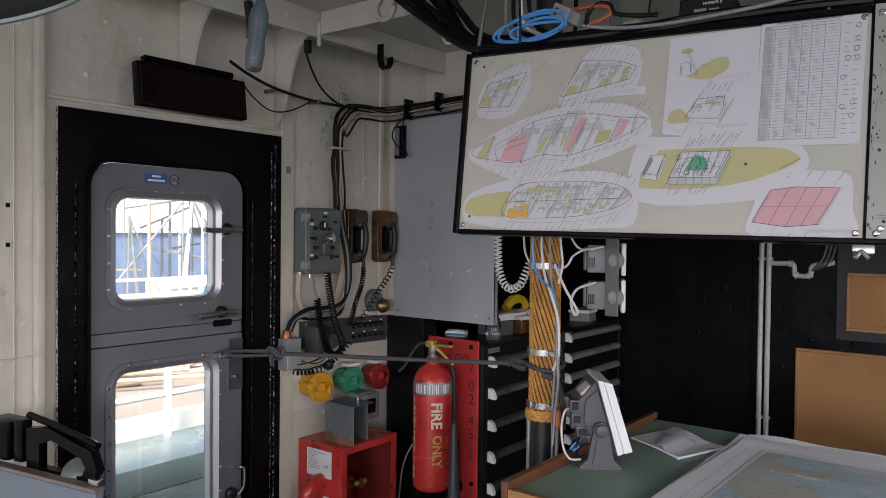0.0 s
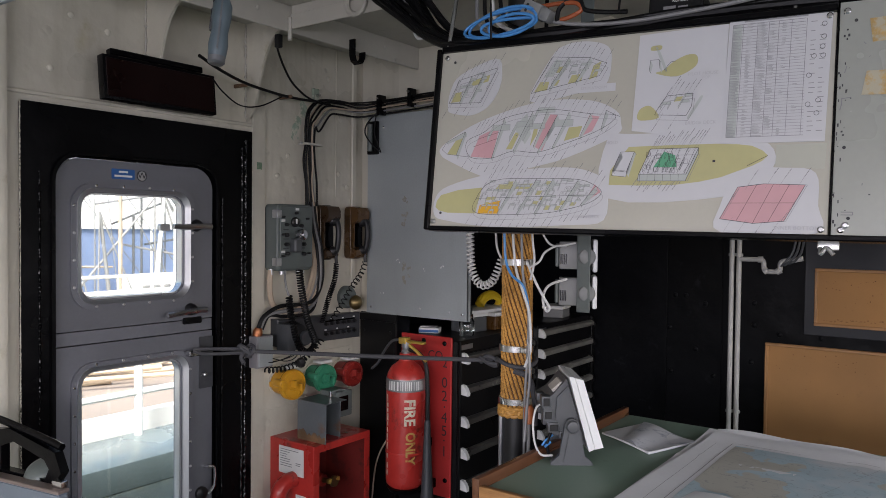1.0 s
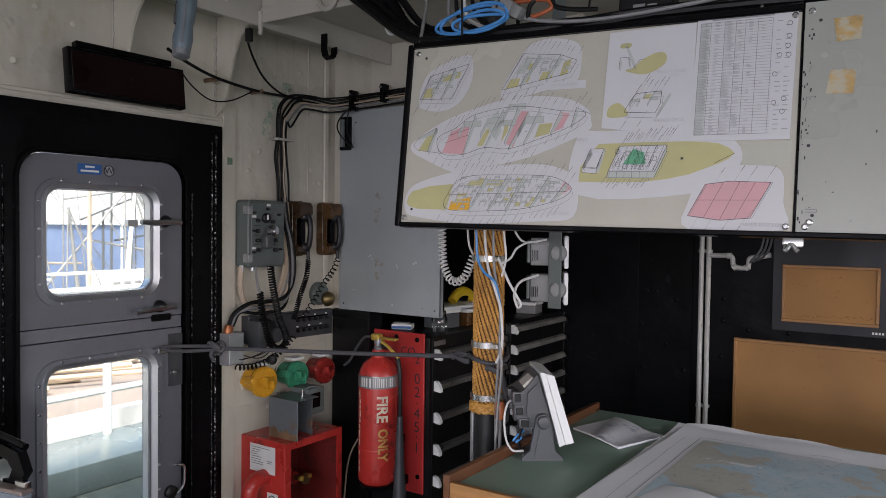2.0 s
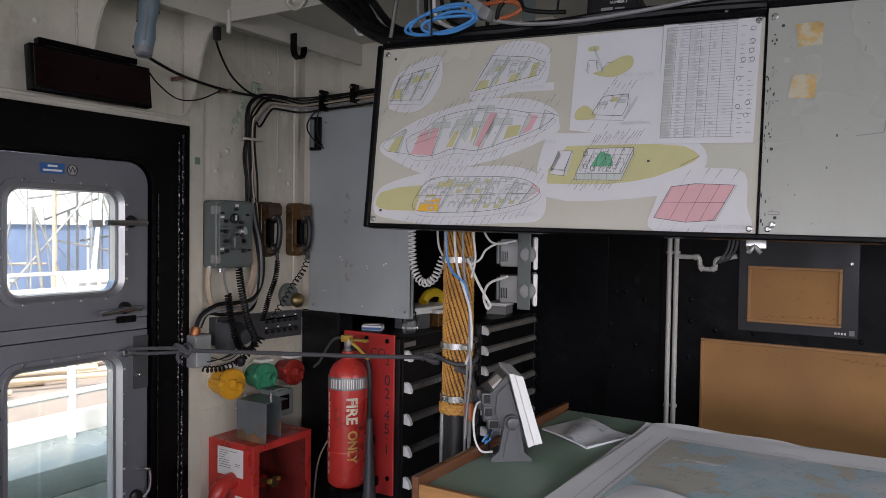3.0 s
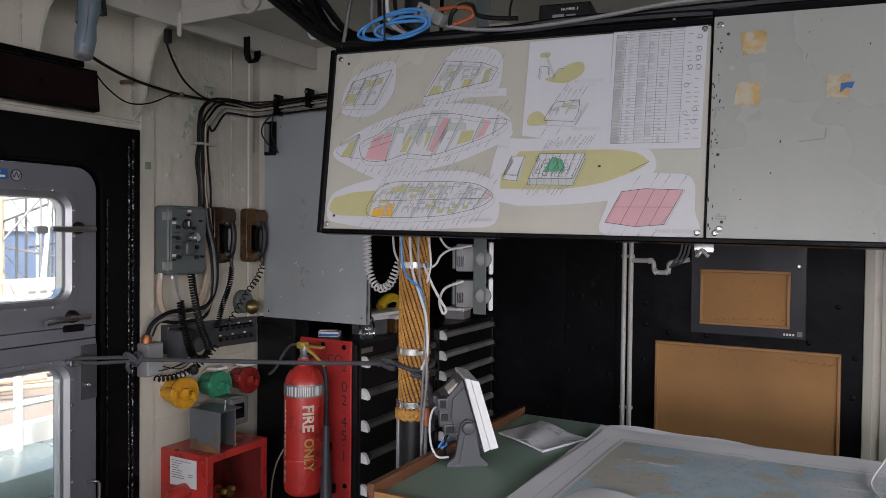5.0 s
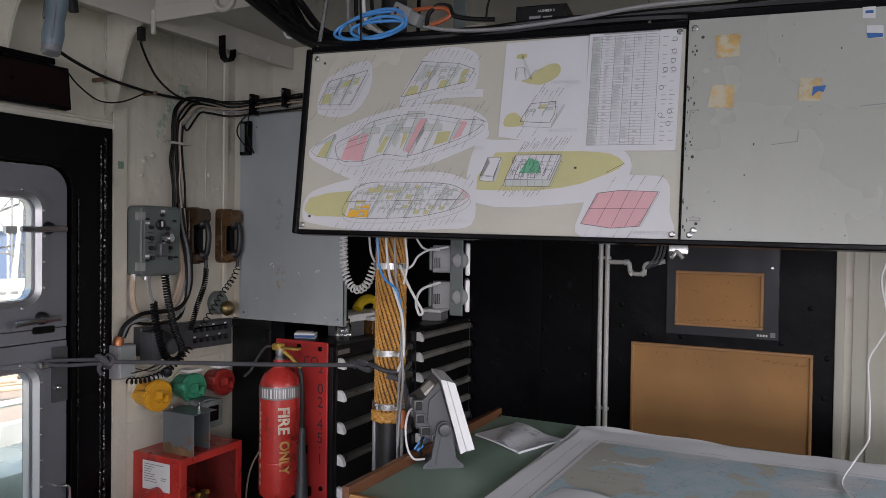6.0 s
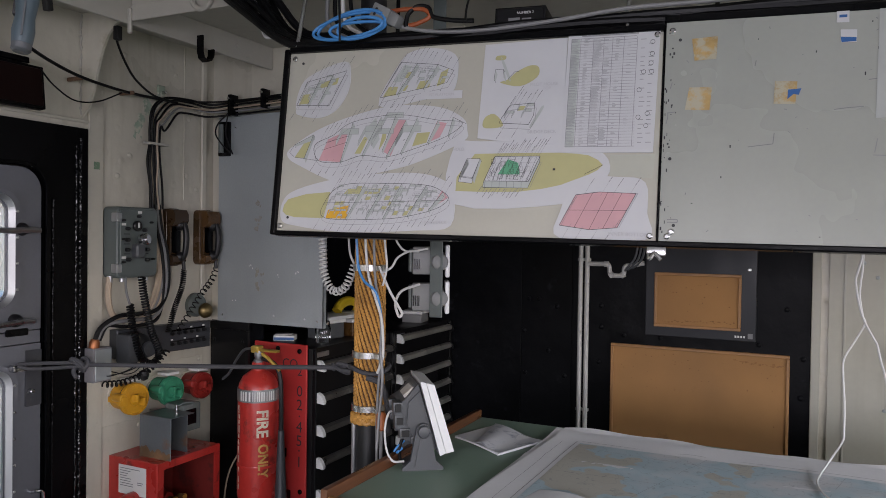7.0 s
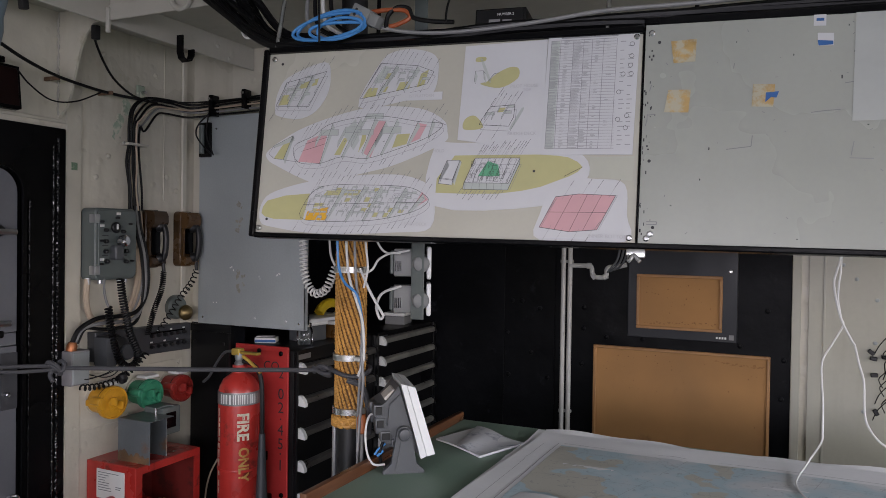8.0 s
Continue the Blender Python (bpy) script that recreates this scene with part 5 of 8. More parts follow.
rp = thing("red_plate", (-2.105, 2.816, 0.36), "red painted steel plate with black stencilled numbers on the cabinet end", "plate")
part("plate", box((-0.148, -0.012, 0.0), (0.148, 0.0, 0.745), 0.003), REDPANEL, rp)
part("bolts", screw([((-0.01, -0.012, 0.72), (0, -1, 0)), ((0.11, -0.012, 0.715), (0, -1, 0)), ((0.12, -0.012, 0.08), (0, -1, 0))], 0.011, 0.007), BLACK, rp)
for ch, a, b, s in (("C", 0.034, 0.655, 0.058), ("O", 0.078, 0.655, 0.058), ("2", 0.112, 0.622, 0.058), ("0", 0.112, 0.532, 0.070), ("2", 0.112, 0.470, 0.070), ("\u00b7", 0.112, 0.418, 0.07), ("4", 0.112, 0.370, 0.070), ("5", 0.112, 0.308, 0.070), ("\u00b7", 0.112, 0.262, 0.07), ("1", 0.112, 0.212, 0.070)):
    text_on(ch, s, lambda x, y, a=a, b=b: Vector((a + x, -0.0125, b + y)), INK, "numeral", rp)

# small things on the cabinets
ct = thing("small_carton", (-2.22, 2.99, 1.0885), "small white and blue carton lying on the cabinet", "carton", turn=(0, 0, 25))
part("box", box((-0.05, -0.035, 0), (0.05, 0.035, 0.025), 0.002), LABELWHITE, ct)
part("blue_stripe", box((-0.048, -0.0365, 0.004), (0.05, -0.035, 0.016)), LABELBLUE, ct)
part("flap", box((-0.052, 0.0, 0.025), (0.03, 0.05, 0.027), 0.0005), LABELWHITE, ct)
jar = thing("glass_jar", (-2.02, 3.02, 1.0885), "clear glass jar beside the panel edge", "jar")
part("body", lathe([(0.035, 0), (0.038, 0.01), (0.038, 0.07), (0.03, 0.085)], seg=20), GLASS, jar)
part("lid", lathe([(0.032, 0.085), (0.032, 0.10), (0.028, 0.103)], seg=20), STEEL, jar)
for i, (x, y, h, m) in enumerate(((-2.10, 3.16, 0.075, DARKPLASTIC), (-2.06, 3.33, 0.07, PHONEBROWN), (-2.10, 3.49, 0.075, DARKPLASTIC), (-2.05, 4.02, 0.05, CABLEGREY))):
    bx = thing("parts_box", (x, y, 1.0885), "small parts box with a white lid", "box", "boxes on the cabinets", turn=(0, 0, 6 * i - 9))
    part("body", box((-0.06, -0.07, 0), (0.06, 0.07, h), 0.004), m, bx)
    part("lid", box((-0.065, -0.078, h), (0.065, 0.078, h + 0.02), 0.004), LABELWHITE, bx)
for i, y in enumerate((3.19, 3.43)):
    pl = thing("white_tray", (-2.10, y, 1.1835), "flat white plastic tray stacked on the boxes", "tray", turn=(0, 0, 10 * i - 5))
    part("tray", box((-0.09, -0.115, 0), (0.09, 0.115, 0.018), 0.006, 2), WHITEPLASTIC, pl)
yt = thing("yellow_tape_holder", (-2.10, 3.34, 1.2015), "curved yellow plastic tape holder", "tool")
part("arch", tube([(0.0, -0.085, 0.012), (0, -0.06, 0.036), (0, -0.02, 0.052), (0, 0.03, 0.054), (0, 0.075, 0.038), (0, 0.10, 0.012)], 0.026, 10, 5), YELLOW, yt)
part("core", lathe([(0.03, 0), (0.03, 0.03)], (-0.015, 0.02, 0.035), (1, 0, 0), 16), BLACK, yt)

# ---------------------------------------------------------------- fire extinguisher
EX, EY = -2.085, 2.632
ex = thing("fire_extinguisher", (EX, EY, 0.0), "worn red gas fire extinguisher with brass valve", "extinguisher")
part("cylinder", lathe([(0.070, 0.448), (0.084, 0.462), (0.0875, 0.48), (0.0875, 0.925), (0.082, 0.955), (0.066, 0.985), (0.040, 1.005), (0.030, 1.012), (0.029, 1.045)], seg=40), RED, ex)
band = part("label_band", lathe([(0.0885, 0.883), (0.0888, 0.886), (0.0888, 0.934), (0.0885, 0.937)], seg=40), mat("silver_label_band", (0.30, 0.30, 0.30), 0.35, metal=0.5, vary=0.2), ex, "silver instruction band with unreadable print")
view = math.atan2(-EY, -EX)


def on_can(a, b, r=0.0893, c=0.0):
    """From a position round the cylinder (metres) and a height to a point."""
    t = view + c + a / r
    return Vector((r * math.cos(t), r * math.sin(t), b))


bm = bmesh.new()
rng = random.Random(5)
k = -0.085
while k < 0.09:
    w = rng.choice((0.003, 0.005, 0.008))
    n = 3
    tmp = [[on_can(k + w * i / n, z) for i in range(n + 1)] for z in (0.89, 0.93)]
    vs = [[bm.verts.new(p) for p in row] for row in tmp]
    for i in range(n):
        bm.faces.new((vs[0][i], vs[0][i + 1], vs[1][i + 1], vs[1][i]))
    k += w + rng.choice((0.004, 0.006, 0.009))
part("unreadable_print", bm, LABELWHITE, band)
text_on("FIRE", 0.068, lambda a, b: on_can(0.018 + b, 0.794 - a * 0.95), STENCIL, "stencil_word", ex, 0.0022)
text_on("ONLY", 0.060, lambda a, b: on_can(0.022 + b, 0.636 - a * 0.88), STENCILOCHRE, "stencil_word", ex, 0.0018)
bm = bmesh.new()
rng = random.Random(15)
z = 0.868
while z > 0.50:
    h_ = rng.uniform(0.016, 0.034)
    c0 = -0.103 + rng.uniform(-0.002, 0.002)
    vs = [[bm.verts.new(on_can(c0 + 0.011 * i / 3, zz)) for i in range(4)] for zz in (z, z - h_)]
    for i in range(3):
        bm.faces.new((vs[0][i], vs[0][i + 1], vs[1][i + 1], vs[1][i]))
    z -= h_ + rng.choice((0.005, 0.006, 0.007, 0.02))
tagged(part("worn_stencil", bm, STENCIL, ex, "worn unreadable stencilling"), kind="stuff")
vv = part("valve", lathe([(0.020, 0), (0.022, 0.012), (0.016, 0.022), (0.020, 0.034), (0.020, 0.056), (0.012, 0.064)], (0, 0, 1.04), (0, 0, 1), 18), ALU, ex, "metal valve block")
part("carry_handle", box((-0.012, -0.014, 1.092), (0.105, 0.014, 1.103), 0.003), BRASS, vv, "brass carrying handle")
part("squeeze_lever", tube([(0.01, 0, 1.086), (0.05, 0.0, 1.064), (0.115, 0.0, 1.018)], 0.008, 8), BRASS, vv)
part("valve_cap", box((-0.03, -0.02, 1.085), (0.012, 0.018, 1.115), 0.006, 2), BRASS, vv)
part("hose", tube([(0.02, 0.0, 1.062), (0.075, 0.005, 1.045), (0.112, 0.004, 0.99), (0.122, 0.002, 0.86), (0.124, 0.0, 0.74)], 0.010, 10), RUBBER, ex, "black discharge hose")
part("horn", lathe([(0.013, 0), (0.015, 0.05), (0.022, 0.22), (0.034, 0.42), (0.036, 0.44)], (0.124, 0.0, 0.76), (0.02, -0.02, -1), 20), PANELDARK, ex, "black plastic discharge horn")
br = part("wall_bracket", box((-0.05, 0.06, 0.40), (0.05, 0.171, 0.442), 0.003), BLACK, ex)
part("bracket_shelf", lathe([(0.07, 0.425), (0.085, 0.447)], seg=24), BLACK, br)
part("strap", lathe([(0.089, 0.60), (0.0893, 0.601), (0.0893, 0.609), (0.089, 0.61)], seg=36), RED, ex)
part("bracket_arm", box((-0.025, 0.08, 0.59), (0.025, 0.171, 0.63), 0.002), BLACK, ex)
tagged(part("thin_hose", tube([(-2.36, 2.715, 0.93), (-2.31, 2.70, 0.965), (-2.25, 2.68, 1.035), (-2.19, 2.66, 1.085), (-2.12, 2.64, 1.10)], 0.0062, 7), DARKPLASTIC), "thin dark hose behind the extinguisher", "hose")
tagged(part("thin_hose", tube([(-2.36, 2.70, 0.0), (-2.34, 2.70, 0.30), (-2.31, 2.70, 0.50), (-2.24, 2.72, 0.64)], 0.004, 6), CABLETAN), "thin tan wire in the dark corner", "wire")
dp = thing("dark_end_panel", (-2.40, 2.783, 0.0), "black painted end panel beside the red plate", "panel")
part("panel", box((-0.095, -0.004, 0.0), (0.137, 0.004, 1.150), 0.001), CABLACK, dp)
part("top_rail", box((-0.095, -0.010, 1.150), (0.137, 0.004, 1.186), 0.003, 2), CABLACK, dp)
part("edge_strip", box((0.122, -0.012, 0.0), (0.137, -0.004, 1.150), 0.003, 2), CABLACK, dp)
part("bolts", screw([((x, -0.004, z), (0, -1, 0)) for x in (-0.07, 0.10) for z in (0.62, 1.10)], 0.008, 0.005), CABLACK, dp)

# ---------------------------------------------------------------- rope-bound column
CX, CY = -1.263, 2.2
col = thing("rope_bound_post", (CX, CY, 0.0), "steel post served with ochre cord and held by metal bands", "post")
part("pipe", rod((0, 0, 0), (0, 0, ZC), 0.043, seg=24), mat("black_rubber_sleeve", (0.012, 0.012, 0.013), 0.5), col)
part("conduit", rod((-0.043, -0.025, 0.0), (-0.043, -0.025, 1.0), 0.0075, seg=10), ALU, col)
# core coloured dark brown, so that gaps between the stitches look shaded
part("cord_core", rod((0, 0, 1.005), (0, 0, 1.98), 0.0475, seg=32), mat("dark_gap_core", (0.10, 0.045, 0.012), 0.7, vary=0.3, fine=300, bump=0.3), col)
rng = random.Random(66)
verts, faces = [], []
COLS, PITCH = 20, 0.0104
for c_ in range(COLS):
    for i in range(92):
        z = 1.012 + PITCH * (i + 0.5 * (c_ % 2))
        if z > 1.975:
            continue
        th = 2 * math.pi * c_ / COLS - (z - 0.99) * 7.0 + rng.uniform(-0.012, 0.012)
        rad = 0.0488 + rng.uniform(-0.0006, 0.0006)
        o_ = Vector((rad * math.cos(th), rad * math.sin(th), z))
        tang, outw = Vector((-math.sin(th), math.cos(th), 0)), Vector((math.cos(th), math.sin(th), 0))
        ax = (Vector((0, 0, 1)) * 0.97 - tang * 0.06).normalized()
        sd = ax.cross(outw)
        base = len(verts)
        for h_, r_ in ((-0.0088, 0.0016), (-0.0056, 0.0044), (0.0, 0.0053), (0.0056, 0.0044), (0.0088, 0.0016)):
            lift = -0.0030 * (h_ / 0.0088) ** 2
            for k in range(6):
                a = math.pi * k / 3
                verts.append(o_ + ax * h_ + outw * (lift + r_ * 0.95 * math.sin(a)) + sd * r_ * math.cos(a))
        for j in range(4):
            for k in range(6):
                q = base + 6 * j
                faces.append((q + k, q + (k + 1) % 6, q + 6 + (k + 1) % 6, q + 6 + k))
me = bpy.data.meshes.new("cord_serving")
me.from_pydata(verts, [], faces)
me.materials.append(ROPE)
me.shade_smooth()
srv = new("cord_serving", me)
srv.parent = col
srv["label"] = "ochre hitched cord serving"
tagged(srv, kind="stuff")
for k in range(3):
    pts = []
    for j in range(61):
        th = 2 * math.pi * j / 60 * 1
        pts.append((0.0535 * math.cos(th + k * 2.1), 0.0535 * math.sin(th + k * 2.1), 0.995 + 0.012 * math.sin(5 * th + k * 2.1)))
    part("turks_head", tube(pts, 0.0085, 7, 1, smooth=False), ROPE, col)
for z in (1.495, 1.207, 1.030):
    bnd = part("band", lathe([(0.0565, -0.011), (0.0585, -0.010), (0.0585, 0.010), (0.0565, 0.011)], (0, 0, z), (0, 0, 1), 40), STEEL, col, "bright metal band")
    part("band_screw", box((0.045, -0.052, z - 0.010), (0.065, -0.028, z + 0.010), 0.003), STEEL, bnd)

# shock cord from the door lug to the post
rope = thing("shock_cord", (-2.45, 1.80, 1.12), "grey shock cord knotted between door and post", "cord")
o = Vector((-2.45, 1.80, 1.12))
kn = Vector((-2.249, 1.869, 1.132)) - o
en = Vector((-1.335, 2.170, 1.158)) - o
part("strand", tube([(0.0, -0.02, 0.008), (0.05, 0.0, 0.013), tuple(kn + Vector((0, 0, 0.008)))], 0.0068, 8, 5), ROPEGREY, rope)
part("strand", tube([(0.0, -0.02, 0.002), (0.05, 0.0, -0.006), tuple(kn - Vector((0, 0, 0.006)))], 0.0068, 8, 5), ROPEGREY, rope)
part("line", tube([tuple(kn), tuple(kn.lerp(en, 0.33) - Vector((0, 0, 0.001))), tuple(kn.lerp(en, 0.66) - Vector((0, 0, 0.002))), tuple(en)], 0.0078, 9, 6), ROPEGREY, rope)
part("knot", tube([tuple(kn + Vector(p)) for p in ((-0.035, -0.01, 0.01), (-0.01, -0.02, 0.022), (0.022, -0.012, 0.008), (0.012, 0.008, -0.02), (-0.02, 0.012, -0.016), (-0.026, -0.006, 0.014), (0.0, -0.018, 0.012), (0.026, 0.0, -0.008), (0.03, 0.01, 0.012), (0.0, 0.014, 0.02), (-0.015, -0.012, -0.02), (0.004, -0.016, -0.045))], 0.0078, 8, 5), ROPEGREY, rope)
part("knot", tube([tuple(en + Vector(p)) for p in ((-0.05, 0.0, -0.012), (-0.02, -0.016, 0.014), (0.02, -0.014, 0.006), (0.01, 0.0, -0.018), (-0.03, 0.006, -0.012), (-0.045, -0.01, 0.006), (-0.01, -0.02, -0.006), (0.03, -0.02, -0.008))], 0.0068, 8, 5), ROPEGREY, rope)
loop_pts = []
for j in range(15):
    a = radians(200 + 25 * j)
    loop_pts.append((CX - o.x + 0.066 * math.cos(a), CY - o.y + 0.066 * math.sin(a), 1.158 - o.z + 0.009 * math.sin(a * 2.0)))
part("post_loop", tube(loop_pts, 0.0078, 9, 4), ROPEGREY, rope)
part("tail", tube([(CX - o.x + 0.03, CY - o.y - 0.066, 0.02), (CX - o.x + 0.075, CY - o.y - 0.05, 0.0), (CX - o.x + 0.088, CY - o.y - 0.03, -0.07), (CX - o.x + 0.085, CY - o.y - 0.02, -0.16)], 0.010, 9, 5), ROPEGREY, rope)

# cables beside the post
for name, mt, r, pts, lab in (
    ("white_cable", CABLEWHITE, 0.0045, [(-1.235, 2.115, 1.66), (-1.232, 2.118, 1.56), (-1.215, 2.11, 1.47), (-1.182, 2.10, 1.40), (-1.165, 2.11, 1.33), (-1.165, 2.12, 1.22), (-1.185, 2.12, 1.16)], "white cable strapped along the post"),
    ("white_cable", CABLEGREY, 0.0045, [(-1.205, 2.12, 1.66), (-1.202, 2.12, 1.55), (-1.195, 2.12, 1.45), (-1.175, 2.12, 1.35), (-1.180, 2.13, 1.22), (-1.19, 2.13, 1.0), (-1.19, 2.14, 0.6)], "grey cable running down the post"),
    ("blue_cable", CABLEBLUE, 0.0045, [(-1.262, 2.105, 1.66), (-1.258, 2.105, 1.57), (-1.25, 2.103, 1.50), (-1.225, 2.10, 1.455), (-1.185, 2.105, 1.42), (-1.172, 2.12, 1.34), (-1.17, 2.13, 1.26)], "blue network cable on the post"),
    ("white_cable", CABLEWHITE, 0.0037, [(-1.185, 2.14, 1.66), (-1.178, 2.15, 1.56), (-1.172, 2.15, 1.50), (-1.18, 2.14, 1.44)], "thin white cable behind the board"),
    ("white_cable", CABLEWHITE, 0.0035, [(-1.19, 2.20, 1.64), (-1.17, 2.22, 1.575), (-1.15, 2.25, 1.55), (-1.10, 2.30, 1.56)], "white cable to the instruments"),
    ("white_cable", CABLEWHITE, 0.0037, [(-1.19, 2.15, 1.48), (-1.165, 2.17, 1.50), (-1.155, 2.19, 1.53), (-1.14, 2.24, 1.55), (-1.13, 2.29, 1.55)], "white cable to the instruments"),
    ("white_cable", CABLEWHITE, 0.0045, [(-1.20, 2.15, 1.50), (-1.17, 2.16, 1.43), (-1.14, 2.17, 1.375), (-1.13, 2.18, 1.35), (-1.142, 2.18, 1.34), (-1.155, 2.18, 1.38), (-1.15, 2.21, 1.42), (-1.12, 2.28, 1.44)], "white cable looped below the instruments"),
    ("grey_cable", CABLEGREY, 0.005, [(-1.175, 2.12, 1.25), (-1.16, 2.11, 1.14), (-1.165, 2.10, 1.02), (-1.16, 2.08, 0.93)], "grey cable down to the chart table"),
):
    tagged(part(name, tube(pts, r, 8, 6), mt), lab, "cable", "cables at the post")
cord("white_coiled_cord", [(-1.458, 2.2, 1.64), (-1.456, 2.2, 1.56), (-1.450, 2.2, 1.475), (-1.428, 2.2, 1.425), (-1.398, 2.2, 1.408), (-1.362, 2.2, 1.425), (-1.34, 2.2, 1.465), (-1.325, 2.2, 1.50)], 0.0125, 27, 0.0034, "white coiled cord hanging beside the post", CABLEWHITE)
tagged(part("white_cord_end", tube([(-1.325, 2.2, 1.50), (-1.338, 2.19, 1.54), (-1.345, 2.19, 1.60), (-1.35, 2.19, 1.66)], 0.004, 7), CABLEWHITE), "straight end of the white cord", "cord")

# pair of instruments on a hanging strap, seen from behind and beside
st = thing("instrument_strap", (-1.085, 2.36, 1.325), "dark grey strap plate that carries two instruments", "bracket")
part("strap", box((-0.026, -0.024, 0.0), (0.022, -0.018, 1.118), 0.002), DEVGREY, st)
LEDGREY = mat("light_grey_instrument", (0.19, 0.195, 0.19), 0.45, vary=0.08, fine=200, bump=0.08)
ins = thing("panel_instrument", (-1.10, 2.37, 1.392), "grey boxed instrument with white front bezel on a strap", "instrument", "instruments on the strap", turn=(0, 0, 27))
part("body", box((-0.085, -0.008, -0.048), (0.0, 0.06, 0.048), 0.008, 2), LEDGREY, ins)
part("back_cover", box((-0.098, 0.0, -0.04), (-0.084, 0.055, 0.04), 0.004), DEVGREY, ins)
bm = bmesh.new()
for k in range(4):
    box((-0.080 + 0.006 * k, -0.010, -0.03), (-0.077 + 0.006 * k, -0.007, 0.005), bm=bm)
part("vents", bm, BLACK, ins)
part("bezel", box((0.028, -0.026, -0.056), (0.044, 0.09, 0.056), 0.008, 3), WHITEPLASTIC, ins, "white plastic front bezel")
part("bracket_knob", lathe([(0.028, 0), (0.030, 0.006), (0.026, 0.016), (0.014, 0.022)], (0.008, -0.022, -0.003), (0.1, -1, 0), 24), LEDGREY, ins, "round grey clamping knob")
part("neck", box((0.0, -0.005, -0.03), (0.026, 0.06, 0.03), 0.004), LEDGREY, ins)
copy_thing(ins, pose(-1.10, 2.37, 1.517, 0, 0, 27))

# ---------------------------------------------------------------- chart table
TZ = 0.90
tb = thing("chart_table", (-1.1, 1.69, 0.0), "wooden chart table with green vinyl top and raised rails", "table")
part("top", box((0.022, 0.022, TZ - 0.03), (2.3, 1.05, TZ), 0.002), GREENTOP, tb, "worn green vinyl top")
part("left_rail", box((0.0, 0.0, TZ - 0.10), (0.022, 1.05, TZ + 0.030), 0.003, 2), WOOD, tb, "dark varnished rail")
part("front_rail", box((0.022, 0.0, TZ - 0.10), (2.3, 0.020, TZ + 0.012), 0.004, 2), WOODEDGE, tb, "worn pale front edge")
part("carcass", box((0.05, 0.05, 0.08), (2.25, 1.04, TZ - 0.03), 0.003), WOOD, tb)
part("plinth", box((0.1, 0.1, 0.0), (2.2, 1.0, 0.08)), BLACK, tb)
for i in range(4):
    dr = part("drawer", box((0.08, 0.035, TZ - 0.26 - 0.16 * i), (2.2, 0.05, TZ - 0.12 - 0.16 * i), 0.003), WOOD, tb)
    for x in (0.5, 1.7):
        part("pull", rod((x - 0.05, 0.02, TZ - 0.19 - 0.16 * i), (x + 0.05, 0.02, TZ - 0.19 - 0.16 * i), 0.008), BRASS, dr)

CHARTPRINT = bpy.data.materials.new("printed_chart")
CHARTPRINT.use_nodes = True
nt = CHARTPRINT.node_tree
co = nt.nodes.new("ShaderNodeTexCoord").outputs["Object"]
nz = tex(nt, "ShaderNodeTexNoise", 1.15, 5.0, co)
nz.inputs["Roughness"].default_value = 0.62
fine = tex(nt, "ShaderNodeTexNoise", 55, 4.0, co)
land = mix(nt, ramp(nt, nz.outputs[0], 0.570, 0.580, 0, 1), (0.55, 0.565, 0.57), (0.46, 0.45, 0.39))
sea = mix(nt, ramp(nt, nz.outputs[0], 0.50, 0.53, 1, 0), land, (0.55, 0.565, 0.57))
shoal = mix(nt, ramp(nt, nz.outputs[0], 0.49, 0.56, 0, 1), sea, (0.40, 0.51, 0.55))
fin = mix(nt, ramp(nt, nz.outputs[0], 0.580, 0.585, 0, 1), shoal, (0.46, 0.45, 0.39))
cont = nt.nodes.new("ShaderNodeMath")
cont.operation = "PINGPONG"
cont.inputs[1].default_value = 0.02
nt.links.new(nz.outputs[0], cont.inputs[0])
withline = mix(nt, ramp(nt, cont.outputs[0], 0.0, 0.0016, 0.32, 0), fin, (0.20, 0.22, 0.24))
marks = mix(nt, ramp(nt, fine.outputs[0], 0.64, 0.67, 0, 0.35), withline, (0.16, 0.17, 0.19))
nt.links.new(marks, nt.nodes["Principled BSDF"].inputs["Base Color"])
nt.nodes["Principled BSDF"].inputs["Roughness"].default_value = 0.7


def sheet(corners, nu, nv, lift, thick, name, material, parent, curl=None):
    """A sheet of paper between four corners (near left, near right, far right, far left) with waves and curled edges."""
    a, b, c, d = (Vector(p) for p in corners)
    top, bot = [], []
    for j in range(nv + 1):
        for i in range(nu + 1):
            u, v = i / nu, j / nv
            p = a.lerp(b, u).lerp(d.lerp(c, u), v)
            z = lift(u, v)
            top.append((p.x, p.y, p.z + z + thick))
            bot.append((p.x, p.y, p.z + z))
    n = len(top)
    faces = []
    idx = lambda i, j: j * (nu + 1) + i
    for j in range(nv):
        for i in range(nu):
            q = [idx(i, j), idx(i + 1, j), idx(i + 1, j + 1), idx(i, j + 1)]
            faces.append(q)
            faces.append([k + n for k in q[::-1]])
    rim = [idx(i, 0) for i in range(nu + 1)] + [idx(nu, j) for j in range(1, nv + 1)] + [idx(i, nv) for i in range(nu - 1, -1, -1)] + [idx(0, j) for j in range(nv - 1, 0, -1)]
    for p, q in zip(rim, rim[1:] + rim[:1]):
        faces.append([p, p + n, q + n, q])
    bm = bmesh.new()
    vs = [bm.verts.new(p) for p in top + bot]
    for f in faces:
        bm.faces.new([vs[k] for k in f])
    return part(name, bm, material, parent)


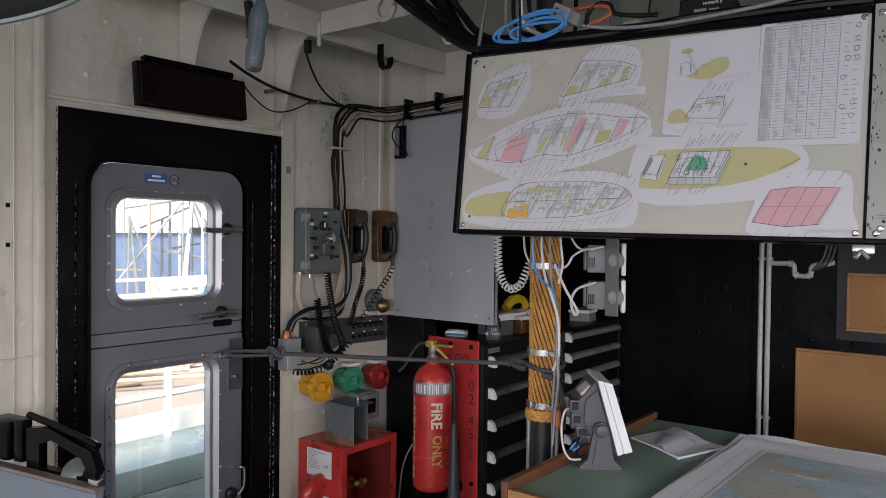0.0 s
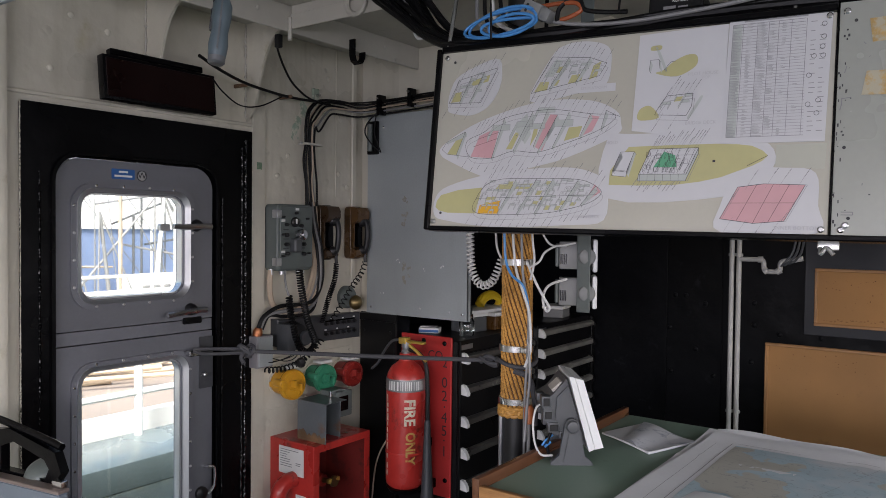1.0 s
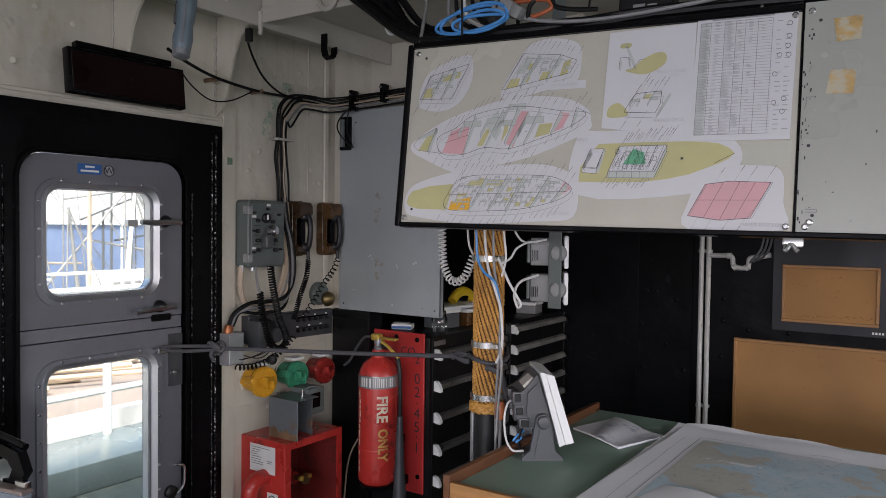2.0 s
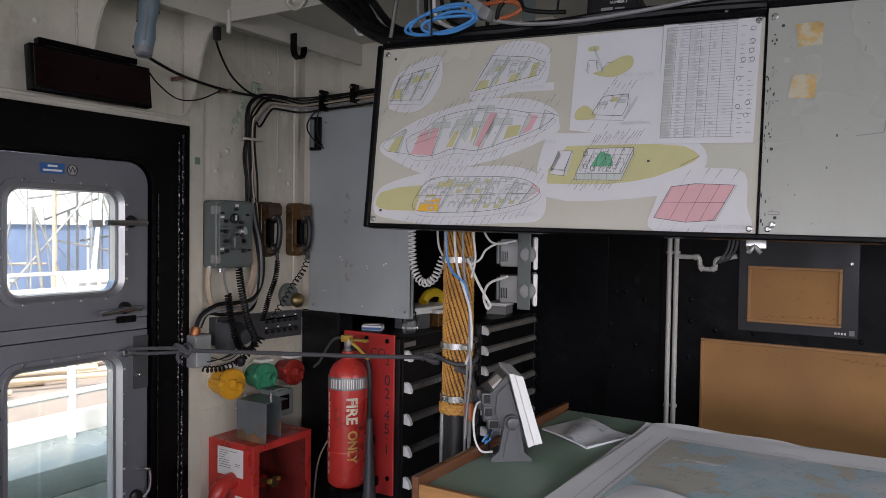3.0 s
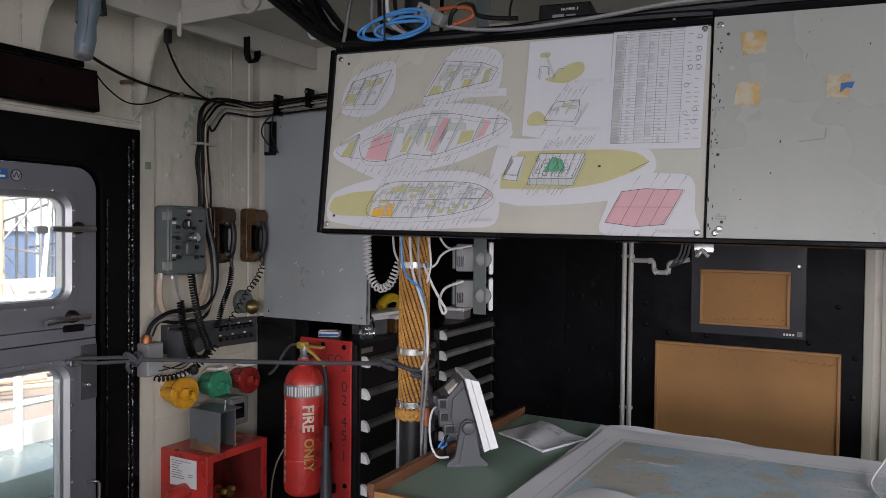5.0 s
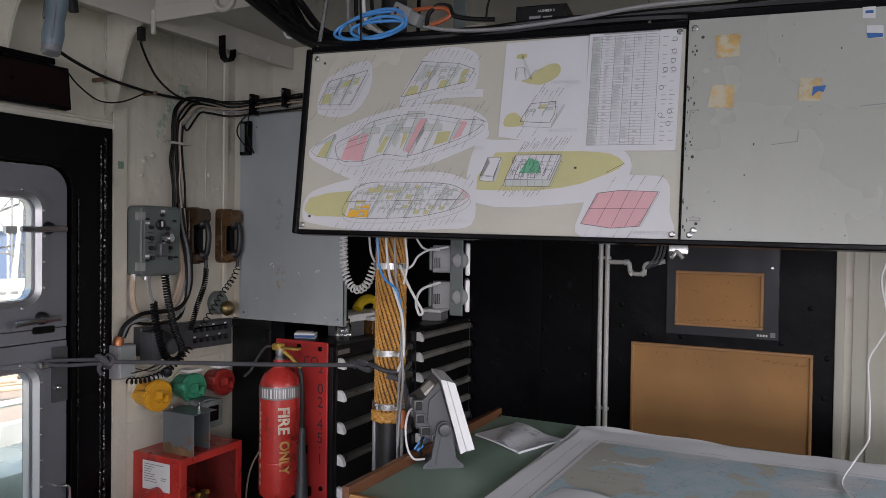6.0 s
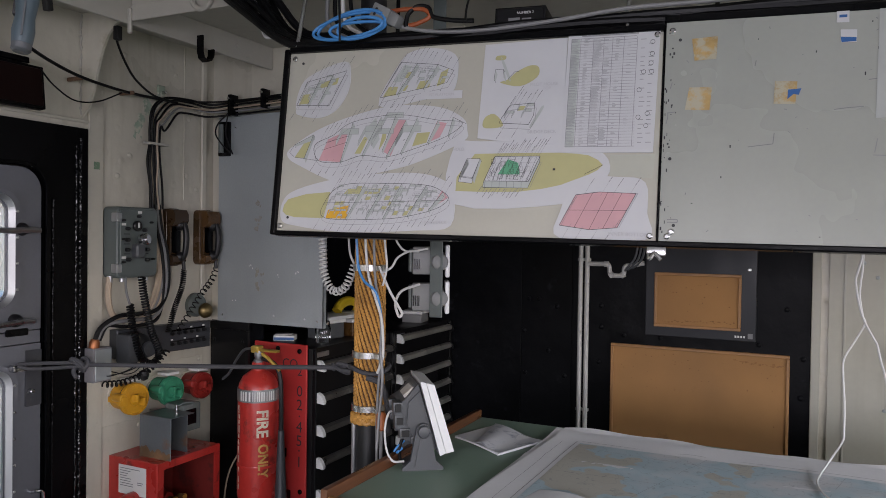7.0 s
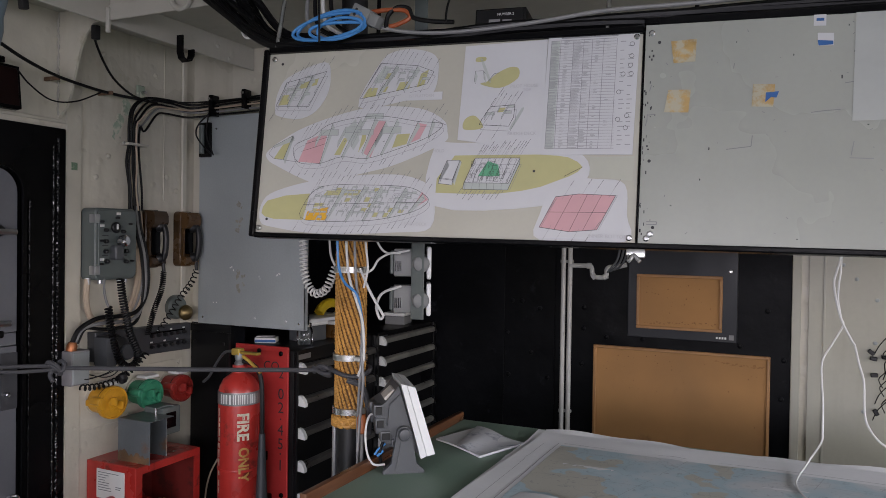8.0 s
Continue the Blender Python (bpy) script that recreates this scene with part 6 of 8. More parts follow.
cht = thing("nautical_chart", (-0.72, 2.64, TZ), "large printed sea chart with curled edges spread on the table", "chart")
wave = lambda u, v: 0.003 + 0.0022 * math.sin(13 * u + 4 * v) * math.sin(7 * v + 2 * u) + 0.0035 * math.exp(-((v - 0.62 - 0.10 * u) / 0.012) ** 2) + 0.003 * math.exp(-((u - 0.34) / 0.008) ** 2) + 0.006 * max(0, math.sin(9 * u + 3 * v)) * v + 0.030 * max(0, v - 0.86) ** 1.2 * 4 + 0.010 * max(0, 0.06 - u) * 8
CA = [(-0.035, -0.905, 0), (1.38, -0.905, 0), (1.40, 0.022, 0.0), (-0.03, 0.018, 0.0)]
sheet([(p[0] + 0.02 * (p[0] < 0), p[1] + (0.030 if p[1] > -0.5 else 0), p[2]) for p in CA], 48, 24, lambda u, v: 0.0005 + 0.020 * max(0, v - 0.93) * (9 + 5 * math.sin(11 * u) + 3 * math.sin(27 * u)), 0.0012, "under_sheet", PAPER, cht)
sheet(CA, 40, 24, wave, 0.0012, "under_sheet", PAPER, cht)
a, b, c, d = (Vector(p) for p in CA)


def on_chart(u, v):
    p = a.lerp(b, u).lerp(d.lerp(c, u), v)
    return (p.x, p.y, 0.0)


top = sheet([on_chart(0.0, 0), on_chart(1, 0), on_chart(1, 0.965), on_chart(0.02, 0.955)], 40, 24, lambda u, v: wave(u, v * 0.96) + 0.004, 0.0012, "chart_sheet", PAPER, cht)
sheet([on_chart(0.085, 0.02), on_chart(0.97, 0.02), on_chart(0.97, 0.86), on_chart(0.085, 0.86)], 36, 20, lambda u, v: wave(0.085 + u * 0.885, 0.02 + v * 0.83) + 0.0056, 0.0006, "printed_area", CHARTPRINT, cht, "printed coasts in blue and buff")
bm = bmesh.new()
for (u0, v0), (u1, v1), w in (((0.075, 0.0), (0.075, 0.885), 0.0011), ((0.075, 0.885), (0.98, 0.885), 0.0011), ((0.045, 0.0), (0.045, 0.91), 0.0006), ((0.045, 0.91), (0.98, 0.91), 0.0006), ((0.20, 0.0), (0.37, 0.86), 0.0004), ((0.085, 0.50), (0.97, 0.60), 0.0004), ((0.52, 0.0), (0.64, 0.86), 0.0004), ((0.085, 0.80), (0.97, 0.74), 0.0004), ((0.30, 0.86), (0.80, 0.10), 0.0004)):
    n = 24
    pr = None
    for i in range(n + 1):
        u, v = u0 + (u1 - u0) * i / n, v0 + (v1 - v0) * i / n
        p = Vector(on_chart(u, v))
        z = wave(u, v * 0.97) + 0.0068
        dirn = (Vector(on_chart(u1, v1)) - Vector(on_chart(u0, v0))).normalized()
        s = Vector((-dirn.y, dirn.x, 0)) * w
        cur = (bm.verts.new(p + s + Vector((0, 0, z))), bm.verts.new(p - s + Vector((0, 0, z))))
        if pr:
            bm.faces.new((pr[0], pr[1], cur[1], cur[0]))
        pr = cur
part("border_print", bm, INKGREY, cht)
cv = thing("loose_chart", (-0.55, 1.85, TZ + 0.008), "second chart sheet with a curved corner lying on top", "chart")
sheet([(-0.10, -0.12, 0.0), (0.18, -0.12, 0.0), (0.13, 0.13, 0.0), (-0.05, 0.16, 0.0)], 16, 10, lambda u, v: 0.004 + 0.012 * math.sin(math.pi * u) * max(0, v - 0.3), 0.001, "chart_sheet", PAPER, cv)
mc = thing("folded_chart", (-0.88, 2.48, TZ), "small folded grey chart with a raised flap", "chart")
sheet([(-0.165, -0.062, 0), (0.05, -0.195, 0), (0.12, 0.0, 0), (-0.10, 0.14, 0)], 10, 8, lambda u, v: 0.001 + 0.004 * math.sin(3 * u), 0.006, "folded_sheet", PAPER, mc)
sheet([(-0.06, -0.14, 0.008), (0.06, -0.205, 0.008), (0.14, 0.0, 0.008), (-0.095, 0.145, 0.008)], 12, 8, lambda u, v: 0.004 + 0.016 * max(0, 0.55 - abs(u - 0.35)) * max(0.1, 1 - v) + 0.004 * math.sin(7 * u), 0.0008, "flap", mat("chart_grey_print", (0.60, 0.61, 0.63), 0.7, vary=0.05, big=8, fine=60, bump=0.05, dirt=(0.25, 0.28, 0.34), dirt_at=0.52, dirt_scale=13), mc)

# tilted display on a bracket
dv = thing("tilting_display", (-1.033, 2.118, TZ), "grey backed marine display with white bezel on a tilting bracket", "display", turn=(0, 0, 37))
dv.scale = (0.85, 0.85, 0.85)
pm = lambda y: Matrix(((1, 0, 0, 0), (0, 0, 1, y), (0, 1, 0, 0), (0, 0, 0, 1)))
slab = [(-0.012, 0.312), (0.008, 0.308), (0.083, 0.055), (0.062, 0.046)]
slab2 = [(0.009, 0.308), (0.038, 0.300), (0.112, 0.062), (0.084, 0.055)]
part("rear_bezel", prism(slab, -0.105, 0.125, pm(0)), WHITEPLASTIC, dv, "white plastic rear bezel")
part("front_bezel", prism(slab2, -0.108, 0.128, pm(0)), WHITEPLASTIC, dv, "white plastic front cover")
part("housing", prism([(-0.092, 0.150), (-0.095, 0.222), (-0.060, 0.245), (-0.045, 0.262), (-0.015, 0.300), (0.058, 0.055), (0.02, 0.085), (-0.06, 0.100)], -0.075, 0.095, pm(0)), DARKPLASTIC, dv, "ribbed dark grey housing")
part("housing_step", prism([(-0.055, 0.165), (-0.050, 0.235), (-0.010, 0.275), (0.045, 0.10), (-0.03, 0.11)], -0.086, 0.10, pm(0)), DARKPLASTIC, dv)
part("nameplate", prism([(-0.060, 0.246), (-0.035, 0.268), (-0.022, 0.284), (-0.034, 0.284), (-0.066, 0.254)], -0.055, 0.03, pm(0)), mat("buff_label", (0.55, 0.52, 0.47), 0.5), dv, "pale label block")
bm = bmesh.new()
for k in range(6):
    box((-0.098, -0.07 + k * 0.026, 0.16), (-0.090, -0.06 + k * 0.026, 0.215), 0.001, bm=bm)
part("ribs", bm, DARKPLASTIC, dv)
for k, (x0, z0, x1, z1) in enumerate(((-0.104, 0.196, -0.070, 0.236), (-0.098, 0.150, -0.062, 0.188), (-0.080, 0.106, -0.040, 0.142), (-0.040, 0.086, 0.004, 0.112))):
    part("socket_block", box((x0, -0.082, z0), (x1, -0.030, z1), 0.004, 2), DARKPLASTIC, dv)
    part("socket_face", box((x0 + 0.006, -0.085, z0 + 0.006), (x1 - 0.006, -0.081, z1 - 0.006), 0.002), RUBBER, dv)
    part("socket_block", box((x0 - 0.006, 0.0, z0 + 0.006), (x1 - 0.004, 0.05, z1 - 0.006), 0.004, 2), DARKPLASTIC, dv)

cheek = [(-0.074, 0.0), (0.074, 0.0), (0.072, 0.010), (0.046, 0.032), (0.028, 0.125)] + [(0.026 * math.cos(radians(a)), 0.138 + 0.026 * math.sin(radians(a))) for a in range(0, 181, 20)] + [(-0.028, 0.125), (-0.044, 0.035), (-0.072, 0.010)]
for y0, y1 in ((-0.112, -0.092), (0.100, 0.120)):
    part("bracket_cheek", prism(cheek, y0, y1, pm(0)), DARKPLASTIC, dv)
part("bracket_rib", prism([(-0.030, 0.014), (0.032, 0.014), (0.012, 0.112), (-0.012, 0.112)], -0.117, -0.110, pm(0)), DARKPLASTIC, dv)
part("bracket_base", prism([(-0.062, 0.0), (0.068, 0.0), (0.064, 0.008), (-0.058, 0.008)], -0.113, 0.121, pm(0)), DARKPLASTIC, dv)
for y, d in ((-0.112, -1), (0.120, 1)):
    part("tilt_knob", lathe([(0.022, 0), (0.023, 0.008), (0.019, 0.016), (0.012, 0.018)], (0.0, y, 0.138), (0, d, 0), 24), DARKPLASTIC, dv)
for mt, r, pts, lb in ((CABLEWHITE, 0.0042, [(-0.09, -0.02, 0.195), (-0.115, -0.03, 0.185), (-0.128, -0.04, 0.13), (-0.122, -0.05, 0.06), (-0.10, -0.06, 0.022), (-0.06, -0.06, 0.02)], "white cable"), (CABLEBLUE, 0.004, [(-0.095, -0.04, 0.05), (-0.08, -0.04, 0.07), (-0.055, -0.03, 0.085)], "blue cable"), (CABLEBLACK, 0.006, [(-0.085, 0.0, 0.19), (-0.05, -0.02, 0.185), (-0.03, -0.06, 0.18)], "black cable"), (CABLEBLACK, 0.006, [(-0.06, -0.03, 0.10), (-0.075, -0.04, 0.06), (-0.07, -0.04, 0.012)], "black cable")):
    part("cable", tube(pts, r, 8, 6), mt, dv, lb)
part("blue_connector", rod((-0.086, -0.045, 0.046), (-0.064, -0.037, 0.062), 0.0055), CABLEBLUE, dv)
cpl = thing("orange_coupling", (-1.165, 2.115, 0.93), "dull orange cable coupling beside the table", "coupling")
part("body", lathe([(0.012, -0.02), (0.016, -0.016), (0.016, 0.03), (0.010, 0.04)], (0, 0, 0.07), (0, 0, 1), 14), mat("coupling_orange", (0.34, 0.10, 0.03), 0.5), cpl)
part("stub", rod((0, 0, -0.1), (0, 0, 0.06), 0.006), CABLEGREY, cpl)

# ---------------------------------------------------------------- black wall behind the table
WY = YB
for i, (x0, x1) in enumerate(((-2.49, -1.47), (-1.466, -1.16), (-1.155, 0.081))):
    p = tagged(part("wall_panel", box((x0, WY - 0.006, 0.02), (x1, WY - 0.0005, ZC - 0.01), 0.002), MATBLACK), "black painted plywood panel with screw heads", "panel", "black wall panels", "structure")
bm = bmesh.new()
rng = random.Random(21)
for x, z in ((-1.42, 1.24), (-1.36, 1.24), (-1.45, 1.05), (-1.30, 0.94), (-1.25, 1.20), (-1.20, 0.80), (-1.44, 0.80), (-0.99, 1.10), (-0.99, 1.22), (-1.0, 0.9), (-0.03, 1.25), (-0.86, 1.06), (-0.66, 1.06), (0.05, 1.0), (0.04, 0.8), (-0.16, 1.06)):
    lathe([(0.014, 0), (0.013, 0.004), (0.006, 0.007)], (x, WY - 0.006, z), (0, -1, 0), 12, bm)
tagged(part("wall_bolts", bm, MATBLACK), "painted-over bolt heads on the black wall", "bolts", kind="stuff")
for x in (-1.108, -1.070):
    c = thing("wall_conduit", (x, WY - 0.022, 0.0), "white painted conduit pipe on the black wall", "pipe", "conduits")
    part("pipe", rod((0, 0, 0), (0, 0, 2.4), 0.0135, seg=14), mat("conduit_white", (0.55, 0.55, 0.52), 0.45, dirt=(0.3, 0.28, 0.24), dirt_at=0.62, dirt_scale=8) if x < -1.1 else bpy.data.materials["conduit_white"], c)
    for z in (0.62, 1.48):
        part("saddle", box((-0.018, -0.004, z - 0.009), (0.018, 0.016, z + 0.009), 0.003), bpy.data.materials["conduit_white"], c)
bc = thing("conduit_branch", (-1.06, WY - 0.025, 1.458), "white painted conduit branch with a trap bend", "pipe")
part("pipe", tube([(-0.005, 0, 0.0), (0.05, 0, 0.0), (0.10, 0, 0.0), (0.115, 0, -0.012), (0.12, 0, -0.05), (0.135, 0, -0.062), (0.185, 0, -0.062), (0.198, 0, -0.05), (0.20, 0, -0.02), (0.215, 0, -0.005), (0.26, 0, 0.0), (0.31, 0, 0.012)], 0.013, 10, 5), bpy.data.materials["conduit_white"], bc)
for x, z in ((0.10, 0.0), (0.128, -0.058), (0.192, -0.058)):
    part("fitting", lathe([(0.017, -0.012), (0.017, 0.012)], (x, 0, z), (1, 0, 0.6 if z else 0), 12), bpy.data.materials["conduit_white"], bc)
for k in range(3):
    tagged(part("grey_cable", tube([(-0.86 + 0.02 * k, WY - 0.03, 1.42 + 0.01 * k), (-0.83 + 0.02 * k, WY - 0.035, 1.455), (-0.80 + 0.02 * k, WY - 0.03, 1.50), (-0.78 + 0.02 * k, WY - 0.03, 1.60)], 0.007, 7), DARKPLASTIC), "dark cable behind the board", "cable", "cables on the black wall")


def pinboard(x0, x1, z0, z1, y, fw, label):
    b = thing("cork_board", ((x0 + x1) / 2, y, z0), label, "notice board", "cork boards")
    w, h = (x1 - x0) / 2, z1 - z0
    m = on_back_wall(0, 0, 0)
    part("cork", box((-w + fw * 0.7, -0.012, fw * 0.7), (w - fw * 0.7, 0.0, h - fw * 0.7)), CORK, b, "plain brown cork")
    for lo, hi in (((-w, -0.020, 0), (w, 0.0, fw)), ((-w, -0.020, h - fw), (w, 0.0, h)), ((-w, -0.020, fw), (-w + fw, 0.0, h - fw)), ((w - fw, -0.020, fw), (w, 0.0, h - fw))):
        part("frame_bar", box(lo, hi, 0.003), OAK, b)
    return b


CORKSCAR = mat("cork_scar", (0.17, 0.075, 0.025), 0.85, vary=0.3, big=30)
CORKSTAIN = mat("cork_stain", (0.28, 0.14, 0.05), 0.85, vary=0.25, big=20, fine=200, bump=0.3)


def scars(board, hw, h, n, seed, line):
    """Pin holes, torn spots and one worn streak on a cork board."""
    rng = random.Random(seed)
    bm = bmesh.new()
    m = on_back_wall(0, 0, 0)
    for k in range(n):
        x, z = rng.uniform(-hw, hw), h * (1 - abs(rng.gauss(0, 0.35)))
        if not 0.03 < z < h - 0.02:
            continue
        r = rng.choice((0.0012, 0.0016, 0.002, 0.003))
        prism([(x + r * rng.uniform(0.6, 1.4) * math.cos(a), z + r * rng.uniform(0.6, 1.4) * math.sin(a)) for a in (0.3, 1.4, 2.5, 3.6, 4.8, 5.7)], 0.0120, 0.0126, m, bm)
    tagged(part("pin_scar", bm, CORKSCAR, board, "dark pin holes and scars"), kind="stuff")
    st_ = bmesh.new()
    for k in range(26):
        x, z = line[0] + (line[2] - line[0]) * k / 25 + rng.uniform(-0.006, 0.006), line[1] + (line[3] - line[1]) * k / 25 + rng.uniform(-0.006, 0.006)
        r = rng.uniform(0.002, 0.0075)
        prism([(x + r * rng.uniform(0.5, 1.8) * math.cos(a), z + r * rng.uniform(0.4, 1.0) * math.sin(a)) for a in (0.2, 1.1, 2.1, 3.2, 4.2, 5.3)], 0.0121, 0.0124 + 0.00002 * k, m, st_)
    tagged(part("worn_streak", st_, CORKSTAIN, board, "dark worn streak in the cork"), kind="stuff")


cb = pinboard(-0.928, -0.012, 0.44, 1.016, WY - 0.007, 0.017, "wide cork notice board in a thin oak frame")
scars(cb, 0.42, 0.56, 60, 9, (0.20, 0.528, 0.43, 0.515))
bp2 = thing("dark_backing_panel", (-0.455, WY - 0.007, 1.075), "dark grey hinged panel that carries a small cork board", "panel")
part("panel", box((-0.285, -0.03, 0.0), (0.282, 0.0, 0.56), 0.004), mat("dark_slate_laminate", (0.018, 0.020, 0.024), 0.4, spec=0.3, vary=0.15), bp2)
part("stud", lathe([(0.010, 0), (0.010, 0.004), (0.005, 0.008)], (0.245, -0.03, 0.375), (0, -1, 0), 14), STEEL, bp2)
part("tag", box((0.242, -0.0325, 0.016), (0.266, -0.030, 0.042)), CABLEGREY, bp2)
bm = bmesh.new()
for k in range(4):
    box((0.178 + k * 0.014, -0.0318, 0.018), (0.187 + k * 0.014, -0.030, 0.029), bm=bm)
part("unreadable_print", bm, LABELWHITE, bp2, "unreadable white lettering")
cb = pinboard(-0.689, -0.247, 1.128, 1.423, WY - 0.038, 0.016, "small cork board framed in oak on a dark panel")
scars(cb, 0.19, 0.27, 40, 10, (-0.17, 0.032, 0.18, 0.040))

post = structure("wall_end_post", box((0.082, YB - 0.02, 0), (0.125, YB + 0.1, ZC), 0.003), PANELCREAM, "cream painted angle post at the end of the black wall", "post")
structure("wall_reveal", box((0.125, YB + 0.0, 0), (0.16, YB + 0.1, ZC)), WHITE, "cream painted recessed strip", "wall")
structure("wall_rib", box((0.225, YB - 0.020, 0), (0.235, YB - 0.0155, ZC), 0.001), PANELCREAM, "faint vertical rib on the cream panel", "trim")
bm = bmesh.new()
for x, z in ((0.37, 1.43), (0.46, 1.33), (0.455, 1.12), (0.41, 0.78), (0.31, 1.5)):
    lathe([(0.010, 0), (0.009, 0.003), (0.004, 0.005)], (x, YB - 0.015, z), (0, -1, 0), 10, bm)
tagged(part("wall_screws", bm, SHEETGREY), "small screw heads on the cream panel", "screws", kind="stuff")
for pts, r, lab in (([(0.198, 2.62, 2.445), (0.199, 2.62, 2.0), (0.198, 2.62, 1.663), (0.197, 2.62, 1.565), (0.188, 2.617, 1.522), (0.181, 2.617, 1.485), (0.191, 2.617, 1.418), (0.206, 2.62, 1.366), (0.232, 2.623, 1.314), (0.241, 2.623, 1.296), (0.252, 2.623, 1.247), (0.266, 2.62, 1.192), (0.269, 2.617, 1.112), (0.277, 2.608, 1.067), (0.304, 2.596, 1.027), (0.341, 2.583, 1.002), (0.42, 2.52, 0.945), (0.55, 2.4, 0.922)], 0.0034, "white flex hanging from the deckhead behind the board"),
                    ([(0.202, 2.62, 2.445), (0.203, 2.62, 2.0), (0.202, 2.62, 1.663), (0.2, 2.62, 1.565), (0.198, 2.617, 1.516), (0.194, 2.617, 1.479), (0.193, 2.617, 1.436), (0.202, 2.62, 1.381), (0.208, 2.623, 1.357), (0.182, 2.626, 1.302), (0.155, 2.623, 1.247), (0.154, 2.62, 1.192), (0.159, 2.62, 1.112), (0.159, 2.608, 1.033), (0.156, 2.602, 1.002), (0.128, 2.6, 0.95), (0.11, 2.56, 0.93), (0.095, 2.5, 0.922), (0.086, 2.41, 0.919), (0.106, 2.31, 0.918), (0.16, 2.2, 0.917)], 0.0029, "white flex that drops onto the chart")):
    tagged(part("white_flex", tube(pts, r, 8, 6), CABLEWHITE), lab, "cable", "white flexes")
cn = thing("hanging_connectors", (0.48, 4.235, 0.75), "tangle of black cable ends and connectors on the wall", "connectors")
rng = random.Random(31)
for k in range(9):
    x, z = rng.uniform(-0.01, 0.05), 0.02 + k * 0.04
    part("wire", tube([(x + 0.04, 0.0, z + 0.08), (x + 0.01, -0.01, z + 0.05), (x - 0.01, -0.01, z + 0.02), (x + rng.uniform(-0.03, 0.02), -0.01, z - 0.02)], 0.0026, 6), CABLEBLACK, cn)
part("wall_clip", box((0.0, -0.012, 0.30), (0.09, 0.05, 0.318), 0.003), BLACK, cn)
for x, z, a in ((-0.035, 0.30, 10), (-0.03, 0.22, -5), (-0.02, 0.04, 60), (-0.045, 0.33, 40)):
    part("plug", box((-0.016, -0.008, -0.010), (0.016, 0.008, 0.010), 0.003, m=pose(x, -0.01, z, 0, a, 0)), RUBBER, cn)

# ---------------------------------------------------------------- damage control board under the deckhead
INKFINE = mat("ink_fine_print", (0.27, 0.27, 0.28), 0.6, vary=0.1, bump=0.0)
TITLEGREY = mat("ink_faded", (0.45, 0.45, 0.47), 0.6, vary=0.1, bump=0.0)
TAPEPATCH = mat("taped_patch_beige", (0.39, 0.395, 0.335), 0.3, vary=0.05, bump=0.02)
bd = thing("plan_board", (-1.24, 1.656, 1.602), "long tilted display board with ship plans under clear plastic", "board", turn=(-6.4, 0.76, 6.37))
BW, BH, SEAM = 1.95, 0.502, 0.987
part("left_panel", box((0.012, 0.0, 0.010), (SEAM - 0.002, 0.014, BH - 0.010), 0.001), BOARDFACE, bd, "yellowed panel under ship plans")
part("right_panel", box((SEAM + 0.004, -0.003, 0.006), (BW, 0.014, BH + 0.012), 0.001), mat("pale_board_paint", (0.318, 0.330, 0.298), 0.3, vary=0.05, big=2, fine=90, bump=0.05, streak=(0.285, 0.295, 0.255)), bd, "blank pale panel with tape remnants")
for lo, hi in (((-0.002, -0.012, -0.002), (0.013, 0.025, BH)), ((0.013, -0.012, -0.004), (BW, 0.025, 0.009)), ((0.013, -0.012, BH - 0.010), (SEAM, 0.03, BH + 0.006)), ((SEAM, -0.006, BH + 0.008), (BW, 0.03, BH + 0.026))):
    part("frame_bar", box(lo, hi, 0.003), BLACK, bd)
part("backing", box((0.0, 0.016, 0.0), (BW, 0.03, BH)), BLACK, bd)
part("seam_strip", bead((SEAM + 0.001, -0.002, 0.012), (SEAM + 0.001, -0.002, BH - 0.01), 0.0025, 60, 14), BLACK, bd)
for x, z in ((0.030, 0.476), (0.024, 0.022), (0.972, 0.484), (0.972, 0.020), (SEAM + 0.018, 0.49), (SEAM + 0.022, 0.020), (SEAM + 0.03, 0.03)):
    part("panel_screw", screw([((x, -0.002, z), (0, -1, 0))], 0.007, 0.006), STEEL, bd)
for x, z in ((0.055, 0.462), (SEAM + 0.035, 0.468), (SEAM + 0.022, 0.195), (0.045, 0.045), (SEAM + 0.035, 0.045)):
    part("hole", lathe([(0.0036, 0), (0.0036, 0.0008)], (x, -0.0035, z), (0, -1, 0), 12), INK, bd)

flat = lambda a, b, c: Vector((a, -c, b))
fm = Matrix(((1, 0, 0, 0), (0, 0, -1, 0), (0, 1, 0, 0), (0, 0, 0, 1)))


def rounded(poly, k=4):
    """The outline with its corners eased."""
    out, n = [], len(poly)
    for i in range(n):
        a, b, c, d = (Vector(poly[(i + j - 1) % n]) for j in range(4))
        for s in range(k):
            t = s / k
            out.append(tuple(0.5 * ((2 * b) + (c - a) * t + (2 * a - 5 * b + 4 * c - d) * t * t + (3 * b - a - 3 * c + d) * t ** 3)))
    return out


def patch(poly, material, name, level, parent, eased=False):
    bm = prism(rounded(poly) if eased else poly, level - 0.0004, level, fm)
    bmesh.ops.triangulate(bm, faces=[f for f in bm.faces if len(f.verts) > 4])
    return part(name, bm, material, parent, "", 0)


def stroke(bm, pts, w, level):
    for a, b in zip(pts, pts[1:]):
        a, b = Vector(a), Vector(b)
        d = (b - a)
        if d.length < 1e-5:
            continue
        n = Vector((-d.y, d.x)).normalized() * w / 2
        bm.faces.new([bm.verts.new(flat(*(p), level)) for p in (a + n, a - n, b - n, b + n)])


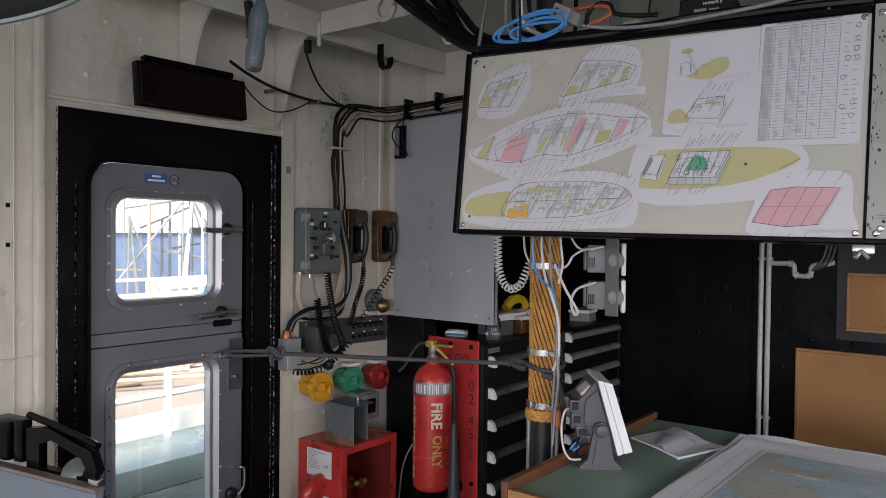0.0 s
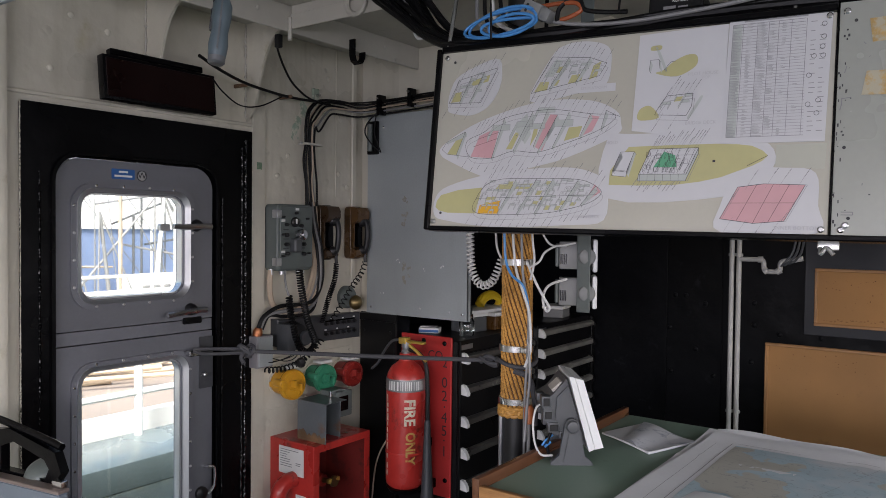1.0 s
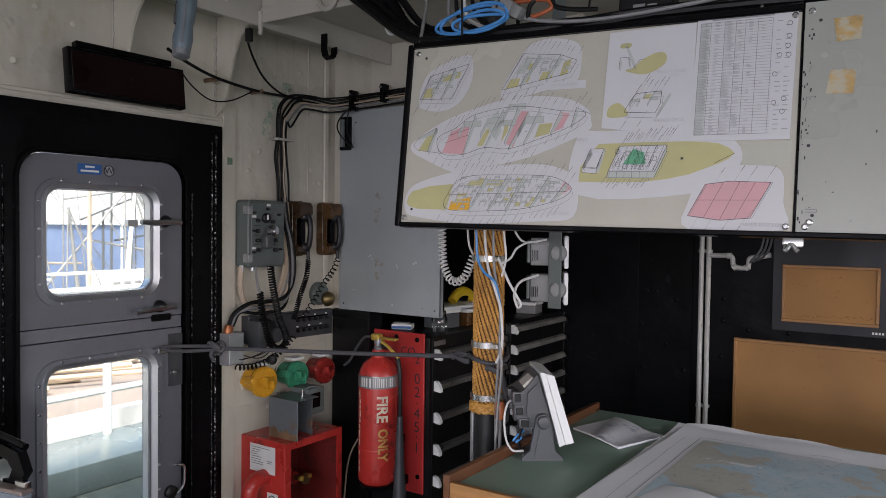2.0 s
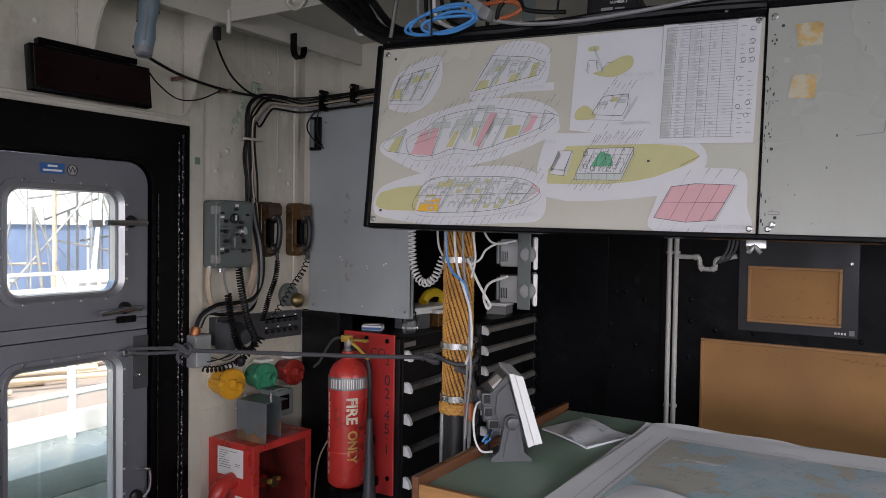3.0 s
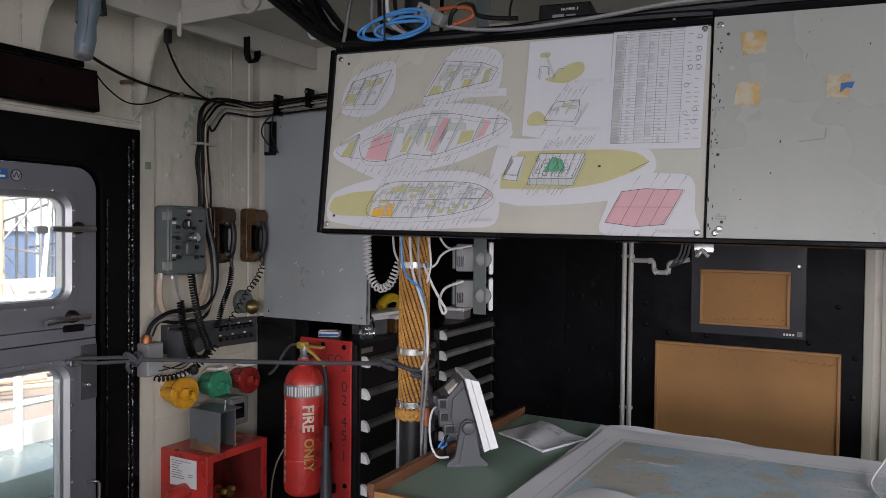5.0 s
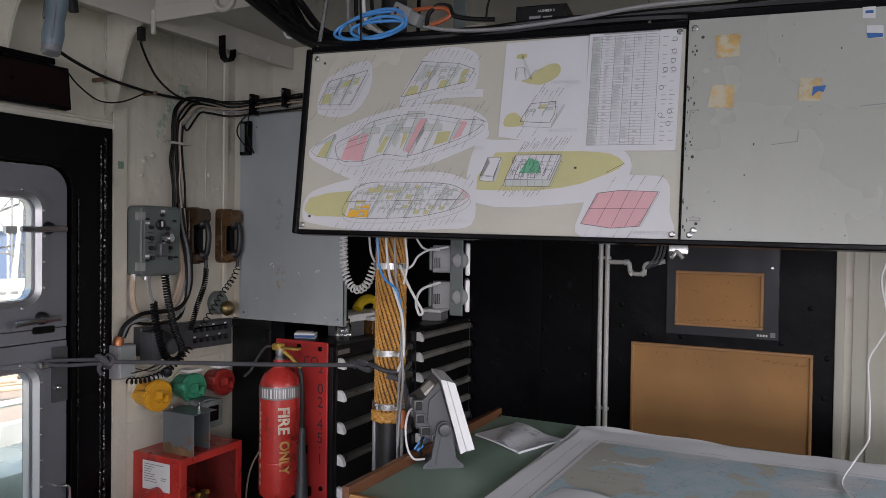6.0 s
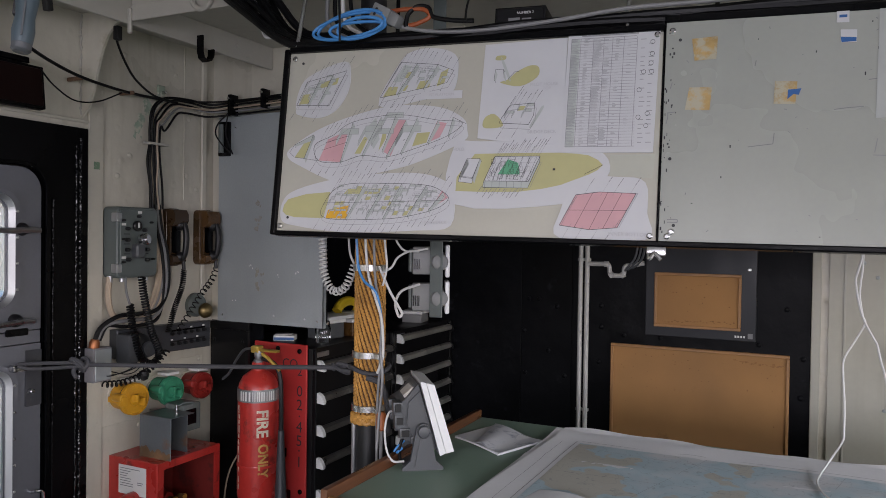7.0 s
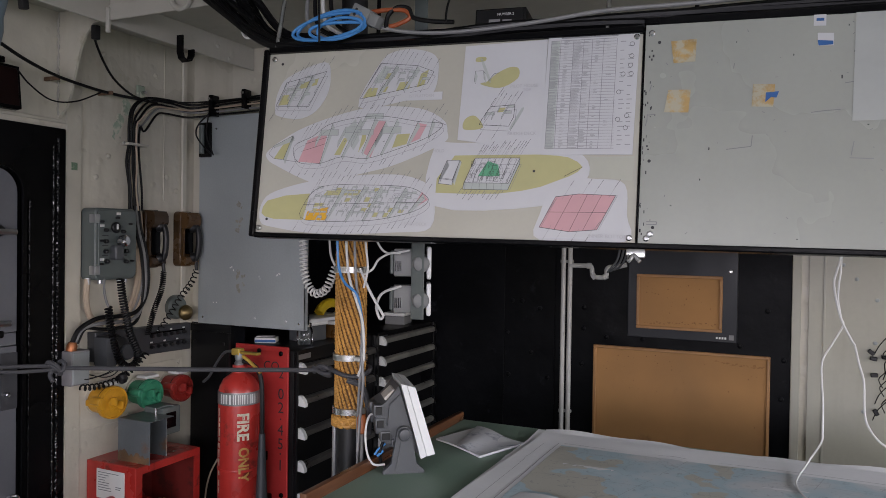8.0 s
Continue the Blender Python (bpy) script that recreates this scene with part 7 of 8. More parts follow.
def clipped(p, poly):
    """Is the point inside the outline?"""
    c = False
    for (x0, y0), (x1, y1) in zip(poly, poly[1:] + poly[:1]):
        if (y0 > p[1]) != (y1 > p[1]) and p[0] < (x1 - x0) * (p[1] - y0) / (y1 - y0) + x0:
            c = not c
    return c


PL = 0.0036
LEVEL = [0.0006]


def plan(name, paper, hull, tints, lines, seed, leaders=(10, 8), cabins=30, eased=True, wall=0.012, curved=False, soft=False):
    """One deck plan: paper, tinted compartments, hull outline, partitions, tiny cabins and call-out lines."""
    rng = random.Random(seed)
    LEVEL[0] += 0.0003
    PL = LEVEL[0]
    g = part(name, prism(rounded(paper) if eased else paper, 0.0, PL, fm), PLANPAPER, bd, "printed isometric deck plan", 0)
    for poly, mt in tints:
        patch(poly, mt, "tint", PL + 0.0006, g, soft)
    bm = bmesh.new()
    h = rounded(hull) if curved else list(hull)
    stroke(bm, h + h[:1], 0.0010, PL + 0.0011)
    fill = bmesh.new()
    for a, b in lines:
        stroke(bm, (a, b), 0.0008, PL + 0.0011)
        if wall and abs(b[1] - a[1]) > 0.02:
            f = 0.013
            stroke(bm, (a, (a[0] + 0.005, a[1] - f * 0.6)), 0.0006, PL + 0.0011)
            fill.faces.new([fill.verts.new(flat(*p, PL + 0.0008)) for p in (a, (a[0] + 0.004, a[1] + 0.002 - f * 0.5), (b[0] + 0.006, b[1] - f), b)])
    tagged(part("outline", bm, INK, g, "", 0), kind="stuff")
    thin = bmesh.new()
    xs, zs = [p[0] for p in h], [p[1] for p in h]
    low = [(x + 0.004, z - wall) for x, z in h]
    stroke(thin, low + low[:1], 0.0007, PL + 0.0009)
    floor_ = bmesh.new()
    spots = []
    if cabins:
        area = (max(xs) - min(xs)) * (max(zs) - min(zs))
        cell = math.sqrt(area / cabins) * 0.9
        z = min(zs)
        while z < max(zs):
            x = min(xs) - 0.02 + 0.5 * (z - min(zs))
            while x < max(xs):
                spots.append((x + rng.uniform(-0.002, 0.002), z + rng.uniform(-0.001, 0.001), cell))
                x += cell * rng.choice((0.8, 1.0, 1.25))
            z += cell * 0.85
    for x, z, cell in spots:
        w, d = cell * rng.uniform(0.7, 0.98), cell * rng.uniform(0.55, 0.82)
        s = d * 0.5
        q = [(x, z), (x + w, z + 0.001), (x + w + s, z + d), (x + s, z + d)]
        if not all(clipped(p, h) for p in q):
            continue
        hh = cell * rng.uniform(0.25, 0.40)
        up_ = lambda p: (p[0], p[1] + hh)
        kind = rng.random()
        if kind < 0.12:
            floor_.faces.new([floor_.verts.new(flat(*p, PL + 0.00065)) for p in q])
        if kind < 0.72:
            for e0, e1 in (((q[0], q[3]),) if kind < 0.3 else ((q[3], q[2]), (q[0], q[3]))):
                fill.faces.new([fill.verts.new(flat(*p, PL + 0.0007 + 0.0001 * (e0 == q[0]))) for p in (e0, e1, up_(e1), up_(e0))])
                stroke(thin, (e0, e1, up_(e1), up_(e0), e0), 0.00055, PL + 0.0010)
        elif kind < 0.9:
            stroke(thin, q + q[:1], 0.0005, PL + 0.0010)
            m_ = (x + w * 0.45, z + d * 0.4)
            stroke(thin, (m_, (m_[0] + w * 0.3, m_[1]), (m_[0] + w * 0.3, m_[1] + hh * 0.5), (m_[0], m_[1] + hh * 0.5), m_), 0.0005, PL + 0.0010)
        if rng.random() < 0.15:
            stroke(thin, ((x + w * 0.4, z + d * 0.4), (x + w * 0.52, z + d * 0.46)), 0.0018, PL + 0.0012)
    up, down = leaders
    bars = bmesh.new()
    for cnt, sgn in ((up, 1), (down, -1)):
        for k in range(cnt):
            x = min(xs) + (max(xs) - min(xs)) * (k + rng.uniform(0.2, 0.8)) / cnt
            col_ = [z for z in [min(zs) + (max(zs) - min(zs)) * i / 24 for i in range(25)] if clipped((x, z), h)]
            if not col_:
                continue
            z = max(col_) if sgn > 0 else min(col_)
            L = rng.uniform(0.014, 0.030) * sgn
            e = (x + L * 0.55, z + L)
            stroke(thin, ((x - L * 0.12, z - L * 0.22), e), 0.0004, PL + 0.0010)
            for i in range(rng.choice((2, 3))):
                f = (e[0] + 0.0035 * sgn, e[1] + 0.0055 * sgn)
                stroke(bars, (e, f), rng.uniform(0.0010, 0.0017), PL + 0.0010)
                e = (f[0] + 0.0006 * sgn, f[1] + 0.001 * sgn)
    tagged(part("cabin_print", thin, INKGREY, g, "", 0), kind="stuff")
    if floor_.faces:
        tagged(part("cabin_floor", floor_, PLANOCHRE, g, "", 0), kind="stuff")
    else:
        floor_.free()
    if fill.faces:
        tagged(part("cabin_fill", fill, PLANGREY, g, "", 0), kind="stuff")
    else:
        fill.free()
    tagged(part("callout_print", bars, INKGREY, g, "unreadable call-out print", 0), kind="stuff")
    return g


patch([(0.40, 0.352), (0.51, 0.352), (0.51, 0.372), (0.40, 0.372)], PLANPAPER, "paper_strip", 0.0030, bd)
plan("hold_plan", [(0.032, 0.204), (0.033, 0.23), (0.115, 0.281), (0.218, 0.317), (0.331, 0.339), (0.449, 0.332), (0.514, 0.303), (0.528, 0.272), (0.518, 0.242), (0.395, 0.189), (0.298, 0.165), (0.198, 0.14), (0.141, 0.152), (0.067, 0.184)],
     [(0.108, 0.239), (0.159, 0.264), (0.216, 0.299), (0.336, 0.315), (0.451, 0.298), (0.515, 0.29), (0.479, 0.258), (0.392, 0.226), (0.315, 0.205), (0.247, 0.21), (0.186, 0.193), (0.123, 0.197)],
     [([(0.123, 0.198), (0.146, 0.254), (0.204, 0.278), (0.186, 0.193)], PLANPINK), ([(0.303, 0.221), (0.344, 0.302), (0.364, 0.300), (0.328, 0.208)], PLANPINK), ([(0.426, 0.241), (0.448, 0.295), (0.474, 0.290), (0.457, 0.254)], PLANPINK),
      ([(0.050, 0.207), (0.082, 0.255), (0.096, 0.255), (0.086, 0.204)], PLANOCHRE), ([(0.226, 0.215), (0.250, 0.259), (0.263, 0.259), (0.243, 0.215)], PLANOCHRE), ([(0.385, 0.232), (0.396, 0.266), (0.431, 0.268), (0.423, 0.241)], PLANOCHRE),
      ([(0.245, 0.272), (0.280, 0.309), (0.294, 0.252), (0.279, 0.227)], PLANGREY), ([(0.293, 0.221), (0.303, 0.277), (0.313, 0.277), (0.311, 0.252)], PLANOCHRE)],
     [((0.034, 0.22), (0.047, 0.24)), ((0.047, 0.24), (0.102, 0.267)), ((0.102, 0.267), (0.079, 0.204)), ((0.034, 0.22), (0.05, 0.207)), ((0.05, 0.207), (0.123, 0.197)), ((0.186, 0.193), (0.216, 0.299)), ((0.247, 0.21), (0.295, 0.31)), ((0.303, 0.221), (0.336, 0.315)),
      ((0.315, 0.205), (0.364, 0.3)), ((0.355, 0.216), (0.395, 0.306)), ((0.426, 0.241), (0.451, 0.298)), ((0.479, 0.258), (0.49, 0.304)), ((0.49, 0.304), (0.525, 0.287)), ((0.13, 0.225), (0.20, 0.245)), ((0.14, 0.245), (0.205, 0.262))], 41, (24, 18), 16, curved=True)
plan("platform_plan", [(0.284, 0.34), (0.336, 0.452), (0.374, 0.481), (0.432, 0.484), (0.484, 0.466), (0.495, 0.425), (0.481, 0.367), (0.409, 0.352)],
     [(0.287, 0.360), (0.339, 0.452), (0.441, 0.441), (0.484, 0.424), (0.467, 0.393)],
     [([(0.295, 0.363), (0.31, 0.388), (0.335, 0.388), (0.33, 0.366)], PLANOCHRE), ([(0.385, 0.378), (0.395, 0.40), (0.425, 0.402), (0.42, 0.383)], PLANOCHRE), ([(0.44, 0.385), (0.45, 0.42), (0.47, 0.43), (0.46, 0.392)], PLANOCHRE), ([(0.32, 0.40), (0.35, 0.445), (0.37, 0.44), (0.345, 0.40)], PLANGREY)],
     [((0.335, 0.368), (0.385, 0.447)), ((0.405, 0.38), (0.441, 0.441))], 42, (14, 6), 40)
plan("cabin_block_plan", [(0.042, 0.335), (0.045, 0.381), (0.074, 0.426), (0.178, 0.463), (0.198, 0.426), (0.192, 0.375), (0.161, 0.331), (0.113, 0.312), (0.054, 0.321)],
     [(0.044, 0.348), (0.072, 0.411), (0.187, 0.437), (0.142, 0.345)],
     [([(0.05, 0.35), (0.063, 0.377), (0.085, 0.378), (0.078, 0.352)], PLANOCHRE), ([(0.10, 0.39), (0.108, 0.405), (0.165, 0.42), (0.16, 0.402)], PLANOCHRE)],
     [((0.077, 0.348), (0.11, 0.42)), ((0.108, 0.347), (0.148, 0.428))], 43, (10, 6), 30)
plan("main_deck_plan", [(0.025, 0.039), (0.025, 0.087), (0.065, 0.12), (0.197, 0.152), (0.37, 0.165), (0.461, 0.152), (0.501, 0.117), (0.50, 0.033), (0.407, 0.019), (0.209, 0.010), (0.067, 0.024)],
     [(0.157, 0.045), (0.150, 0.085), (0.198, 0.132), (0.32, 0.137), (0.431, 0.133), (0.476, 0.116), (0.491, 0.099), (0.466, 0.077), (0.404, 0.058), (0.32, 0.046)],
     [([(0.027, 0.061), (0.030, 0.078), (0.042, 0.094), (0.095, 0.108), (0.165, 0.114), (0.150, 0.045), (0.065, 0.046), (0.038, 0.052)], PLANOCHRE), ([(0.157, 0.045), (0.162, 0.067), (0.223, 0.08), (0.216, 0.045)], PLANORANGE), ([(0.447, 0.074), (0.473, 0.121), (0.49, 0.102)], PLANPINK),
      ([(0.205, 0.110), (0.215, 0.122), (0.31, 0.124), (0.30, 0.110)], PLANOCHRE)],
     [((0.215, 0.046), (0.262, 0.135)), ((0.27, 0.046), (0.32, 0.137)), ((0.318, 0.047), (0.365, 0.137)), ((0.385, 0.055), (0.431, 0.133)), ((0.44, 0.07), (0.476, 0.116)), ((0.15, 0.085), (0.48, 0.095))], 44, (22, 18), 120, curved=True)
plan("upper_deck_plan", [(0.504, 0.087), (0.498, 0.231), (0.566, 0.242), (0.767, 0.236), (0.863, 0.208), (0.872, 0.154), (0.80, 0.129), (0.769, 0.09)],
     [(0.579, 0.144), (0.604, 0.204), (0.714, 0.204), (0.689, 0.143)],
     [([(0.508, 0.119), (0.509, 0.154), (0.552, 0.211), (0.65, 0.212), (0.756, 0.212), (0.80, 0.209), (0.828, 0.205), (0.850, 0.194), (0.862, 0.182), (0.85, 0.170), (0.831, 0.160), (0.766, 0.135), (0.72, 0.125), (0.663, 0.118), (0.58, 0.117)], PLANOCHRE)],
     [((0.516, 0.154), (0.533, 0.199)), ((0.533, 0.199), (0.566, 0.199)), ((0.566, 0.199), (0.549, 0.15)), ((0.549, 0.15), (0.516, 0.154))], 45, (20, 16), 0, wall=0.016)
ud = bpy.data.objects["upper_deck_plan"]
UL = LEVEL[0]
patch([(0.577, 0.128), (0.581, 0.146), (0.604, 0.204), (0.714, 0.204), (0.691, 0.146), (0.688, 0.127)], PLANPAPER, "house", UL + 0.0008, ud)
patch([(0.514, 0.142), (0.516, 0.156), (0.533, 0.199), (0.566, 0.199), (0.551, 0.152), (0.549, 0.138)], PLANPAPER, "winch_house", UL + 0.0008, ud)
patch([(0.613, 0.160), (0.632, 0.188), (0.636, 0.197), (0.662, 0.188), (0.667, 0.160)], PLANGREEN, "tint", UL + 0.0012, ud)
bm = bmesh.new()
rng = random.Random(46)
patch([(0.577, 0.128), (0.579, 0.144), (0.689, 0.143), (0.688, 0.127)], PLANGREY, "house_side", UL + 0.0011, ud)
patch([(0.688, 0.127), (0.689, 0.143), (0.714, 0.204), (0.714, 0.19)], PLANGREY, "house_side", UL + 0.0011, ud)
stroke(bm, [(0.579, 0.144), (0.604, 0.204), (0.714, 0.204), (0.689, 0.143), (0.579, 0.144), (0.577, 0.128), (0.688, 0.127), (0.714, 0.19), (0.714, 0.204)], 0.0010, UL + 0.0014)
for k in range(6):
    x = 0.60 + 0.017 * k
    stroke(bm, [(x, 0.146), (x + 0.022, 0.203)], 0.0008, UL + 0.0013)
for k in range(34):
    x, z = rng.uniform(0.585, 0.69), rng.uniform(0.146, 0.188)
    if not clipped((x + 0.012, z + 0.012), [(0.579, 0.144), (0.604, 0.204), (0.714, 0.204), (0.689, 0.143)]):
        continue
    stroke(bm, [(x, z), (x + 0.010, z), (x + 0.010, z + 0.010), (x, z + 0.010), (x, z)] if k % 2 else [(x, z), (x + 0.006, z + 0.012), (x + 0.006, z + 0.020), (x, z + 0.008), (x, z)], 0.0006, UL + 0.0013)
for k in range(6):
    x = 0.582 + 0.018 * k
    stroke(bm, [(x, 0.128), (x, 0.143)], 0.0006, UL + 0.0014)
stroke(bm, [(0.514, 0.142), (0.516, 0.156), (0.533, 0.199), (0.566, 0.199), (0.551, 0.152), (0.549, 0.138), (0.514, 0.142)], 0.0008, UL + 0.0013)
stroke(bm, [(0.516, 0.156), (0.551, 0.152), (0.566, 0.199)], 0.0007, UL + 0.0013)
stroke(bm, [(0.746, 0.172), (0.752, 0.172)], 0.005, UL + 0.0013)
stroke(bm, [(0.82, 0.160), (0.862, 0.182)], 0.001, UL + 0.0013)
tagged(part("cabin_print", bm, INK, ud, "", 0), kind="stuff")
plan("tank_plan", [(0.771, 0.010), (0.767, 0.069), (0.807, 0.148), (0.90, 0.154), (0.958, 0.142), (0.965, 0.072), (0.963, 0.012)],
     [(0.768, 0.040), (0.803, 0.112), (0.856, 0.119), (0.939, 0.116), (0.900, 0.037), (0.837, 0.031)],
     [([(0.768, 0.040), (0.803, 0.112), (0.856, 0.119), (0.939, 0.116), (0.900, 0.037), (0.837, 0.031)], PLANPINK)],
     [((0.785, 0.076), (0.92, 0.077)), ((0.803, 0.036), (0.842, 0.117)), ((0.837, 0.031), (0.876, 0.118)), ((0.868, 0.034), (0.908, 0.117))], 47, (5, 5), 0, wall=0.0)
up = plan("bridge_deck_plan", [(0.556, 0.250), (0.563, 0.484), (0.766, 0.490), (0.764, 0.232), (0.611, 0.242)],
          [(0.609, 0.286), (0.614, 0.298), (0.635, 0.330), (0.695, 0.333), (0.693, 0.303), (0.682, 0.281)],
          [([(0.606, 0.387), (0.625, 0.394), (0.646, 0.412), (0.677, 0.426), (0.699, 0.422), (0.697, 0.397), (0.655, 0.376)], PLANOCHRE), ([(0.567, 0.284), (0.575, 0.303), (0.598, 0.308), (0.619, 0.279), (0.577, 0.274)], PLANOCHRE),
           ([(0.592, 0.444), (0.594, 0.454), (0.616, 0.454), (0.614, 0.444)], PLANOCHRE), ([(0.604, 0.446), (0.610, 0.446), (0.631, 0.396), (0.626, 0.394)], PLANGREY), ([(0.685, 0.278), (0.70, 0.305), (0.712, 0.325), (0.716, 0.32), (0.69, 0.275)], PLANGREY)],
          [((0.625, 0.394), (0.64, 0.412)), ((0.64, 0.412), (0.652, 0.413)), ((0.59, 0.395), (0.592, 0.42)), ((0.592, 0.42), (0.612, 0.42)), ((0.612, 0.42), (0.615, 0.398))], 48, (8, 2), 9, eased=False, soft=True)
for txt, x, z, s in (("MAIN DECK", 0.462, 0.040, 0.011), ("INNER BOTTOM", 0.925, 0.022, 0.012), ("BRIDGE DECK", 0.715, 0.262, 0.011), ("HOLD", 0.510, 0.222, 0.011), ("PILOT HOUSE", 0.715, 0.378, 0.011), ("TOP", 0.722, 0.368, 0.010), ("1ST PLATFORM", 0.455, 0.362, 0.010)):
    text_on(txt, s, lambda a, b, x=x, z=z: flat(x + a, z + b, PL + 0.0016), TITLEGREY, "plan_title", bd)
# damage control table
tbx = part("table_sheet", prism([(0.762, 0.212), (0.768, 0.494), (0.978, 0.492), (0.972, 0.21)], 0.0002, PL + 0.0003, fm), PLANPAPER, bd, "printed table of unreadable small entries", 0)
patch([(0.772, 0.224), (0.776, 0.484), (0.796, 0.484), (0.792, 0.224)], PLANGREY, "first_column", PL + 0.0006, tbx)
bm, br = bmesh.new(), bmesh.new()
rng = random.Random(50)
cols = (0.0, 0.022, 0.052, 0.076, 0.096, 0.122, 0.152)
NR = 37
for k in range(NR + 1):
    z = 0.484 - k * 0.0070
    stroke(bm, [(0.776 - 0.0001 * k, z), (0.926 + 0.0001 * k, z)], 0.0011 if k in (0, 1, NR) else 0.0006, PL + 0.0010)
    if k < NR:
        for j, cx in enumerate(cols[:-1]):
            w = cols[j + 1] - cx
            for dz in (0.0021, 0.0048):
                if rng.random() < (0.85, 0.7, 0.85, 0.5, 0.35, 0.2)[j]:
                    f = rng.uniform(0.6, 0.95) if j in (0, 2) else rng.uniform(0.5, 0.8) if j == 3 else rng.uniform(0.2, 0.45)
                    x0 = 0.7765 + cx - 0.0001 * k + (0 if j in (0, 2, 3) else w * 0.25)
                    stroke(br, [(x0, z - dz), (x0 + (w - 0.002) * f, z - dz)], 0.0009 if j else 0.0012, PL + 0.0009)
for cx in cols:
    stroke(bm, [(0.776 + cx, 0.484), (0.772 + cx, 0.225)], 0.0009, PL + 0.0010)
tagged(part("table_grid", bm, INKGREY, tbx, "", 0), kind="stuff")
for k in range(24):
    z = 0.475 - k * 0.0105
    for x in (0.942, 0.960):
        if rng.random() < 0.7:
            stroke(br, [(x - 0.006, z), (x + rng.uniform(0.001, 0.007), z)], 0.0016, PL + 0.0009)
stroke(br, [(0.80, 0.490), (0.93, 0.490)], 0.003, PL + 0.0009)
tagged(part("unreadable_print", br, INKFINE, tbx, "unreadable print", 0), kind="stuff")
for x, z in ((0.962, 0.468), (0.962, 0.44), (0.960, 0.418), (0.944, 0.398), (0.962, 0.398), (0.936, 0.356), (0.956, 0.300), (0.936, 0.292), (0.954, 0.272)):
    part("ring_symbol", ring(rrect(0.0105, 0.0105, 0.0052, 5, x, z), rrect(0.0090, 0.0090, 0.0045, 5, x, z), PL, PL + 0.0011, fm), INK, tbx, "", 0)
patch([(0.878, 0.205), (0.977, 0.207), (0.974, 0.151), (0.877, 0.157)], TAPEPATCH, "taped_patch", 0.0008, bd)
# grime along the seam between the panels
bm = bmesh.new()
rng = random.Random(83)
for k in range(46):
    x = SEAM + 0.005 + abs(rng.gauss(0, 0.012)) if k < 34 else rng.uniform(SEAM + 0.05, 1.45)
    z = rng.uniform(0.02, 0.49)
    prism(rrect(rng.uniform(0.001, 0.004), rng.uniform(0.0015, 0.008), 0.0004, 1, x, z), 0.0032, 0.0036, fm, bm)
tagged(part("seam_grime", bm, INK, bd, "dark grime specks along the seam", 0), kind="stuff")
# tape remnants, scraps and scratches on the blank panel
for nm, poly, mt in (("tape_remnant", [(1.047, 0.469), (1.102, 0.472), (1.100, 0.420), (1.054, 0.418)], OLDTAPE), ("tape_remnant", [(1.045, 0.357), (1.093, 0.356), (1.089, 0.304), (1.037, 0.306)], OLDTAPE), ("tape_remnant", [(1.221, 0.364), (1.265, 0.362), (1.262, 0.312), (1.219, 0.314)], OLDTAPE),
                     ("paper_scrap", [(1.338, 0.515), (1.362, 0.513), (1.362, 0.486), (1.338, 0.487)], PLANPAPER), ("paper_scrap", [(1.346, 0.471), (1.377, 0.469), (1.377, 0.442), (1.347, 0.443)], PLANPAPER), ("paper_sheet", [(1.419, 0.515), (1.60, 0.518), (1.60, 0.283), (1.414, 0.278)], mat("faded_pale_sheet", (0.365, 0.38, 0.365), 0.5, vary=0.06, big=8))):
    patch(poly, mt, nm, 0.0042, bd)
patch([(1.247, 0.344), (1.273, 0.346), (1.268, 0.332), (1.258, 0.334), (1.246, 0.323)], LABELBLUE, "blue_scrap", 0.0048, bd)
patch([(1.343, 0.503), (1.358, 0.503), (1.358, 0.497), (1.343, 0.497)], LABELBLUE, "blue_print", 0.0048, bd)
patch([(1.346, 0.455), (1.376, 0.452), (1.376, 0.444), (1.348, 0.443)], LABELBLUE, "blue_print", 0.0048, bd)
bm = bmesh.new()
rng = random.Random(77)
for pts in ([(1.001, 0.30), (1.018, 0.302)], [(1.001, 0.285), (1.001, 0.302)], [(1.004, 0.355), (1.008, 0.37)], [(0.998, 0.275), (1.001, 0.29)], [(1.18, 0.40), (1.182, 0.412)], [(1.17, 0.22), (1.22, 0.226), (1.222, 0.25)], [(1.008, 0.052), (1.03, 0.052), (1.03, 0.058), (1.008, 0.058)], [(1.010, 0.022), (1.016, 0.032)],
            [(1.336, 0.298), (1.360, 0.301), (1.392, 0.303)], [(1.400, 0.36), (1.45, 0.366)], [(1.24, 0.302), (1.246, 0.300)], [(1.413, 0.205), (1.418, 0.235)], [(1.41, 0.20), (1.455, 0.198)]):
    stroke(bm, pts, 0.0018, 0.0040)
for k in range(30):
    x, z = rng.uniform(1.0, 1.55), rng.uniform(0.02, 0.49)
    L, a = rng.uniform(0.002, 0.007), rng.uniform(0, 3.1)
    stroke(bm, [(x, z), (x + L * math.cos(a), z + L * math.sin(a))], rng.uniform(0.0008, 0.002), 0.0040)
tagged(part("scratch_marks", bm, INKGREY, bd, "pencil marks and scratches", 0), kind="stuff")
clip_ = part("hasp", box((SEAM - 0.02, -0.016, -0.024), (SEAM + 0.022, 0.0, -0.004), 0.004, 2), STEEL, bd, "bright chromed catch below the seam")
part("hasp_tongue", tube([(SEAM - 0.014, -0.014, -0.02), (SEAM - 0.012, -0.022, -0.032), (SEAM - 0.002, -0.02, -0.02), (SEAM + 0.012, -0.022, -0.034)], 0.005, 8), STEEL, clip_)
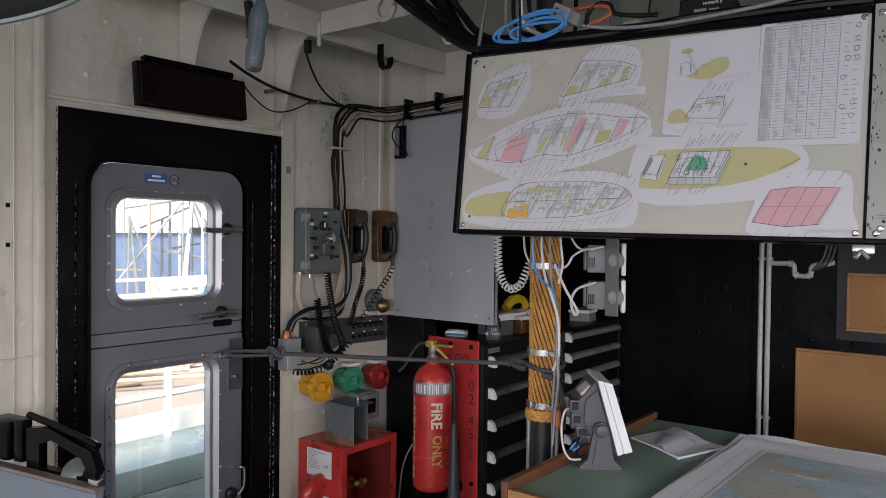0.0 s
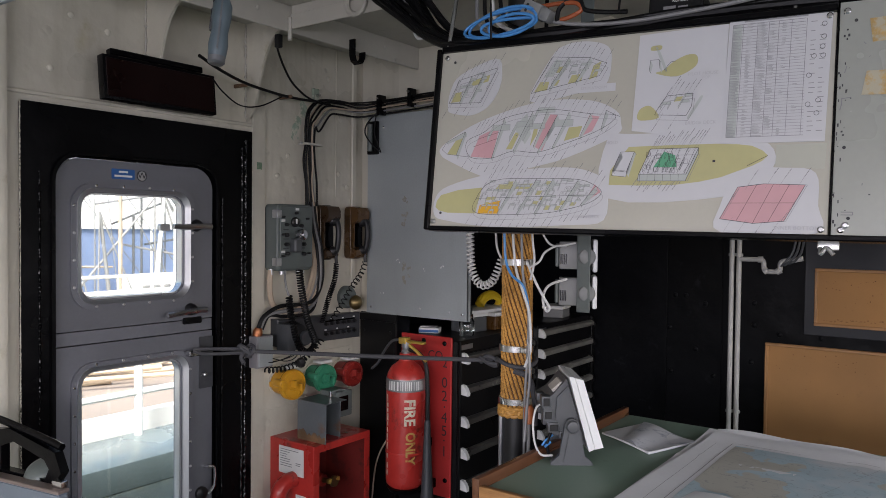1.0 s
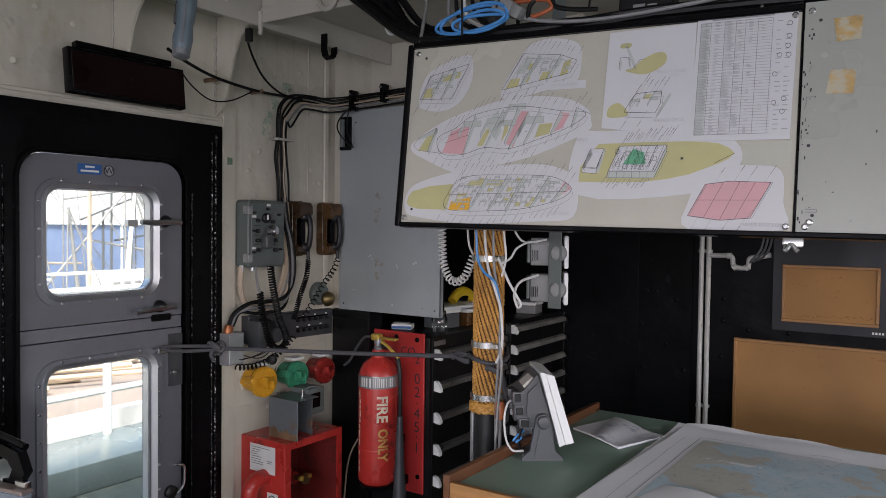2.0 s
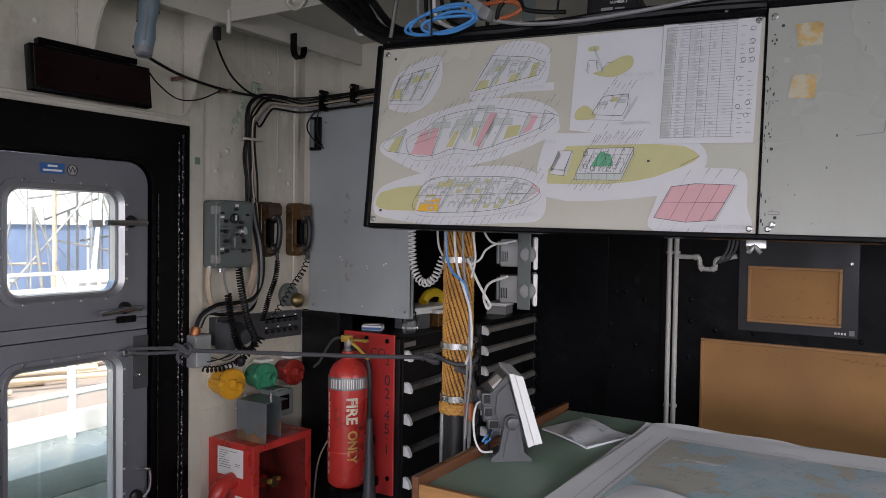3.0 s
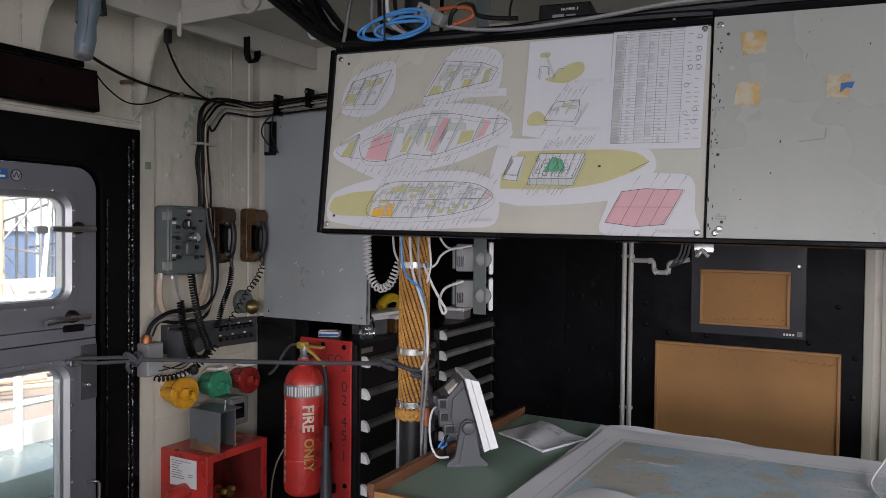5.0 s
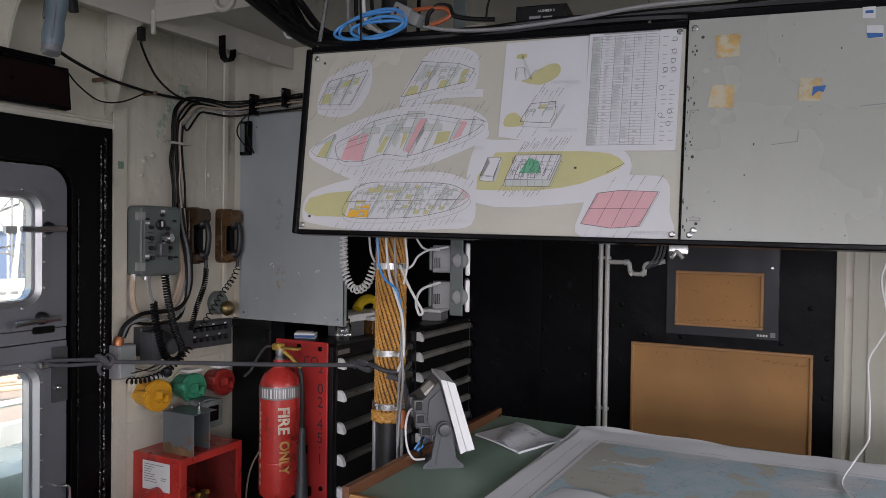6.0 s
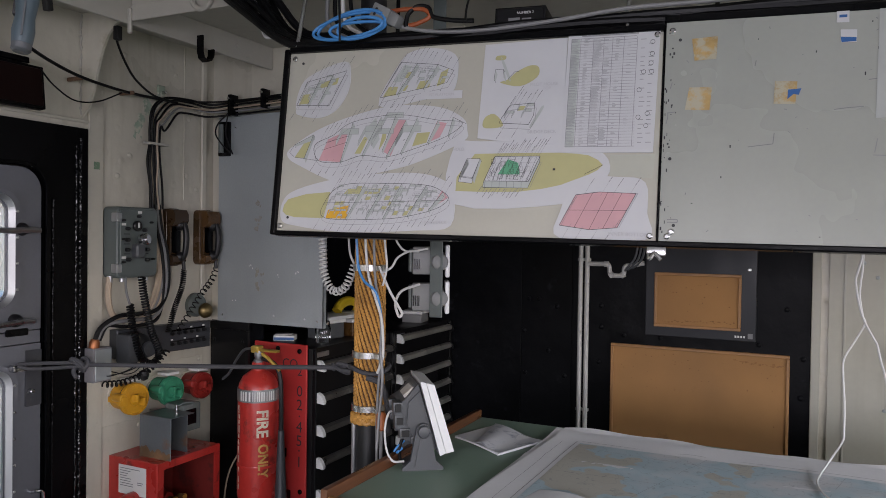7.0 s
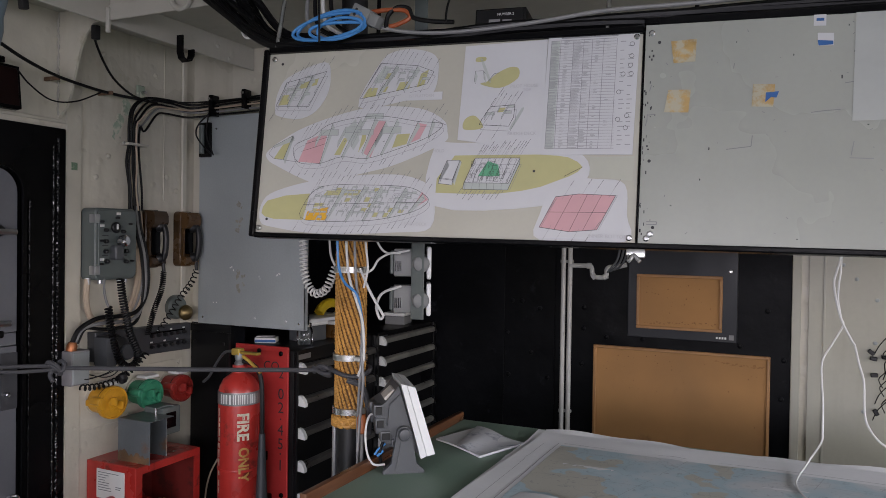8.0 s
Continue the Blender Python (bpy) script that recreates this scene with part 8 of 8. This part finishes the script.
for x in (0.01, 0.9, 1.8):
    part("hanger", rod((x, 0.03, BH), (x, 0.03 + 0.05, BH + 0.36), 0.006), STEEL, bd)

# ---------------------------------------------------------------- cables and boxes above the board
def bp_(u, y, h):
    """A place over the board's top edge: along it, behind it and above it."""
    return bd.matrix_world @ Vector((u, y, BH + h))


rng = random.Random(90)
for k in range(22):
    u0 = rng.uniform(0.0, 0.03)
    h = 0.010 + 0.008 * (k % 5)
    y = 0.040 + 0.014 * (k // 4)
    pts = [bp_(u, y + rng.uniform(-0.012, 0.012), h + rng.uniform(-0.010, 0.013) + 0.012 * u) for u in (0.05, 0.25, 0.45, 0.65, 0.9, 1.2, 1.6, 1.95)]
    s = Vector((-1.66 + 0.020 * (k % 8), 1.82 + 0.02 * (k // 3), ZC - 0.005))
    mid = [s + Vector((0.03, 0.0, -0.07)), s.lerp(pts[0], 0.45) + Vector((0, 0.02, -0.055 - 0.006 * (k % 4))), s.lerp(pts[0], 0.75) + Vector((0.0, 0.0, -0.045))]
    tagged(part("overhead_cable", tube([s] + mid + pts, rng.choice((0.005, 0.0065, 0.008, 0.0095)), 7, 5), CABLEBLACK if k != 5 else CABLEGREY), "black cable sagging onto the board's top edge", "cable", "overhead cables")
for k in range(3):
    x = -1.52 + 0.035 * k
    tagged(part("overhead_cable", tube([(x, 1.86 + 0.02 * (k % 3), ZC - 0.004), (x + 0.015, 1.87, 2.36), (x + 0.05, 1.89, 2.27 + 0.01 * (k % 3)), (x + 0.14, 1.90, 2.20), (x + 0.30, 1.91, 2.185)], rng.choice((0.006, 0.009, 0.012)), 7, 5), CABLEBLACK), "black cable drooping from the deckhead", "cable", "overhead cables")
tagged(part("grey_cable", tube([bp_(u, 0.02, h) for u, h in ((0.30, 0.060), (0.38, 0.040), (0.48, 0.030), (0.60, 0.032), (0.75, 0.044), (0.9, 0.060), (1.1, 0.064), (1.5, 0.078), (1.95, 0.085))], 0.0052, 9), CABLEGREY), "thick grey cable tied along the board", "cable", "overhead cables")
tagged(part("white_cable", tube([(-1.50, 1.88, 2.44), (-1.485, 1.87, 2.36), (-1.47, 1.87, 2.28), (-1.44, 1.86, 2.20), (-1.40, 1.86, 2.19)], 0.0045, 7), CABLEWHITE), "thin white cable from the deckhead", "cable", "overhead cables")
blue = thing("blue_cable_coil", tuple(bp_(0.182, 0.0, 0.060)), "loosely coiled bright blue network cable", "cable")
rng = random.Random(4)
pts = []
for k in range(96):
    a = 2 * math.pi * k / 26 + 0.4
    f = 0.5 - 0.5 * math.cos(a * 0.27)
    sx, sz, cx_, cz_ = 0.112 - 0.044 * f, 0.038 - 0.021 * f, 0.046 * f, -0.014 * f
    px_ = cx_ + sx * math.cos(a)
    pts.append((px_, -0.012 + 0.010 * math.sin(a * 0.7), -0.006 + cz_ + sz * math.sin(a) + 0.05 * px_ + 0.004 * math.sin(a * 1.7)))
part("coil", tube(pts, 0.0043, 8, 1, smooth=False), CABLEBLUE, blue)
part("tie", tube([(-0.01, -0.03, -0.05), (-0.008, -0.034, 0.0), (-0.012, -0.03, 0.08), (-0.02, 0.0, 0.16)], 0.0028, 6), CABLEBLACK, blue)
for k in range(4):
    tagged(part("overhead_cable", tube([(-1.235 + 0.028 * k, 1.90, ZC - 0.01), (-1.23 + 0.026 * k, 1.885, 2.30), (-1.22 + 0.03 * k, 1.88, 2.21), (-1.16 + 0.03 * k, 1.89, 2.17)], 0.006, 7), (CABLEGREY, CABLEBLACK, CABLEWHITE, CABLEBLACK)[k]), "cable hanging behind the blue coil", "cable", "overhead cables")
pg = thing("grey_connector", tuple(bp_(0.285, 0.0, 0.078)), "grey plastic cable connector block", "connector", turn=(0, 28, 0))
part("shell", box((-0.035, -0.02, -0.02), (0.02, 0.02, 0.02), 0.004, 2), LEDGREY, pg)
part("hood", box((0.018, -0.017, -0.017), (0.05, 0.017, 0.017), 0.008, 2), LEDGREY, pg)
part("pins", screw([((-0.02, -0.02, 0.006), (0, -1, 0)), ((-0.02, -0.02, -0.008), (0, -1, 0))], 0.004, 0.002), RUBBER, pg)
tagged(part("orange_cable", tube([bp_(u, 0.02, h) for u, h in ((0.29, 0.098), (0.34, 0.100), (0.385, 0.095), (0.40, 0.075), (0.37, 0.060), (0.345, 0.055))], 0.006, 8), CABLEORANGE), "orange cable loop over the board", "cable", "overhead cables")
tagged(part("overhead_cable", tube([bp_(u, 0.02, h) for u, h in ((0.335, 0.05), (0.34, 0.085), (0.365, 0.105), (0.395, 0.10), (0.41, 0.075), (0.46, 0.062), (0.52, 0.056))], 0.006, 8), CABLEBLACK), "black cable loop over the board", "cable", "overhead cables")
tagged(part("overhead_cable", tube([bp_(0.505, 0.0, 0.05), bp_(0.507, -0.002, 0.08), bp_(0.512, 0.0, 0.11)], 0.003, 6), CABLEBLACK), "cable tie end sticking up", "tie", "overhead cables")
nb = thing("numbered_black_unit", tuple(bp_(0.620, 0.10, 0.066)), "black electronic unit with pale lettering above the board", "electronics", turn=(-4, 1, 6.4))
part("case", box((-0.068, 0.0, 0.0), (0.066, 0.12, 0.052), 0.003, 2), CABLEBLACK, nb)
part("front_lip", box((-0.064, -0.004, 0.004), (0.062, 0.0, 0.048), 0.002), CABLEBLACK, nb)
text_on("NUMBER 2", 0.0095, lambda a, b: Vector((0.014 + a, -0.0045, 0.034 + b)), LABELWHITE, "lettering", nb)
bm = box((-0.03, -0.0046, 0.014), (0.0, -0.0041, 0.022))
box((0.006, -0.0046, 0.016), (0.03, -0.0041, 0.020), bm=bm)
part("unreadable_print", bm, CABLEGREY, nb)
part("stand", box((-0.05, 0.02, -0.07), (0.05, 0.10, 0.0), 0.002), RUBBER, nb)
shelf = thing("overhead_cable_shelf", tuple(bp_(0.9, 0.05, -0.004)), "black steel cable shelf behind the board's top edge", "shelf", turn=(0, 0.76, 6.37))
part("tray", box((-0.88, -0.02, -0.01), (1.05, 0.28, 0.0), 0.002), BLACK, shelf)
part("lip", box((-0.88, -0.024, -0.01), (1.05, -0.018, 0.014), 0.002), BLACK, shelf)
for x in (-0.7, 0.2, 1.0):
    part("hanger_rod", rod((x, 0.24, 0.0), (x, 0.24, 0.345), 0.006), BLACK, shelf)
rg = thing("painted_ring", (-1.80, 1.975, 2.362), "off-white painted steel ring under the channel", "ring")
pts = [(0.042 * math.cos(radians(a)), 0.0, 0.034 + 0.042 * math.sin(radians(a))) for a in range(0, 361, 15)]
part("ring", tube(pts, 0.010, 8, 1, smooth=False), CEIL, rg)
cord("overhead_coiled_cord", [(-1.46, 1.45, 2.30), (-1.40, 1.42, 2.245), (-1.34, 1.38, 2.232), (-1.26, 1.34, 2.25), (-1.20, 1.32, 2.30), (-1.16, 1.31, 2.44)], 0.016, 22, 0.006, "thick black coiled cord hanging under the deckhead")

# ---------------------------------------------------------------- hanging hand microphone
hm = thing("hanging_hand_microphone", (-0.962, 0.750, 1.853), "blue-grey hand microphone hanging on its cable", "microphone", turn=(-3, 6, 50))
hm.scale = (0.8, 0.8, 1.0)
MICGREY = mat("blue_grey_plastic", (0.065, 0.092, 0.108), 0.4, vary=0.08, fine=160, bump=0.06)
prof = [(0.010, 0.006), (0.017, 0.012), (0.019, 0.030), (0.016, 0.050), (0.019, 0.072), (0.0185, 0.092), (0.012, 0.104), (0.009, 0.110)]
part("body", loops([[(1.0 * r * math.cos(2 * math.pi * k / 20), 1.25 * r * math.sin(2 * math.pi * k / 20), z) for k in range(20)] for r, z in prof]), MICGREY, hm)
part("end_cap", loops([[(r * math.cos(2 * math.pi * k / 20), 1.25 * r * math.sin(2 * math.pi * k / 20), z) for k in range(20)] for r, z in ((0.013, 0.0), (0.0165, 0.003), (0.0165, 0.016), (0.0175, 0.018))]), DARKPLASTIC, hm, "dark end cap")
part("seam", box((-0.0015, -0.0245, 0.02), (0.0015, 0.0245, 0.10)), DARKPLASTIC, hm)
part("key", box((-0.020, -0.008, 0.05), (-0.012, 0.008, 0.085), 0.003, 2), RUBBER, hm)
part("strain_relief", rod((0, 0, 0.108), (0, 0.0, 0.15), 0.0075, 0.006), RUBBER, hm)
part("cable", tube([(0, 0, 0.14), (0, 0.002, 0.25), (0.0, 0.0, 0.40), (0, 0, 0.588)], 0.005, 8), CABLEBLACK, hm)
rs = thing("black_cable_strain_relief", (-2.18, 1.66, 2.30), "black rubber clip on the deckhead beam", "clip")
part("clip", box((-0.012, -0.012, 0.0), (0.012, 0.012, 0.10), 0.005, 2, m=pose(0.04, 0, 0, 8, 0, 0)), RUBBER, rs)

# ---------------------------------------------------------------- console by the door and lamp over the camera
cs = thing("grey_console", (-2.02, 0.92, 0.0), "grey steel console with a black hinged handle frame", "console", turn=(0, 0, 10))
part("body", box((-0.34, 0.0, 0.0), (0.178, 0.03, 0.93), 0.004), mat("console_grey", (0.14, 0.17, 0.20), 0.45, vary=0.1, fine=120), cs)
part("trim_strip", box((-0.34, -0.004, 0.93), (0.182, 0.03, 0.940), 0.002), mat("console_trim", (0.25, 0.20, 0.18), 0.4, metal=0.4), cs)
part("black_lid", box((-0.33, 0.02, 0.944), (-0.215, 0.10, 1.055), 0.012, 2), BLACK, cs)
part("lid_rib", box((-0.205, 0.03, 0.945), (-0.165, 0.06, 1.065), 0.008, 2), BLACK, cs)
hf = bmesh.new()
ring([(-0.15, 0.935), (0.115, 0.935), (0.142, 0.968), (0.118, 1.018), (-0.06, 1.058), (-0.15, 1.046)], [(-0.095, 0.945), (0.082, 0.945), (0.096, 0.972), (0.078, 0.994), (-0.045, 1.026), (-0.095, 1.008)], -0.06, -0.035, Matrix(((1, 0, 0, 0), (0, 0, -1, 0), (0, 1, 0, 0), (0, 0, 0, 1))), hf)
part("handle_frame", hf, BLACK, cs)
part("top_flap", tube([(-0.16, 0.05, 1.078), (-0.06, 0.05, 1.064), (0.08, 0.05, 1.040), (0.128, 0.05, 1.030)], 0.010, 8), BLACK, cs)
part("dial_cover", lathe([(0.05, 0), (0.048, 0.010), (0.038, 0.022), (0.02, 0.028)], (0.03, 0.07, 0.945), (0, -0.5, 1), 24), DEVGREY, cs)
part("latch", box((0.140, 0.01, 0.940), (0.176, 0.03, 0.958), 0.003, 2), STEEL, cs)
lp = thing("overhead_lamp", (-0.985, 0.37, 1.895), "dark round metal lamp shade hanging from the deckhead", "lamp", turn=(14, -12, 0))
part("shade", lathe([(0.150, 0.0), (0.154, 0.004), (0.148, 0.012), (0.12, 0.06), (0.07, 0.10), (0.03, 0.12)], seg=40), mat("shade_metal", (0.02, 0.022, 0.026), 0.5, metal=0.2), lp)
part("rim", tube([(0.153 * math.cos(radians(a)), 0.153 * math.sin(radians(a)), 0.0) for a in range(0, 361, 8)], 0.006, 8, 1, smooth=False), ALU, lp, "bright metal rim")
part("stem", rod((0, 0, 0.115), (0.07, 0.1, 0.53), 0.012), ALU, lp)
